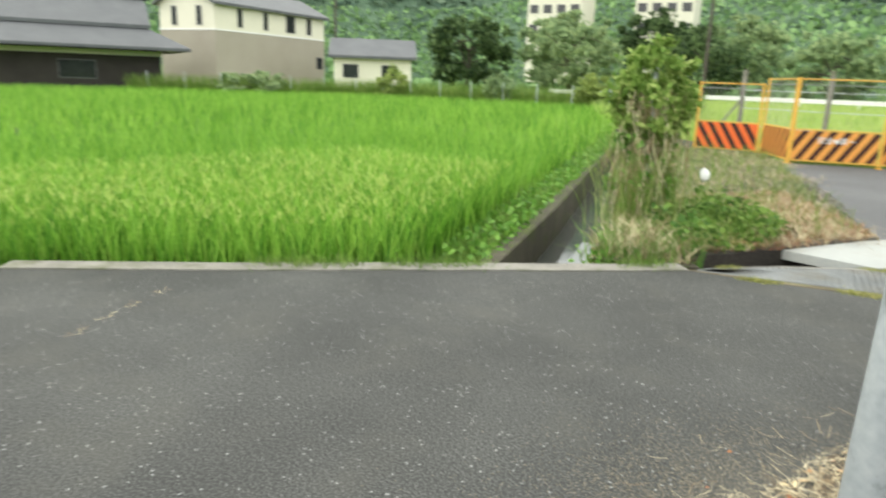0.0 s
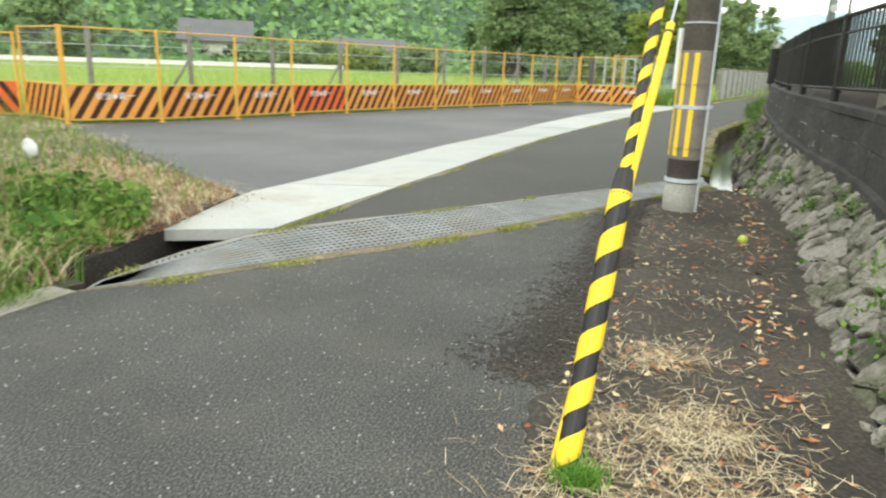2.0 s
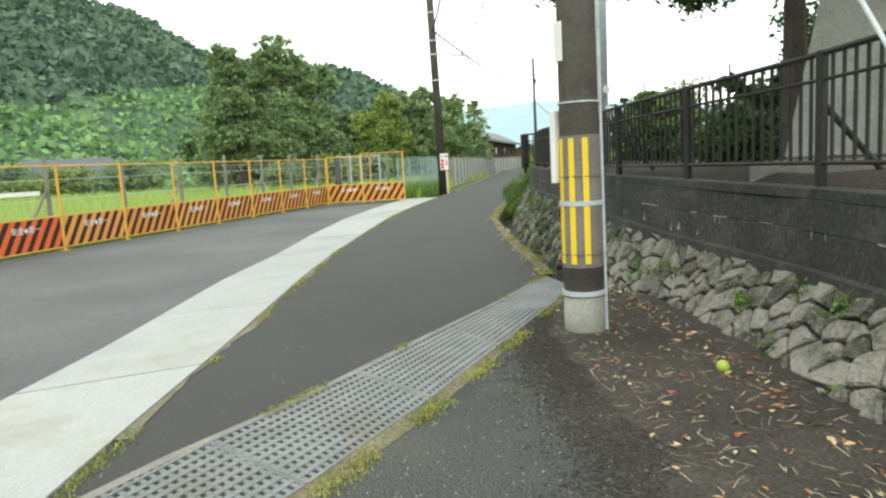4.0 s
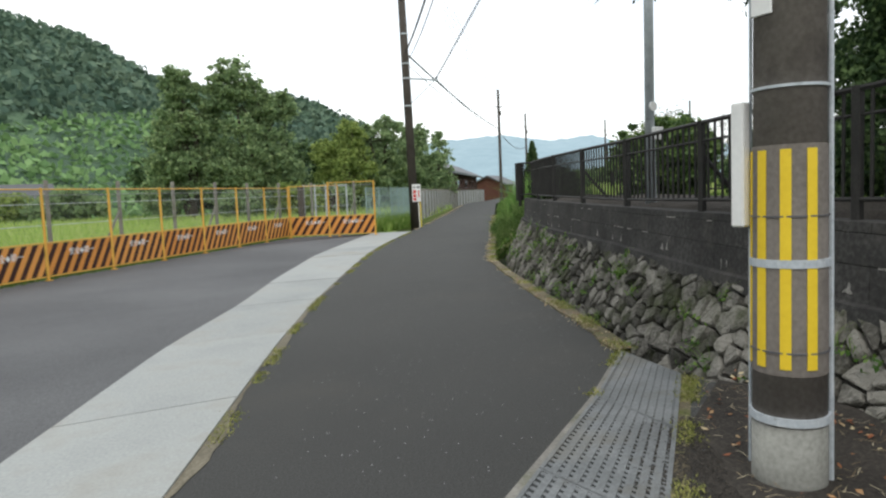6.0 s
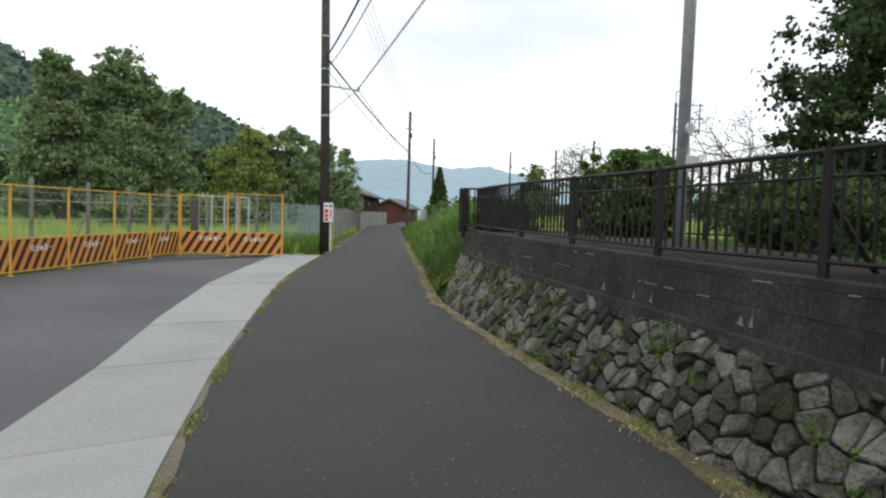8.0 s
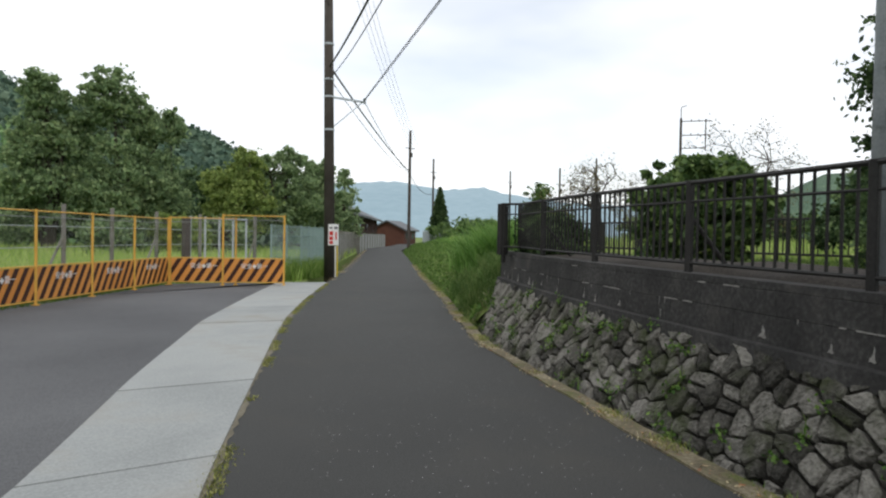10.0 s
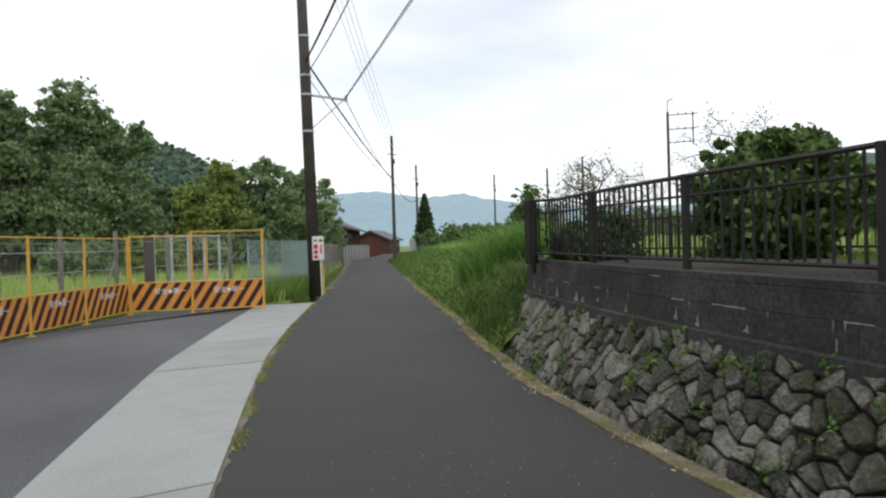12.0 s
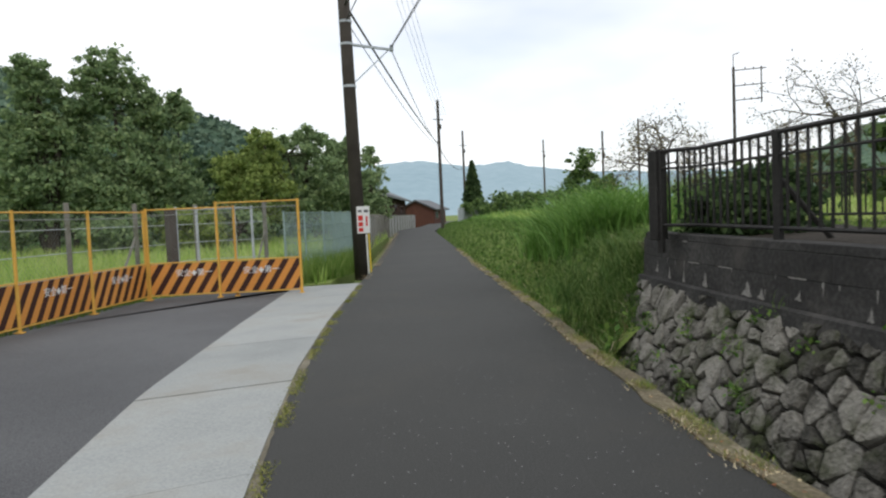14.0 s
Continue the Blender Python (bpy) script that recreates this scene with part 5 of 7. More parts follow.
for a, b in zip(bl, bl[1:]):
    d = (b - a) / np.linalg.norm(b - a)
    n = np.array([d[1], -d[0]]) * 0.07
    prism("wall_panel", [tuple(a - n + d * 0.01), tuple(a + n + d * 0.01), tuple(b + n - d * 0.01), tuple(b - n - d * 0.01)], -0.6, 1.5, M_CONCRETE, blk)
    prism("wall_post", [tuple(a - 2 * n - d * 0.07), tuple(a + 2 * n - d * 0.07), tuple(a + 2 * n + d * 0.07), tuple(a - 2 * n + d * 0.07)], -0.6, 1.6, M_OLDCONC, blk)
pf = thing("panel_fence", "pale grey sheet fence beside the lane", "fence")
pl = resample(np.array([(36.6, 57.6), (39.5, 60.2), (42.5, 60.5)]), 0.6)
for a, b in zip(pl, pl[1:]):
    bm = bmesh.new(); add_tube(bm, (*a, -0.5), (*a, 1.9), 0.04, 0.04, 6); bm_part("post", bm, M_STEEL, pf)
    d = (b - a) / np.linalg.norm(b - a); n = np.array([d[1], -d[0]]) * 0.02
    prism("sheet", [tuple(a - n + d * 0.05), tuple(a + n + d * 0.05), tuple(b + n - d * 0.05), tuple(b - n - d * 0.05)], -0.5, 1.75, M_STEEL, pf)
gr = thing("guard_rail", "white steel guard rail beyond the grassy lot", "guard rail")
for a, b in zip(*(lambda p: (p, p[1:]))(resample(np.array([(-46, 44), (-28, 56), (-6, 66)]), 4.0))):
    bm = bmesh.new(); add_tube(bm, (*a, -0.5), (*a, 0.95), 0.06, 0.06, 8); bm_part("post", bm, M_WHITE, gr)
    d = (b - a) / np.linalg.norm(b - a); n = np.array([d[1], -d[0]]) * 0.04
    prism("beam", [tuple(a - n), tuple(a + n), tuple(b + n), tuple(b - n)], 0.55, 0.9, M_WHITE, gr)
hf = thing("wire_fence", "thin wire fence at the paddy's far edge", "wire fence")
for x, y in resample(np.array([(-50, 10), (-46, 24), (-26, 34.5), (-14, 19.5)]), 2.5):
    bm = bmesh.new(); add_tube(bm, (x, y, -0.6), (x, y, 1.35), 0.035, 0.035, 6); bm_part("post", bm, M_STEEL, hf)
for k, (x, y) in enumerate(((58.5, 83.0), (61.0, 86.5))):
    v = thing("parked_car", "small white car parked far down the lane", "car", (x, y, 0.0), turn=55)
    bm = bmesh.new(); add_box(bm, -1.7, 1.7, -0.75, 0.75, 0.25, 0.85, 0.12); bm_part("body", bm, M_WHITE, v)
    bm = bmesh.new(); add_box(bm, -1.2, 0.9, -0.68, 0.68, 0.85, 1.45, 0.2); bm_part("cabin", bm, M_GLASS, v)
    for wx in (-1.1, 1.1):
        for wy in (-0.72, 0.72):
            bm = bmesh.new(); add_tube(bm, (wx, wy - 0.08, 0.3), (wx, wy + 0.08, 0.3), 0.3, 0.3, 14); bm_part("wheel", bm, M_BLACKPL, v)

# ---- hills ----
def hill_height(th, r, H, r0, r1):
    f = np.clip((r - r0) / (r1 - r0), 0, 1)
    return H * np.sin(f * np.pi / 2) ** 1.2

def ridge_H(th):
    return np.interp(th, [-150, -110, -80, -40, -12, -4, 1.8, 4.8, 6.6, 17, 18.2, 20, 21.7, 24, 26, 31, 40], [22, 40, 48, 56, 62, 56, 49, 43, 38, 32.5, 30.5, 27, 24.5, 12, 0, 0, 0])
ths = np.radians(np.linspace(-150, 40, 260))
rs = np.linspace(80, 300, 52)
TH, RR = np.meshgrid(ths, rs, indexing="ij")
hz = hill_height(TH, RR, ridge_H(np.degrees(TH)), 105 + 18 * np.sin(TH * 5), 250)
jit = np.array([[noise.noise((float(x) * 0.045, float(y) * 0.045, 3.0)) * 4 + noise.noise((float(x) * 0.16, float(y) * 0.16, 7.0)) * 2.2 for x, y in zip(a, b)] for a, b in zip(RR * np.sin(TH), RR * np.cos(TH))])
hz = np.where(hz > 0.5, hz + jit * np.clip(hz / 12, 0.1, 1), hz - 0.8)
grid = np.stack([RR * np.sin(TH), RR * np.cos(TH), hz], -1)
n1, n2 = TH.shape
idx = np.arange(n1 * n2).reshape(n1, n2)
quads = np.stack([idx[:-1, :-1], idx[1:, :-1], idx[1:, 1:], idx[:-1, 1:]], -1).reshape(-1, 4)
hill = tagged(new("wooded_hill", fast_mesh("wooded_hill", grid.reshape(-1, 3), quads, M_HILL)), "steep wooded green hillside behind the fields", "hill", kind="structure")
u, v = rng.uniform(n1 * 0.3, n1 - 2, 125000), rng.uniform(0, n2 - 12, 125000)
i, j = u.astype(int), v.astype(int)
fu, fv = (u - i)[:, None], (v - j)[:, None]
pts = (grid[i, j] * (1 - fu) + grid[i + 1, j] * fu) * (1 - fv) + (grid[i, j + 1] * (1 - fu) + grid[i + 1, j + 1] * fu) * fv
deg = np.degrees(ths[i])
keep = deg < 25.5
pts = pts[keep] + rng.normal(size=(keep.sum(), 3)) * (0.4, 0.4, 0.9)
low = (pts[:, 2] < 17 + 5 * np.sin(pts[:, 0] * 0.05)) & (deg[keep] < 9 + 4 * np.sin(pts[:, 2] * 0.4))
M_KUDZU = material("hillside_creeper", [(0.14, 0.25, 0.11), (0.20, 0.33, 0.14), (0.27, 0.41, 0.18)], 0.7, 0.05, 0.4, 0, island=0.4, translucent=0.2, spec=0.05)
# Bluish green: haze over the far woods is mixed into these tones.
M_WOODS = material("hillside_wood", [(0.075, 0.125, 0.095), (0.11, 0.17, 0.125), (0.16, 0.225, 0.155)], 0.7, 0.05, 0.4, 0, island=0.5, translucent=0.15, spec=0.05)
tagged(leaf_cloud("hillside_creeper", pts[low], 0.85, M_KUDZU), "pale green creeper covering the lower hillside", "creeper", kind="stuff")
tagged(leaf_cloud("hillside_woods", pts[~low], 1.15, M_WOODS), "dark green woods on the upper hillside", "woods", kind="stuff")
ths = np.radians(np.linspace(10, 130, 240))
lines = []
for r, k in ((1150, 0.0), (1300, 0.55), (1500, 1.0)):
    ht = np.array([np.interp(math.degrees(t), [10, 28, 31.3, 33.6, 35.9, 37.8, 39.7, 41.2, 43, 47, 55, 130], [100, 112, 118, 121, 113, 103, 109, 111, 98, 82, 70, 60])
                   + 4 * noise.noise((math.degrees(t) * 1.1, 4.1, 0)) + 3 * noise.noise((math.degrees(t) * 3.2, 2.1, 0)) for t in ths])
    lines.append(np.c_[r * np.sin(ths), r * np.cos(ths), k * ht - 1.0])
# The range's hazy look comes from its tinted material, not from air.
tagged(strip("far_mountains", lines, M_FAR, smooth=True), "mountain range on the horizon, tinted pale blue-green for haze", "mountain", kind="structure")

# ---- trees ----
def lobed_tree(label, at, lobes, mat, leaf=0.17, trunk=0.20, group="trees behind the lot"):
    """A tree whose crown is made of several lobes: (x, y, z, radii, lumps, lump size)."""
    t = thing("tree", label, "tree", at, group)
    leaves, tips = [], []
    for x, y, z, rx, ry, rz, n, size in lobes:
        q, c = clumps((x, y, z), (rx, ry, rz), n, 150, size, 0.35)
        sp, _ = clumps((x, y, z), (rx * 1.10, ry * 1.10, rz * 1.10), n // 2, 45, size * 0.55, 0.86)
        leaves += [q, sp]
        tips.append(c)
    leaves = np.vstack(leaves)
    leaf_cloud("crown", leaves[leaves[:, 2] > 0.05], leaf, mat, parent=t)
    bm = bmesh.new()
    for x, y, z, rx, ry, rz, n, size in lobes:
        a, b = Vector((x * 0.12, y * 0.12, -0.1)), Vector((x, y, z + rz * 0.55))
        m = a.lerp(b, 0.5) + Vector((-0.15 * x, 0.1, 0.05 * z))
        add_tube(bm, a, m, trunk, trunk * 0.7, 7)
        add_tube(bm, m, b, trunk * 0.7, trunk * 0.22, 7)
    for k, c in enumerate(np.vstack(tips)[::9]):
        lob = lobes[min(k * 9 // max(1, len(np.vstack(tips)) // len(lobes)), len(lobes) - 1)]
        a = Vector((lob[0], lob[1], lob[2] - lob[5] * 0.3))
        add_tube(bm, a, Vector(c), trunk * 0.25, trunk * 0.06, 5)
    bm_part("trunk", bm, M_BARK, t)
    return t

lobed_tree("tall dense green broadleaf tree behind the lot", (8.7, 59.6, -0.1), [(0, 0, 4.6, 2.7, 2.5, 3.6, 90, 1.0), (-0.3, 0, 10.1, 1.4, 1.2, 1.6, 36, 0.65), (-1.9, 0.3, 2.8, 1.5, 1.8, 2.4, 40, 0.9), (1.2, 0.4, 8.2, 1.4, 1.3, 1.7, 34, 0.65), (-1.2, 0, 7.4, 1.2, 1.2, 1.6, 26, 0.65)], M_LEAF)
lobed_tree("tall forked green broadleaf tree behind the lot", (12.6, 59.0, -0.1), [(0, 0, 4.4, 2.6, 2.5, 3.8, 90, 1.0), (-0.4, 0, 10.3, 1.8, 1.5, 2.0, 60, 0.65), (1.7, 0.2, 8.2, 1.3, 1.3, 1.8, 32, 0.65), (3.4, 0.4, 8.7, 0.95, 0.95, 1.5, 24, 0.55), (2.9, 0, 3.6, 1.7, 1.8, 3.2, 55, 0.9)], M_LEAF)
lobed_tree("yellowish green broadleaf tree behind the lot", (19.4, 55.6, -0.1), [(0, 0, 3.4, 2.3, 2.1, 2.9, 75, 0.85), (0.9, 0, 6.2, 1.2, 1.1, 1.4, 24, 0.55), (-1.4, 0.3, 4.6, 1.1, 1.1, 1.4, 22, 0.55)], M_LEAFYEL, 0.15)
lobed_tree("dense green broadleaf tree beside the lane", (23.5, 57.0, -0.1), [(0, 0, 4.0, 2.4, 2.2, 3.4, 80, 0.85), (0.3, 0, 6.8, 1.1, 1.1, 1.2, 20, 0.5), (-1.5, 0, 6.1, 0.8, 0.8, 1.1, 14, 0.5)], M_LEAF, 0.15)
lobed_tree("green broadleaf tree with a ragged top", (26.9, 58.4, -0.1), [(0, 0, 3.8, 2.2, 2.1, 3.2, 75, 0.85), (0.4, 0, 6.4, 1.0, 1.0, 1.1, 18, 0.5), (-1.1, 0, 6.2, 0.7, 0.7, 1.2, 12, 0.45)], M_LEAF, 0.15)
lobed_tree("slim green tree beside the shed", (30.1, 60.0, -0.1), [(0, 0, 3.3, 1.5, 1.5, 2.8, 50, 0.75), (0.2, 0, 6.1, 0.6, 0.6, 0.9, 10, 0.4)], M_LEAF, 0.15)
for x, y, h, rad, cz, mat, nc, per, cr, lf in (
        (29.3, 62.5, 4.6, (2.4, 2.2, 2.1), 2.5, M_LEAFYEL, 40, 130, 0.9, 0.32),
        (10.8, 51.5, 2.4, (1.7, 1.5, 1.3), 1.2, M_LEAF, 24, 140, 0.8, 0.30), (14.2, 50.8, 2.6, (1.8, 1.5, 1.4), 1.3, M_LEAFYEL, 24, 140, 0.8, 0.30), (17.0, 52.0, 2.4, (1.6, 1.5, 1.3), 1.2, M_LEAF, 22, 140, 0.8, 0.30),
        (0.5, 74.0, 3, (3.0, 2.6, 1.4), 1.6, M_LEAF, 50, 140, 1.4, 0.42), (-6.0, 82.0, 3, (4.0, 3.0, 1.4), 1.5, M_LEAFYEL, 50, 140, 1.5, 0.45),
        (-15.0, 80.0, 3, (4.0, 3.0, 1.5), 1.6, M_LEAF, 60, 140, 1.6, 0.45), (-36.0, 74.0, 8, (5.5, 4.5, 3.6), 4.2, M_LEAF, 60, 140, 1.7, 0.45),
        (-44.0, 62.0, 8, (5.0, 4.5, 3.8), 4.2, M_LEAFDARK, 60, 140, 1.6, 0.45), (-54.0, 54.0, 9, (5.5, 4.5, 4.2), 4.6, M_LEAF, 60, 140, 1.7, 0.45),
        (-62.0, 46.0, 9, (5.5, 4.5, 4.2), 4.6, M_LEAFDARK, 60, 140, 1.7, 0.45), (-13.0, 96.0, 4, (4, 3, 1.8), 2.0, M_LEAF, 60, 140, 1.7, 0.45),
        (-70.0, 66.0, 11, (5, 5, 4.6), 6.5, M_LEAF, 70, 140, 1.6, 0.45), (-59.0, 73.5, 11, (5, 5, 4.6), 6.5, M_LEAFDARK, 70, 140, 1.6, 0.45), (-50.0, 80.0, 10, (5, 5, 4.4), 6.0, M_LEAF, 70, 140, 1.6, 0.45), (12.0, 76.0, 8, (6, 4, 4.0), 4.0, M_LEAFDARK, 60, 140, 1.6, 0.45), (22.0, 70.0, 7, (6, 4, 3.6), 3.6, M_LEAFDARK, 60, 140, 1.6, 0.45)):
    tree("tree", {"tree_leaf": "tall dense green broadleaf tree behind the lot", "light_tree_leaf": "yellowish green broadleaf tree behind the lot", "dark_evergreen_leaf": "dark green tree in the distant wooded row"}[mat.name],
         (x, y, -0.1), h, rad, cz, mat, int(nc * (1.9 if x > 3 else 1.0)), int(per * (1.15 if x > 3 else 1.0)), cr * 0.70, lf * (0.49 if x > 3 else 0.75), 0.24, group="trees behind the lot")
conifer = thing("conifer", "narrow dark conifer beside the far lane", "tree", (47.5, 69.4, 0))
bm = bmesh.new(); add_tube(bm, (0, 0, -0.1), (0, 0, 6.2), 0.16, 0.03, 8); bm_part("trunk", bm, M_BARK, conifer)
cz_ = 0.25 + 6.5 * rng.random(9000) ** 1.35
ca_ = rng.random(9000) * math.tau
cr_ = 1.55 * (1 - cz_ / 6.9) ** 0.8 * (0.65 + 0.35 * rng.random(9000)) * (1 + 0.16 * np.sin(ca_ * 5 + cz_ * 4) + 0.10 * np.sin(cz_ * 11))
leaf_cloud("crown", np.c_[np.cos(ca_) * cr_, np.sin(ca_) * cr_, cz_ - 0.10 * cr_], 0.20, M_LEAFDARK, parent=conifer)
tree("tree", "large dark evergreen tree standing in the yard", (16.3, 12.6, 0.9), 6.5, (2.9, 2.9, 3.3), 2.75, M_LEAFDARK, 270, 290, 0.60, 0.08, 0.22)
pine = thing("pine_tree", "dark pine with a bare trunk and level boughs", "tree", (5.95, 7.75, 0.95))
bm = bmesh.new()
trunk_pts = [Vector(p) for p in ((0, 0, -0.1), (0.05, 0.08, 0.9), (-0.03, 0.02, 1.9), (0.12, 0.12, 3.0), (0.1, 0.25, 4.4))]
for k in range(4):
    add_tube(bm, trunk_pts[k], trunk_pts[k + 1], 0.135 - 0.024 * k, 0.135 - 0.024 * (k + 1), 10)
needles = []
for k in range(22):
    a = trunk_pts[2].lerp(trunk_pts[4], 0.15 + 0.8 * (k / 22))
    ang, reach = 1.05 + 0.3 * k if k < 4 else k * 2.4 + rng.uniform(-0.3, 0.3), rng.uniform(2.6, 3.2) * (1.05 - 0.45 * k / 22)
    tip = a + Vector((math.cos(ang) * reach, math.sin(ang) * reach, rng.uniform(-0.1, 0.35)))
    mid_p = a.lerp(tip, 0.5) + Vector((0, 0, 0.15))
    add_tube(bm, a, mid_p, 0.035, 0.022, 6), add_tube(bm, mid_p, tip, 0.022, 0.008, 5)
    for f in np.linspace(0.35, 1.0, 7):
        p = a.lerp(tip, float(f)) + Vector((0, 0, 0.25 * float(f) * (1 - float(f)) * 4 * 0.5))
        needles.append(np.array(p) + rng.normal(size=(230, 3)) * (0.22, 0.22, 0.06))
bm_part("trunk", bm, M_BARK, pine)
leaf_cloud("needles", np.vstack(needles), 0.045, M_LEAFDARK, parent=pine, stretch=2.6)
for x, y, cz, rad, lab, mat, nc in ((12.1, 16.45, 0.90, (1.15, 1.08, 0.92), "dense rounded green shrub behind the railing", M_SHRUB, 130), (10.35, 18.05, 0.36, (0.50, 0.62, 0.38), "small dark clipped shrub behind the railing", M_LEAFDARK, 34),
                           (12.2, 13.2, 0.7, (1.5, 1.4, 0.8), "wide dark shrub in the yard", M_LEAFDARK, 60), (6.9, 8.6, 0.6, (0.9, 0.9, 0.7), "dark green shrub behind the railing", M_LEAFDARK, 40),
                           (10.0, 12.0, 0.5, (1.0, 1.0, 0.6), "dark green shrub behind the railing", M_LEAFDARK, 40)):
    tree("shrub", lab, (x, y, 0.95), 1.6, rad, cz, mat, int(nc * 1.3), 230, 0.24, 0.075 if mat is M_SHRUB else 0.05, 0.05, "shrub", 6)
for x, y, r in ((33.0, 35.5, 3.0), (43.0, 31.0, 5.0), (50.0, 39.5, 4.2), (57.0, 48.0, 4.2)):
    t = thing("cherry_tree", "thin-leaved spreading cherry tree beyond the yard", "tree", (x, y, 0.9), "cherry trees")
    bm = bmesh.new()
    tips = []
    def grow(p, d, ln, rad, depth):
        q = p + d * ln
        add_tube(bm, p, q, rad, rad * 0.65, 5)
        if depth == 0:
            tips.append(q)
            return
        for _ in range(3):
            e = (d + Vector(rng.normal(size=3)) * 0.55 + Vector((0, 0, -0.16))).normalized()
            grow(q, e, ln * rng.uniform(0.6, 0.85), rad * 0.6, depth - 1)
    grow(Vector((0, 0, -0.1)), Vector((0, 0, 1)), r * 0.56, 0.16, 5)
    bm_part("limb_mass", bm, M_BARK, t)
    tp = np.array([tuple(p) for p in tips])
    lp_ = (tp[:, None] + rng.normal(size=(len(tp), 9, 3)) * 0.25).reshape(-1, 3)
    leaf_cloud("leaves", lp_, 0.07, M_CHERRY, parent=t)
for x, y, h, rad in ((45.5, 51.5, 6.5, (2.6, 2.6, 3.2)), (42.0, 58.0, 2.4, (4.0, 3.0, 1.4)), (55.0, 66.0, 3.0, (5.0, 4.0, 1.8)), (33.0, 40.0, 2.0, (2.0, 2.0, 1.2)), (62.0, 36.0, 3.2, (6.0, 4.0, 1.8)), (64.0, 22.0, 4.0, (7.0, 5.0, 2.6)), (54.0, 8.0, 4.0, (7, 6, 2.6)), (60.0, 76.0, 3.0, (6.0, 4.0, 1.8))):
    tree("bush", "broad olive-green bush by the railway", (x, y, 0.6), h, rad, rad[2] * 0.7, M_SHRUB, 50, 150, 0.8, 0.20, 0.12, "bush", 5, "railway bushes")

for x, y, h, rad, mat in ((41, 22, 4.5, (4.0, 3.5, 2.0), M_LEAFDARK), (50, 27, 5.0, (4.5, 4.0, 2.4), M_LEAF), (36, 12, 4.5, (4.0, 3.5, 2.2), M_LEAF), (33, 4, 5.0, (4.5, 4.0, 2.6), M_LEAFDARK), (58, 40, 5.0, (5.0, 4.0, 2.2), M_LEAFDARK), (27, -6, 6.0, (5.0, 5.0, 3.0), M_LEAFDARK), (66, 54, 4.5, (5.0, 4.0, 2.0), M_LEAF)):
    tree("tree", "low spreading green tree beyond the yard", (x, y, 0.8), h, rad, rad[2] * 0.85, mat, 70, 130, 0.8, 0.22, 0.16, "tree", 6, "trees beyond the yard")
ths = np.radians(np.linspace(52, 175, 160))
lines = []
for r, k in ((260, 0.0), (330, 0.6), (420, 1.0), (520, 0.9)):
    ht = np.array([np.interp(math.degrees(t), [52, 58, 66, 80, 110, 175], [2, 16, 40, 55, 60, 40]) + 7 * noise.noise((math.degrees(t) * 0.5, 3.3, 0)) + 2.5 * noise.noise((math.degrees(t) * 2.5 + r, 5.3, 0)) for t in ths])
    lines.append(np.c_[r * np.sin(ths), r * np.cos(ths), k * ht - 1.0])
tagged(strip("wooded_ridge", lines, M_HILL, smooth=True), "low wooded green ridge beyond the railway", "hill", kind="structure")

# ---- rice ----
nr = scatter([(-5.2, -3.5), (-4.0, 0.03), (-3.2, 1.5), (-2.64, 2.75), (-2.95, 3.35), (-8.6, 10.6), (-14, 9.5), (-13, -3.5)], 21000)
near_rice = [(-4.0, 0.03), (-3.2, 1.5), (-2.64, 2.75), (-2.95, 3.35), (-5.0, 6.0), (-7.5, 5.0), (-6.5, -2.0), (-5.2, -2.0)]
nr = np.vstack([nr, scatter(near_rice, 14000)])
# planted in hills along rows
row = np.array([(0.49, 0.87), (-0.87, 0.49)])
q_ = nr @ row.T
q_ = np.round(q_ / (0.18, 0.30)) * (0.18, 0.30)
nr = q_ @ row + rng.normal(size=nr.shape) * 0.035
rb = blades("rice", np.c_[nr, np.full(len(nr), -0.30)], 0.74, 0.016, M_RICE, 0.45, 3, 0.22)
tagged(rb, "dense bright green rice plants near the lane", "rice", kind="stuff")
fr = scatter([(-5.2, -3.5), (-13, -3.5), (-14, 9.5), (-8.6, 10.6), (-13.3, 17.0), (-26, 33), (-50, 26), (-50, -31), (-19.9, -31)], 60000)
tagged(blades("rice", np.c_[fr, np.full(len(fr), -0.30)], 0.72, 0.05, M_RICE, 0.45, 1, 0.18), "wide bright green field of rice", "rice", kind="stuff")
hd = scatter(near_rice, 4200)
hz_ = np.c_[hd, rng.uniform(0.22, 0.40, len(hd))]
tagged(blades("rice_ears", hz_, 0.11, 0.011, M_RICEHEAD, 1.6, 3, 0.3), "drooping pale green rice ears", "rice ear", kind="stuff")

# ---- grass and weeds ----
def ground_cover(poly, n, z, h, w, mat, name, label, cat="grass", lean=0.6, levels=2, spread=0.5):
    p = scatter(poly, n)
    return tagged(blades(name, np.c_[p, np.full(n, z)], h, w, mat, lean, levels, spread), label, cat, kind="stuff")

near_meadow = [(x - 0.25, y + 0.3) for x, y in FENCE] + [(9.0, 28.9), (10.5, 29.6), (15, 36), (8, 42), (-6, 32), (-14, 20)]
ground_cover(near_meadow, 33000, -0.03, 0.42, 0.018, M_MEADOW, "meadow_grass", "tall pale green grass filling the lot")
ground_cover(MEADOW, 48000, -0.03, 0.55, 0.06, M_MEADOW, "meadow_grass", "wide grassy lot in pale green", levels=1)
edge = [(x - 0.02, y + 0.02) for x, y in FENCE] + [(x - 0.3, y + 0.35) for x, y in FENCE[::-1]]
ground_cover(edge, 5000, -0.02, 0.16, 0.012, M_GRASS, "grass_edge", "grass tufts along the barrier feet")
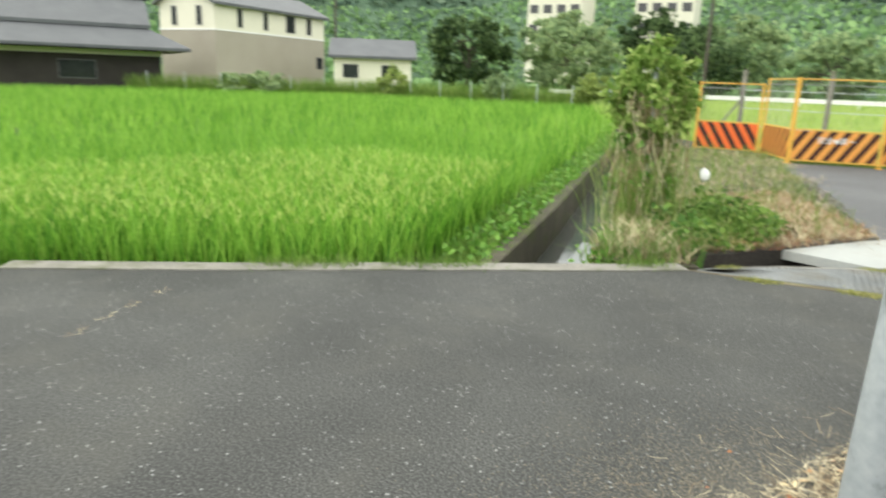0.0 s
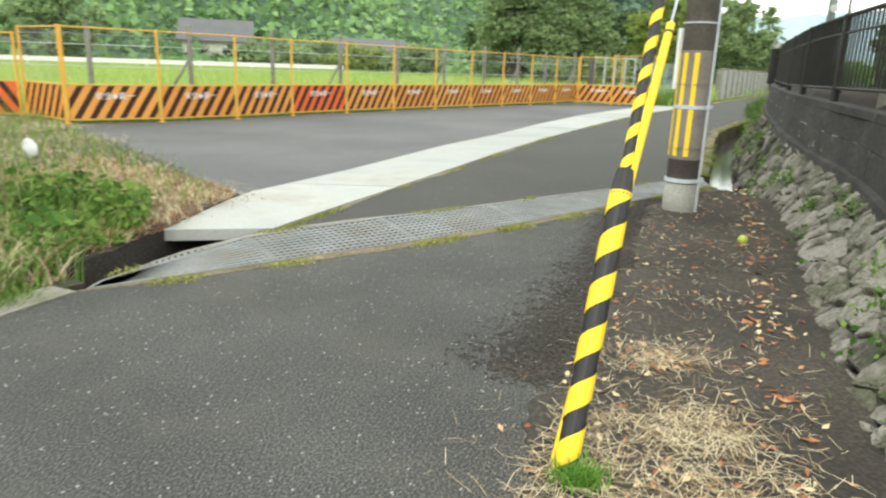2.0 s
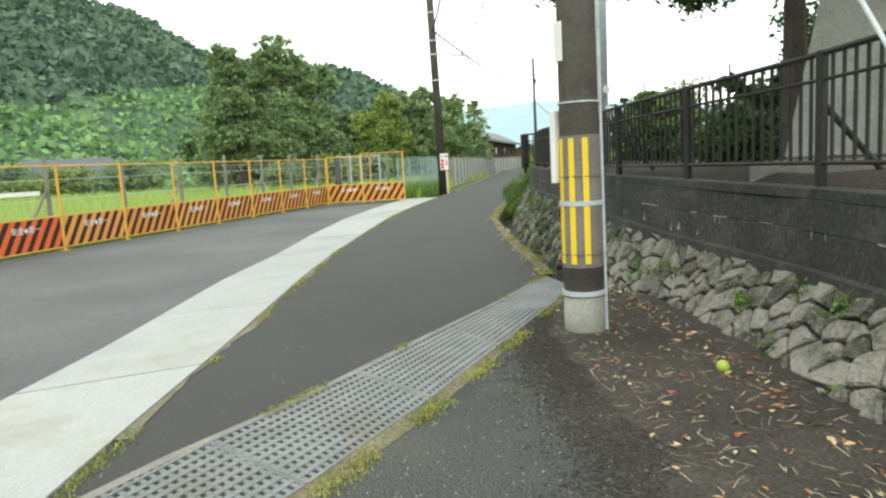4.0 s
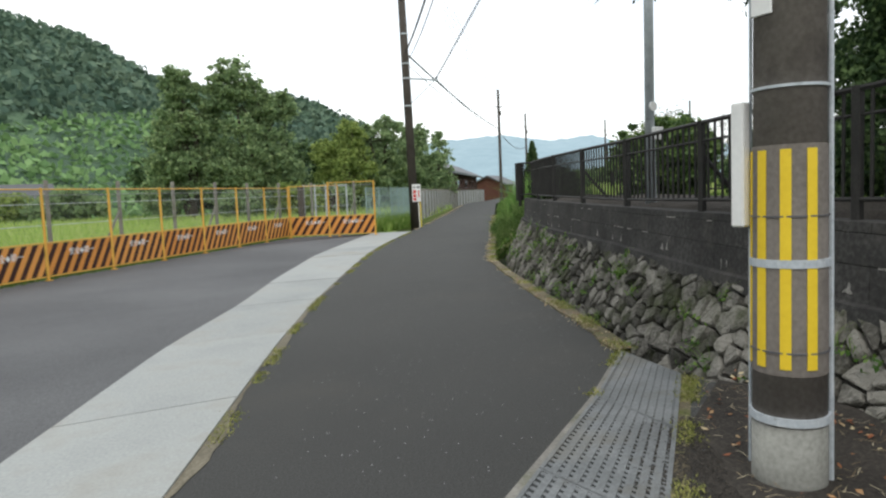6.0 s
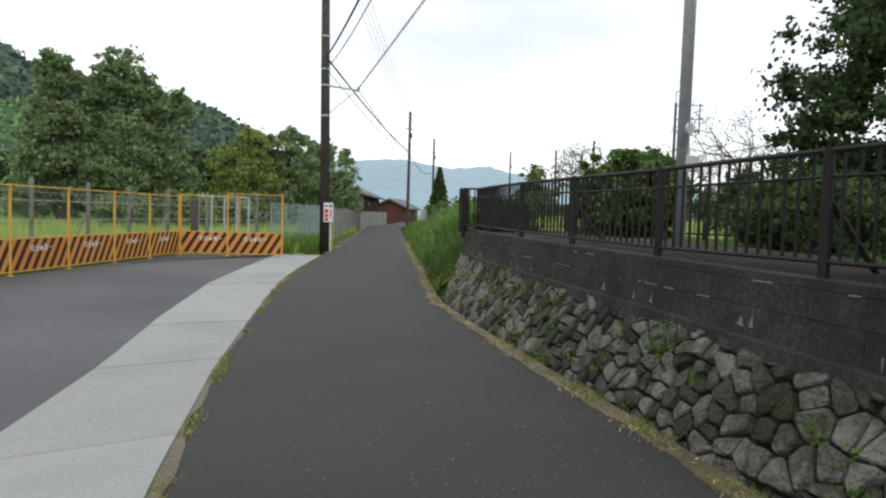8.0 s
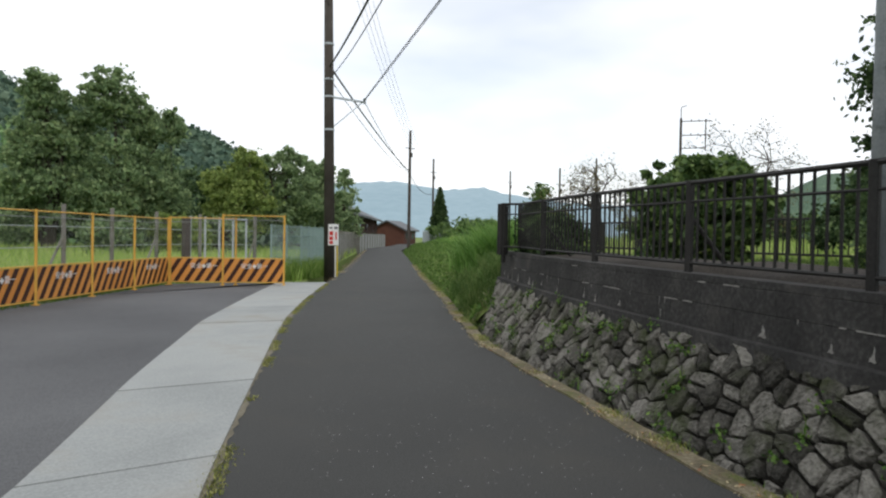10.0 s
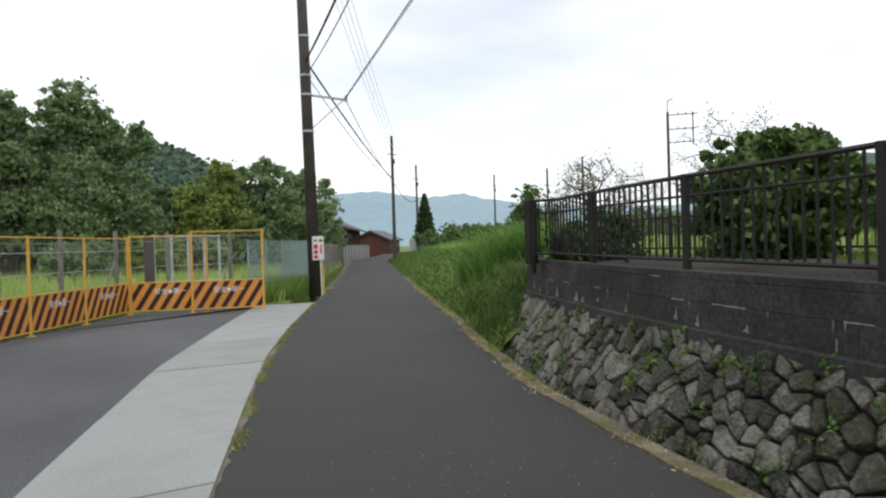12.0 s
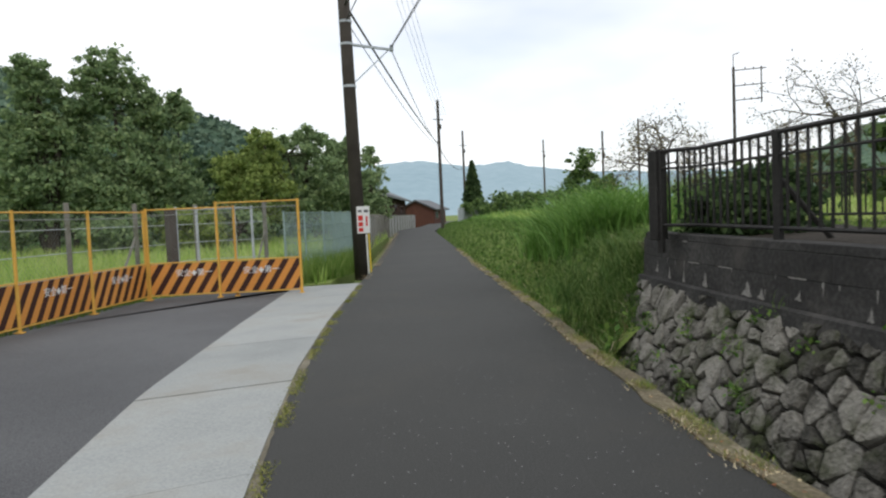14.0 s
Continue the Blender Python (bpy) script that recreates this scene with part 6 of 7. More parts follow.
ground_cover([(9.8, 28.4), (11.8, 29.6), (12.5, 30.3), (14.5, 33.6), (12.5, 33.5), (10.2, 30.4)], 5000, -0.03, 0.55, 0.02, M_GRASS, "tall_weeds", "green weeds around the mesh fence", "weeds")
# bank beyond the wall
bp = kb[:int(len(kb) * 0.55)]
uu, dd = rng.random(64000) ** 1.7, rng.uniform(0.13, 6.5, 64000)
c0 = lerp_line(bp, uu)
c1 = lerp_line(offset(bp, 1.0), uu)
bpt = c0 + (c1 - c0) * dd[:, None]
bz = np.interp(dd, [p[0] for p in prof], [p[1] for p in prof])
bz = np.where(bz > 0, bz * np.clip((95 - bpt[:, 1]) / 48, 0.15, 1), bz)
ok = (bpt[:, 1] > 19.15) & ~inside([(9.9, 19.4), (11.0, 20.0), (30, 48), (60, 40), (30, 10)], bpt + np.array([-1.2, 0.8]))
low_ = ok & (dd < 2.2)
tagged(blades("bank_grass", np.c_[bpt, bz][low_], 0.22, 0.013, M_BANKGRASS, 1.0, 2, 0.7), "uncut grass over the roadside bank", "grass", kind="stuff")
def tussocks(name, centres, per, h, w, mat, label, spread_xy=0.13, lean=1.1):
    hs = np.repeat(h, per) * rng.uniform(0.6, 1.15, len(centres) * per)
    b_ = np.repeat(centres, per, axis=0) + np.c_[rng.normal(size=(len(centres) * per, 2)) * spread_xy, np.zeros(len(centres) * per)]
    return tagged(blades(name, b_, hs, w, mat, lean, 3, 0.2), label, "reeds", kind="stuff")
hi_ = ok & (dd > 2.3)
hc = np.c_[bpt, bz][hi_][:1100]
hh_ = np.clip(0.25 + 0.25 * (dd[hi_][:1100] - 2.3), 0.25, 0.75) * rng.uniform(0.55, 1.25, len(hc))
tussocks("tall_reeds", hc, 26, hh_, 0.022, M_REED, "tall bright green reeds on the bank", 0.16, 1.0)
rp_ = scatter([(12.7, 22.9), (13.9, 21.4), (15.8, 24.2), (14.4, 25.6)], 150)
rd = np.min(np.linalg.norm(rp_[:, None] - resample(kb, 0.2)[None], axis=2), axis=1)
tussocks("tall_reeds", np.c_[rp_, np.interp(rd, [p[0] for p in prof], [p[1] for p in prof]) - 0.03], 30, rng.uniform(0.75, 1.30, len(rp_)), 0.030, M_REED, "tall arching green reeds by the wall's end", 0.14, 1.1)
ec = scatter([(9.75, 19.55), (10.2, 20.6), (11.4, 20.6), (10.9, 19.6), (10.3, 19.0)], 90)
tussocks("bank_tussock", np.c_[ec, np.clip((ec[:, 0] - 9.8) * 0.7, 0.0, 0.8)], 26, rng.uniform(0.2, 0.5, len(ec)), 0.012, M_BANKGRASS, "grass tussocks against the wall's end", 0.10, 1.2)
dc = bpt[low_ & (bpt[:, 1] < 24)][:260]
tussocks("bank_tussock", np.c_[dc, bz[low_ & (bpt[:, 1] < 24)][:260] - 0.02], 20, rng.uniform(0.15, 0.45, len(dc)), 0.011, M_BANKGRASS, "uneven grass tussocks over the bank", 0.10, 1.3)
ck = bpt[low_][:9000]
leaf_pts = np.c_[ck, bz[low_][:9000] + rng.uniform(0.02, 0.2, len(ck))]
tagged(leaf_cloud("bank_weeds", leaf_pts, 0.05, M_BANKWEED), "broad-leaved weeds creeping over the bank", "weeds", kind="stuff")
pick = low_ & (bpt[:, 1] < 26) & (rng.random(len(bpt)) < np.where(bpt[:, 1] < 21.2, 0.30, 0.07))
sel, bz_s = bpt[pick], bz[pick]
tagged(blades("dry_bank_grass", np.c_[sel, bz_s], 0.24, 0.010, M_STRAW, 1.3, 3, 0.5), "dry straw-coloured grass on the bank", "dry grass", kind="stuff")
yp = scatter([(5.5, 8), (7.5, 12), (9.6, 16), (10.5, 19), (16, 24), (18, 14), (12, 4)], 14000)
tagged(blades("yard_grass", np.c_[yp, np.full(len(yp), 0.96)], 0.10, 0.02, M_GRASS, 0.8, 2, 0.5), "short lawn grass in the yard", "grass", kind="stuff")
tagged(blades("yard_grass", np.c_[(q_ := scatter([(16, 24), (30, 46), (60, 45), (50, 5), (18, 8)], 22000)), np.full(len(q_), 0.96)], 0.5, 0.07, M_MEADOW, 0.8, 1, 0.5), "rough pale grass beyond the yard", "grass", kind="stuff")
# ditch-side strip
dp = scatter([(-2.3, 3.55), (-2.75, 3.3), (-13.3, 17.0), (-12.9, 17.2)], 9000)
tagged(blades("ditch_grass", np.c_[dp, np.full(len(dp), -0.25)], 0.26, 0.016, M_GRASS, 0.8, 2, 0.5), "green grass strip along the ditch", "grass", kind="stuff")
tagged(leaf_cloud("ditch_weeds", np.c_[dp[:5000], rng.uniform(-0.2, 0.02, 5000)], 0.05, M_WEED), "small-leaved weeds along the ditch", "weeds", kind="stuff")
hp = scatter([(-50, 9), (-45.5, 24), (-26, 35), (-13.2, 18.4), (-12.2, 18.9), (-25.5, 37), (-47, 25.5), (-51.5, 9)], 22000)
tagged(blades("field_edge_weeds", np.c_[hp, np.full(len(hp), -0.5)], 1.55, 0.07, M_GRASS, 0.6, 1, 0.4), "tall weeds at the paddy's far edge", "weeds", kind="stuff")
for k, (x, y, r) in enumerate(((-47.5, 16.5, 2.3), (-43.5, 26, 1.4), (-36, 30.5, 1.2), (-30, 33.5, 1.3), (-22.5, 30.5, 1.2), (-17.5, 25.0, 1.1))):
    tree("bush", "rounded green bush at the paddy's far edge", (x, y, -0.5), 2.4, (r, r, 1.2), 1.3, M_LEAFYEL if k % 2 else M_LEAF, 30, 150, 0.5, 0.14, 0.06, "bush", 4, "field edge bushes")
# weedy bank: straw, green weeds, vine-covered stake
b2 = scatter([(-1.5, 5.0), (-1.25, 6.1), (-1.05, 7.5), (-4.5, 12.0), (-6.7, 14.9), (-8.5, 14.0), (-2.4, 5.6)], 9000)
zb = lambda p: np.full(len(p), 0.03)
tagged(blades("dry_grass", np.c_[b2[:5200], zb(b2[:5200])], 0.13, 0.007, M_STRAW, 3.0, 3, 0.7), "flattened dry straw on the bank", "dry grass", kind="stuff")
tagged(blades("bank_tufts", np.c_[b2[5200:7000], zb(b2[5200:7000])], 0.24, 0.012, M_GRASS, 0.8, 2, 0.5), "green grass tufts in the straw", "grass", kind="stuff")
b3 = scatter([(-1.4, 4.95), (-1.25, 6.0), (-1.5, 6.8), (-3.0, 7.2), (-2.9, 6.3), (-2.2, 5.35)], 2300)
tagged(blades("bank_tufts", np.c_[b3[:700], np.full(700, 0.03)], 0.3, 0.010, M_GRASS, 1.0, 3, 0.6), "wild grass among the bank weeds", "grass", kind="stuff")
tagged(leaf_cloud("bank_weeds", np.c_[b3, 0.05 + 0.34 * rng.random(len(b3)) * np.clip([0.5 + noise.noise((float(x) * 2.2, float(y) * 2.2, 6.0)) * 2.2 for x, y in b3], 0.03, 1)], 0.045, M_BANKWEED, 0.3), "fresh broad-leaved weeds on the bank", "weeds", kind="stuff")
b5 = scatter([(-1.5, 4.95), (-1.1, 6.2), (-1.0, 7.6), (-3.2, 9.6), (-3.6, 7.0), (-2.2, 5.4)], 5200)
litter_bank = blades("fallen_straw", np.c_[b5, np.full(len(b5), 0.035)], 0.11, 0.007, M_DEADLEAF, 2.6, 2, 0.7)
tagged(litter_bank, "russet dead stalks flattened on the bank", "dry grass", kind="stuff")
b6 = np.vstack([scatter([(-1.95, 4.35), (-1.30, 4.95), (-1.6, 5.3), (-2.3, 5.3)], 700), scatter([(-3.4, 6.9), (-3.0, 6.2), (-2.1, 5.3), (-2.5, 5.9)], 500)])
tagged(blades("ditch_tufts", np.c_[b6, np.full(len(b6), -0.08)], 0.34, 0.010, M_STRAW, 1.0, 3, 0.6), "straw tufts hanging over the ditch", "dry grass", kind="stuff")
tagged(blades("ditch_tufts", np.c_[b6 + rng.normal(size=b6.shape) * 0.05, np.full(len(b6), -0.08)], 0.30, 0.012, M_WEED, 0.9, 2, 0.6), "green tufts hanging over the ditch", "grass", kind="stuff")
hw = lerp_line(offset(dl[1:], 0.80), rng.random(1900) ** 2 * 0.5) + rng.normal(size=(1900, 2)) * 0.09
tagged(blades("ditch_tufts", np.c_[hw[:380], np.full(380, -0.12)], 0.26, 0.010, M_GRASS, 1.4, 3, 0.6), "long grass leaning over the ditch", "grass", kind="stuff")
tagged(leaf_cloud("ditch_weeds", np.c_[hw[900:], rng.uniform(-0.3, 0.03, 1000)], 0.045, M_WEED), "leafy weeds hanging into the ditch", "weeds", kind="stuff")
gv = scatter([(-2.6, 8.6), (-1.9, 8.9), (-3.6, 11.2), (-4.6, 12.0), (-4.2, 10.4)], 2600)
gz = np.c_[gv, np.full(len(gv), 0.035)]
tagged(leaf_cloud("gravel", gz, 0.03, M_OLDCONC, stretch=1.1), "loose grey gravel on the bank", "gravel", kind="stuff")
for k, (x, y) in enumerate(((-2.0, 7.6), (-1.55, 6.9), (-3.9, 11.0), (-5.2, 12.8), (-1.3, 7.2), (-2.6, 8.3), (-1.7, 6.3))):
    hp_ = np.c_[rng.normal(size=(420, 2)) * (0.26, 0.16) + (x, y), np.abs(rng.normal(size=420)) * 0.05 + 0.03]
    tagged(blades("straw_heap", hp_, 0.07, 0.006, M_STRAW, 3.2, 3, 0.6), "low heap of cut dry straw", "dry grass", kind="stuff")
vine = thing("vine_stake", "slim stake smothered in green creeper and straw", "creeper", (-2.53, 5.72, 0.0))
bm = bmesh.new(); add_tube(bm, (0.05, 0.0, -0.3), (0.0, 0.0, 1.65), 0.028, 0.024, 8); bm_part("stake", bm, M_STEEL, vine)
lv, _ = clumps((0, 0, 1.42), (0.40, 0.40, 0.50), 60, 100, 0.15)
lv2, _ = clumps((0, 0, 0.65), (0.28, 0.28, 0.6), 26, 80, 0.17)
leaf_cloud("creeper", lv, 0.04, M_VINE, parent=vine, stretch=2.2)
leaf_cloud("lower_creeper", lv2, 0.05, M_WEED, parent=vine)
sb = np.c_[rng.normal(size=(700, 2)) * 0.17, rng.uniform(0.3, 1.45, 700)]
v_ = blades("hanging_straw", sb, -0.5, 0.008, M_STRAW, 0.5, 3, 0.5, vine)
v_ = blades("stem_mass", np.c_[rng.normal(size=(500, 2)) * 0.2, np.zeros(500)], 1.0, 0.008, M_VINE, 0.7, 3, 0.5, vine)
bag = thing("plastic_bag", "small white plastic bag caught in the weeds", "plastic bag", (-2.02, 6.0, 0.62))
bm = bmesh.new(); bmesh.ops.create_icosphere(bm, subdivisions=3, radius=0.048)
for v in bm.verts:
    v.co *= 1 + 0.28 * noise.noise(v.co * 22)
    v.co.z *= 1.4
bm_part("film", bm, M_WHITE, bag)
# litter on the soil by the wall
lit = scatter(SOILPATCH, 6000)
dens = np.exp(-((lit[:, 0] - 1.45) ** 2 / 0.32 + (lit[:, 1] - 2.7) ** 2 / 1.6))
st = lit[rng.random(len(lit)) < dens * 0.8 + 0.04]
st = np.vstack([st, scatter([(1.05, 1.2), (0.95, 2.9), (1.25, 3.45), (1.85, 3.5), (2.05, 2.6), (1.7, 1.2)], 2600), np.array([1.42, 2.0]) + rng.normal(size=(2200, 2)) * (0.24, 0.6), np.array([1.82, 3.95]) + rng.normal(size=(320, 2)) * (0.13, 0.10), np.array([1.75, 3.35]) + rng.normal(size=(320, 2)) * (0.14, 0.10)])
def litter(name, p, length, width, mat, label, z=0.010):
    n = len(p)
    a = rng.random(n) * math.tau
    L = length * rng.uniform(0.4, 1.3, n)[:, None]
    d = np.c_[np.cos(a), np.sin(a)]
    e = np.c_[-d[:, 1], d[:, 0]] * width / 2
    z0, z1, zc = (z + rng.random((n, 1)) * 0.025 * min(1, length / 0.08) for _ in range(3))
    bow = e * rng.uniform(-2, 2, (n, 1)) * (length > 0.1)
    v = np.stack([np.c_[p - d * L / 2 - e, z0], np.c_[p - d * L / 2 + e, z0], np.c_[p + e + bow, zc], np.c_[p - e + bow, zc], np.c_[p + d * L / 2 + e, z1], np.c_[p + d * L / 2 - e, z1]], 1).reshape(-1, 3)
    f = (np.arange(n)[:, None, None] * 6 + np.array([[0, 1, 2, 3], [3, 2, 4, 5]])[None]).reshape(-1, 4)
    return tagged(new(name, fast_mesh(name, v, f, mat)), label, "litter", kind="stuff")
litter("straw_litter", st, 0.105, 0.0019, M_STRAW, "cut dry straw strewn over the soil")
litter("straw_litter", scatter(SOILPATCH, 700), 0.08, 0.0028, M_STRAW, "thin twigs strewn over the soil")
def flat_leaves(p, size, label):
    n = len(p)
    a = rng.random(n) * math.tau
    d, e = np.c_[np.cos(a), np.sin(a)], np.c_[-np.sin(a), np.cos(a)]
    s = (size * rng.uniform(0.4, 1.2, n))[:, None]
    z = lambda: 0.008 + rng.random((n, 1)) * 0.014
    v = np.stack([np.c_[p - d * s, z()], np.c_[p + e * s * 0.42, z()], np.c_[p + d * s, z()], np.c_[p - e * s * 0.42, z()]], 1).reshape(-1, 3)
    return tagged(new("fallen_leaves", fast_mesh("fallen_leaves", v, np.arange(4 * n).reshape(-1, 4), M_DEADLEAF)), label, "litter", kind="stuff")
flat_leaves(np.vstack([scatter(SOILPATCH, 420), np.array([1.45, 2.2]) + rng.normal(size=(260, 2)) * (0.25, 0.6), np.array([1.80, 3.95]) + rng.normal(size=(60, 2)) * 0.10, np.array([1.5, 2.5]) + rng.normal(size=(90, 2)) * (0.10, 0.16)]), 0.024, "pale and russet fallen leaves on the soil")
wl_ = lerp_line(foot_line(-0.03), rng.uniform(0.32, 0.62, 260)) + rng.normal(size=(260, 2)) * 0.06
flat_leaves(wl_, 0.03, "russet fallen leaves along the wall's foot")
kf = lerp_line(offset(np.array(KERB[:8]), 0.0), rng.random(420)) + rng.normal(size=(420, 2)) * 0.05
flat_leaves(kf, 0.022, "dry fallen leaves along the mossy kerb")
grit = np.vstack([scatter([(-3.2, 0.2), (-1.2, 4.6), (3.0, 7.5), (1.2, 3.0), (1.0, 0.8), (2.0, -1.5), (-1, -2)], 2600), scatter([(0.3, 7.0), (4.0, 9.5), (9, 19.5), (10.5, 26), (5.5, 17.5)], 1500)])
litter("grit", grit, 0.009, 0.006, M_CONCRETE, "pale grit scattered over the asphalt", 0.003)
sg = np.vstack([np.array([0.92, 2.1]) + rng.normal(size=(8000, 2)) * (0.26, 0.48), lerp_line(np.array(SOILPATCH[:9]), rng.random(4000)) + rng.normal(size=(4000, 2)) * 0.07])
M_GRIT = material("pale_sand_grains", [(0.13, 0.115, 0.085), (0.23, 0.205, 0.155)], 0.95, 6, 60, 0, island=0.6)
litter("grit", sg, 0.006, 0.005, M_GRIT, "sandy grit washed out from the soil", 0.001)
mk = np.vstack([np.array([(-1.95, 0.30)]) + np.outer(np.linspace(0, 1, 60) ** 1.0, (-0.70, 0.75)) for _ in range(2)]) + rng.normal(size=(120, 2)) * 0.02
mk = mk[np.sin(np.arange(120) * 0.42) > -0.2]
litter("straw_litter", mk, 0.035, 0.0025, M_STRAW, "broken line of dry straw on the asphalt", 0.003)
crumbs = lerp_line(np.array(SOILPATCH[3:9]), rng.random(16000)) + np.abs(rng.normal(size=(16000, 1))) * (-0.17, 0.07) + rng.normal(size=(16000, 2)) * 0.05
litter("soil_crumbs", crumbs, 0.016, 0.013, M_SOIL, "dark soil crumbs thinning out over the asphalt", 0.0015)
ball = thing("green_fruit", "small unripe yellow-green fruit lying on the soil", "fruit", (3.236, 6.146, 0.045))
bm = bmesh.new(); bmesh.ops.create_icosphere(bm, subdivisions=3, radius=0.038)
M_FRUIT = material("green_fruit_skin", [(0.30, 0.38, 0.06), (0.42, 0.48, 0.10)], 0.5, 20, 80, 0.1)
bm_part("flesh", bm, M_FRUIT, ball, smooth=True)
bm = bmesh.new(); add_tube(bm, (0, 0, 0.036), (0.004, 0, 0.05), 0.003, 0.002, 6); bm_part("stalk", bm, M_BARK, ball)
tf = np.array([(1.19, 3.02)]) + rng.normal(size=(420, 2)) * (0.036, 0.024)
tagged(blades("grass_tuft", np.c_[tf + (0.02, -0.03), np.zeros(420)], 0.08, 0.006, M_WEED, 0.9, 3, 0.5), "green grass tuft at the guy's foot", "grass", kind="stuff")

# moss and weeds along edges
def edge_moss(line, n, spread, mat, name, label, h, w, z=0.0, clumpy=9.0, cut=0.05):
    p = lerp_line(resample(line, 0.1), rng.random(n))
    keep = np.array([noise.noise((float(x) * clumpy * 0.2, float(y) * clumpy * 0.2, 5.0)) > cut for x, y in p])
    p = p[keep] + rng.normal(size=(keep.sum(), 2)) * spread
    return tagged(blades(name, np.c_[p, np.full(len(p), z)], h, w, mat, 1.0, 1, 0.6), label, "moss", kind="stuff")
edge_moss(offset(np.array(SLAB_R), 0.05), 16000, 0.035, M_MOSS, "edge_moss", "yellow-green moss along the slab's edge", 0.02, 0.009, 0.0, 9.0, -0.02)
edge_moss(np.array(GRATE_NEAR), 12000, 0.04, M_MOSS, "edge_moss", "yellow-green moss beside the grates", 0.018, 0.009)
edge_moss(np.array(GRATE_FAR), 7000, 0.03, M_MOSS, "edge_moss", "moss along the drain's far lip", 0.018, 0.009)
edge_moss(offset(np.array(KERB[:9]), 0.03), 26000, 0.05, M_MOSS, "edge_moss", "ochre moss along the mossy kerb", 0.025, 0.008, 0.012)
edge_moss(offset(np.array(KERB[:9]), -0.03), 9000, 0.05, M_STRAW, "edge_straw", "dry straw caught along the mossy kerb", 0.03, 0.008, 0.012)
edge_moss(offset(np.array(KERB[:9]), 0.08), 5000, 0.04, M_GRASS, "edge_grass", "thin grass along the mossy kerb", 0.06, 0.007, 0.0)
edge_moss(offset(np.array(RICE_EDGE[1:]), -0.12), 4000, 0.06, M_GRASS, "edge_grass", "short weeds along the paddy kerb", 0.10, 0.010, -0.02)
edge_moss(np.array(ROAD_LEFT[:4]), 5000, 0.10, M_STRAW, "edge_straw", "dry straw along the lane's edge", 0.05, 0.012)
wk = rng.uniform(0.35, 1.0, 170)
fk = rng.uniform(0.15, 1.02, 170)
ia, ib = lerp_line(foot_line(-0.03), wk), lerp_line(offset(tw, 0.44), wk)
wg = np.c_[ia + (ib - ia) * fk[:, None], -0.33 + (z_mid_at(ia[:, 1]) + 0.36) * fk]
keep = np.array([noise.noise((float(x) * 0.9, float(y) * 0.9, 2.0)) > -0.05 for x, y, _ in wg])
wg = wg[keep]
wpts = np.repeat(wg, 26, axis=0) + rng.normal(size=(len(wg) * 26, 3)) * (0.045, 0.045, 0.035)
tagged(leaf_cloud("wall_weeds", wpts, 0.024, M_BANKWEED), "small green weeds rooted between stones", "weeds", kind="stuff")
wb = np.repeat(wg[::2], 8, axis=0) + rng.normal(size=(len(wg[::2]) * 8, 3)) * 0.02
tagged(blades("wall_grass", wb, 0.14, 0.006, M_GRASS, 1.2, 3, 0.5), "thin grass blades hanging from the wall", "grass", kind="stuff")
tp_ = scatter([(2.6, 3.3), (3.1, 4.5), (3.7, 4.7), (6, 4), (5, 2)], 500)
tagged(blades("terrace_grass", np.c_[tp_, np.full(500, 0.38)], 0.12, 0.010, M_GRASS, 0.8, 2, 0.5), "sparse grass on the soil terrace", "grass", kind="stuff")

# ---- stones of the wall ----
s_t = np.r_[0, np.cumsum(np.linalg.norm(np.diff(tw, axis=0), axis=1))]
a0 = float(s_t[int(np.argmin(np.hypot(tw[:, 0] - 3.4, tw[:, 1] - 1.4)))])
a1 = float(s_t[-1])
SL = 0.96
seeds = []
s = a0
while s < a1:
    v = rng.uniform(0.02, 0.10)
    while v < SL:
        seeds.append((s + rng.uniform(-0.10, 0.10), v + rng.uniform(-0.06, 0.06)))
        v += rng.choice([rng.uniform(0.07, 0.13), rng.uniform(0.15, 0.25)], p=[0.35, 0.65])
    s += rng.choice([rng.uniform(0.10, 0.14), rng.uniform(0.15, 0.23)], p=[0.35, 0.65])
seeds = np.array(seeds)
p_in, p_out = foot_line(0.03), offset(tw, BATTER + 0.02)
def face_point(s, v, lift):
    f = np.clip(v / SL, -0.1, 1.05)
    x0, y0 = np.interp(s, s_t, p_in[:, 0]), np.interp(s, s_t, p_in[:, 1])
    x1, y1 = np.interp(s, s_t, p_out[:, 0]), np.interp(s, s_t, p_out[:, 1])
    z1 = float(z_mid_at(y0))
    g = max(f, 0.0) ** 1.1
    p = Vector((x0 + (x1 - x0) * g, y0 + (y1 - y0) * g, -0.33 + (z1 + 0.33) * f))
    n = Vector((x0 - x1, y0 - y1, 0)).normalized() * 0.86 + Vector((0, 0, 0.5))
    return p + n * lift
rest_v, rest_f, made = [], [], 0
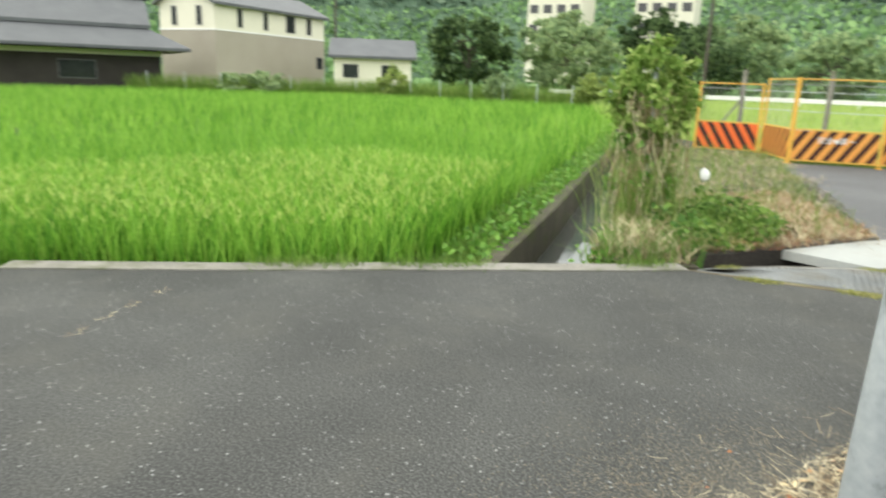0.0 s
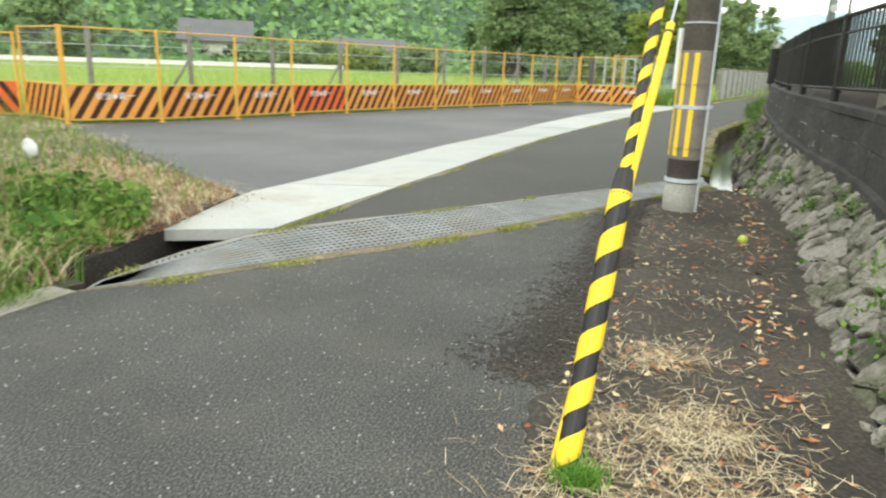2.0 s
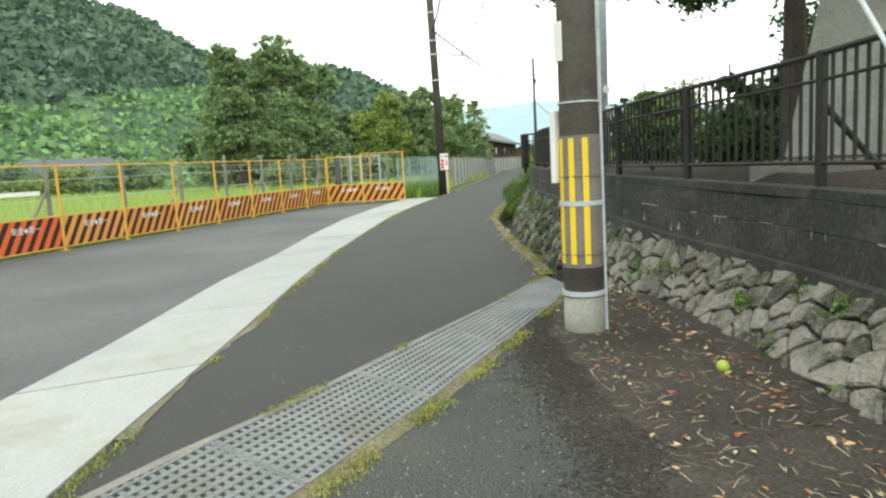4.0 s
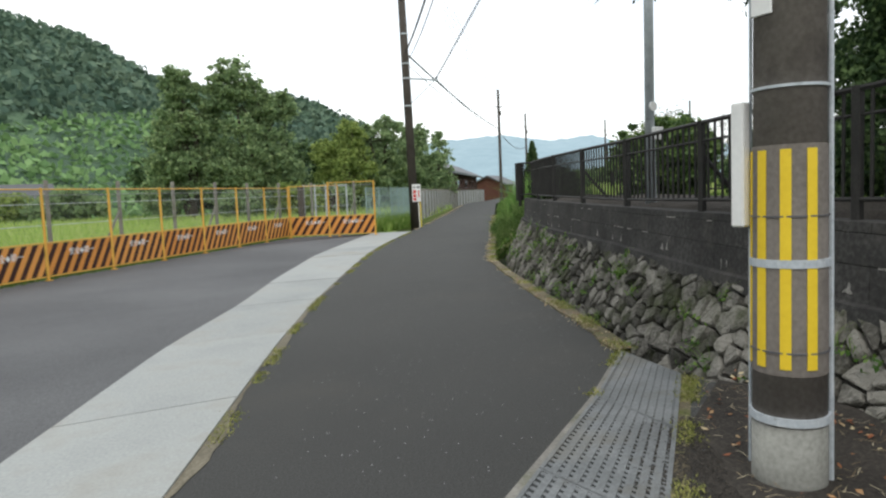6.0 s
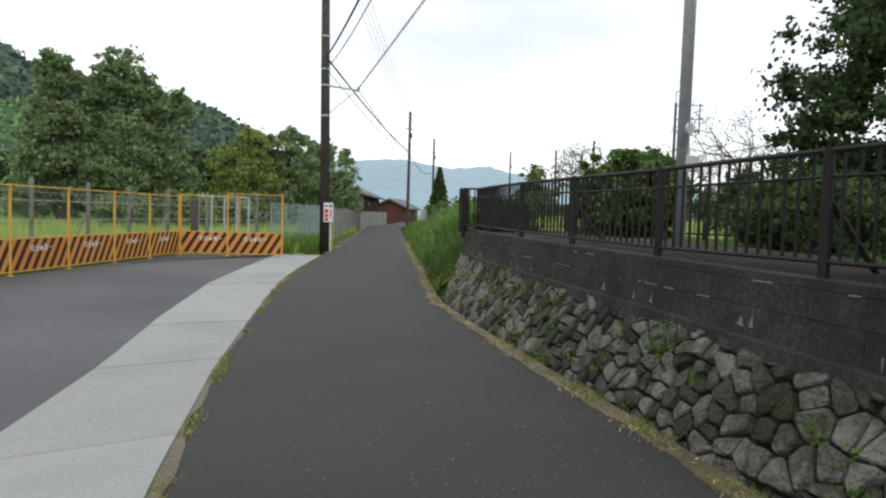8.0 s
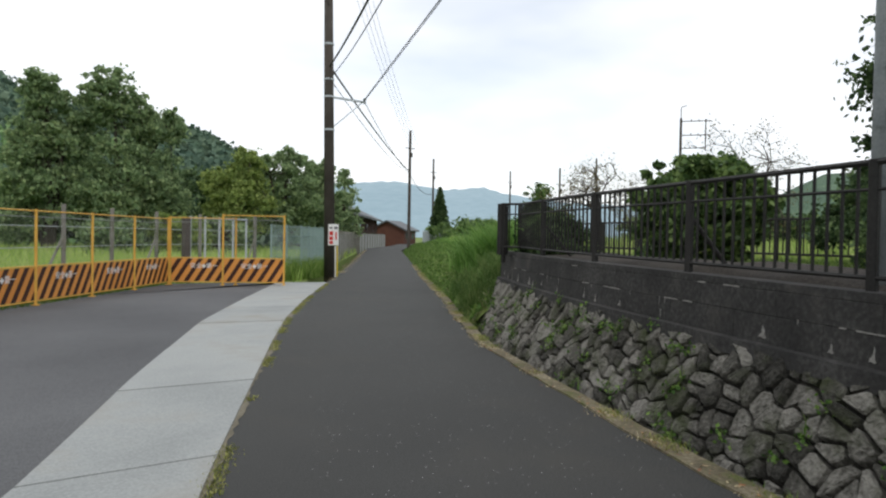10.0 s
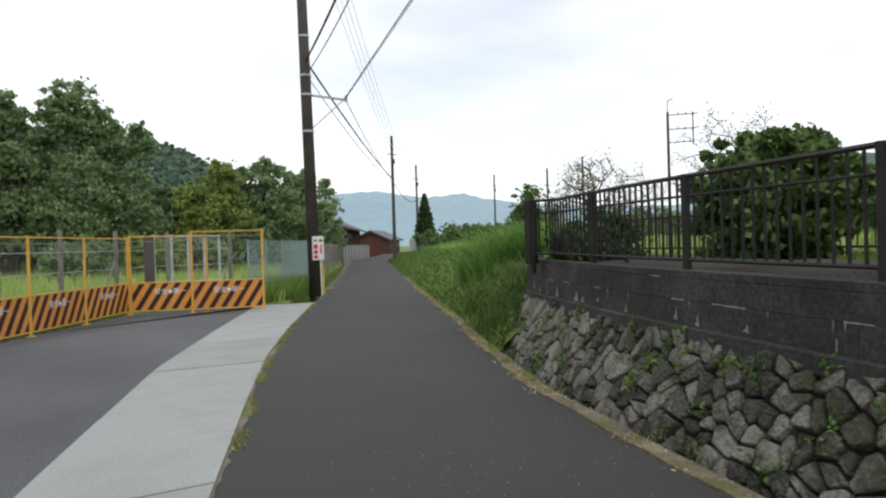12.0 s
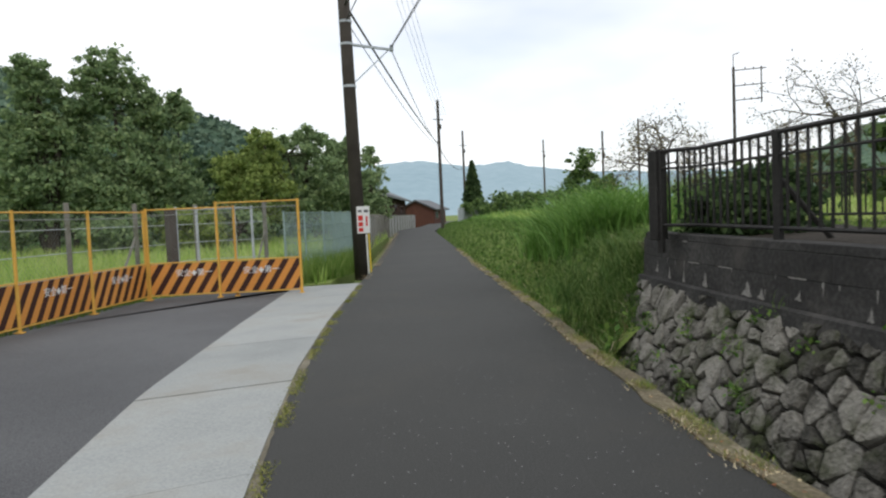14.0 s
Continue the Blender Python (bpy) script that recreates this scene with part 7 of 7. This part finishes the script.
order = np.argsort(np.abs(seeds[:, 0] - float(s_t[int(np.argmin(np.abs(tw[:, 1] - 13.5)))])))
for i in order:
    c = seeds[i]
    poly = [c + np.array(q) for q in ((-0.3, -0.3), (0.3, -0.3), (0.3, 0.3), (-0.3, 0.3))]
    near = seeds[np.abs(seeds - c).max(1) < 0.6]
    for o in near:
        d = o - c
        ln = np.linalg.norm(d)
        if ln < 1e-6:
            continue
        d, m = d / ln, (o + c) / 2 - d / ln * 0.010
        out = []
        for k in range(len(poly)):
            p, q = poly[k], poly[(k + 1) % len(poly)]
            dp, dq = np.dot(p - m, d), np.dot(q - m, d)
            if dp <= 0:
                out.append(p)
            if dp * dq < 0:
                out.append(p + (q - p) * dp / (dp - dq))
        poly = out
        if len(poly) < 3:
            break
    if len(poly) < 3:
        continue
    ring = []
    for k in range(len(poly)):
        p, q = poly[k], poly[(k + 1) % len(poly)]
        ring += [p * 0.87 + q * 0.13, p * 0.13 + q * 0.87]
    ring = np.array(ring)
    ring[:, 1] = np.clip(ring[:, 1], -0.02, SL)
    mid_ = ring.mean(0)
    tall = rng.uniform(0.012, 0.055)
    tiltx, tilty = rng.uniform(-0.22, 0.22, 2)
    verts = []
    for scale_, lift in ((1.0, -0.06), (0.97, tall * 0.62), (0.84, tall * 0.97), (0.42, tall * 1.02)):
        for q in ring:
            w = mid_ + (q - mid_) * scale_
            dlt = w - mid_
            verts.append(face_point(w[0], w[1], lift + (dlt[0] * tiltx + dlt[1] * tilty if lift > 0 else 0) + (rng.uniform(-0.006, 0.006) if lift > 0 else 0)))
    n = len(ring)
    faces = [(r * n + k, r * n + (k + 1) % n, (r + 1) * n + (k + 1) % n, (r + 1) * n + k) for r in range(3) for k in range(n)]
    faces.append(tuple(3 * n + k for k in range(n)))
    if made < 300:
        part("stone", mesh_from("stone", verts, faces, M_STONE), wall)
        made += 1
    else:
        base = len(rest_v)
        rest_v += verts
        rest_f += [tuple(base + k for k in f) for f in faces]
if rest_v:
    tagged(part("stones", mesh_from("stones", rest_v, rest_f, M_STONE), wall, "rougher stones towards the corner"), kind="stuff")
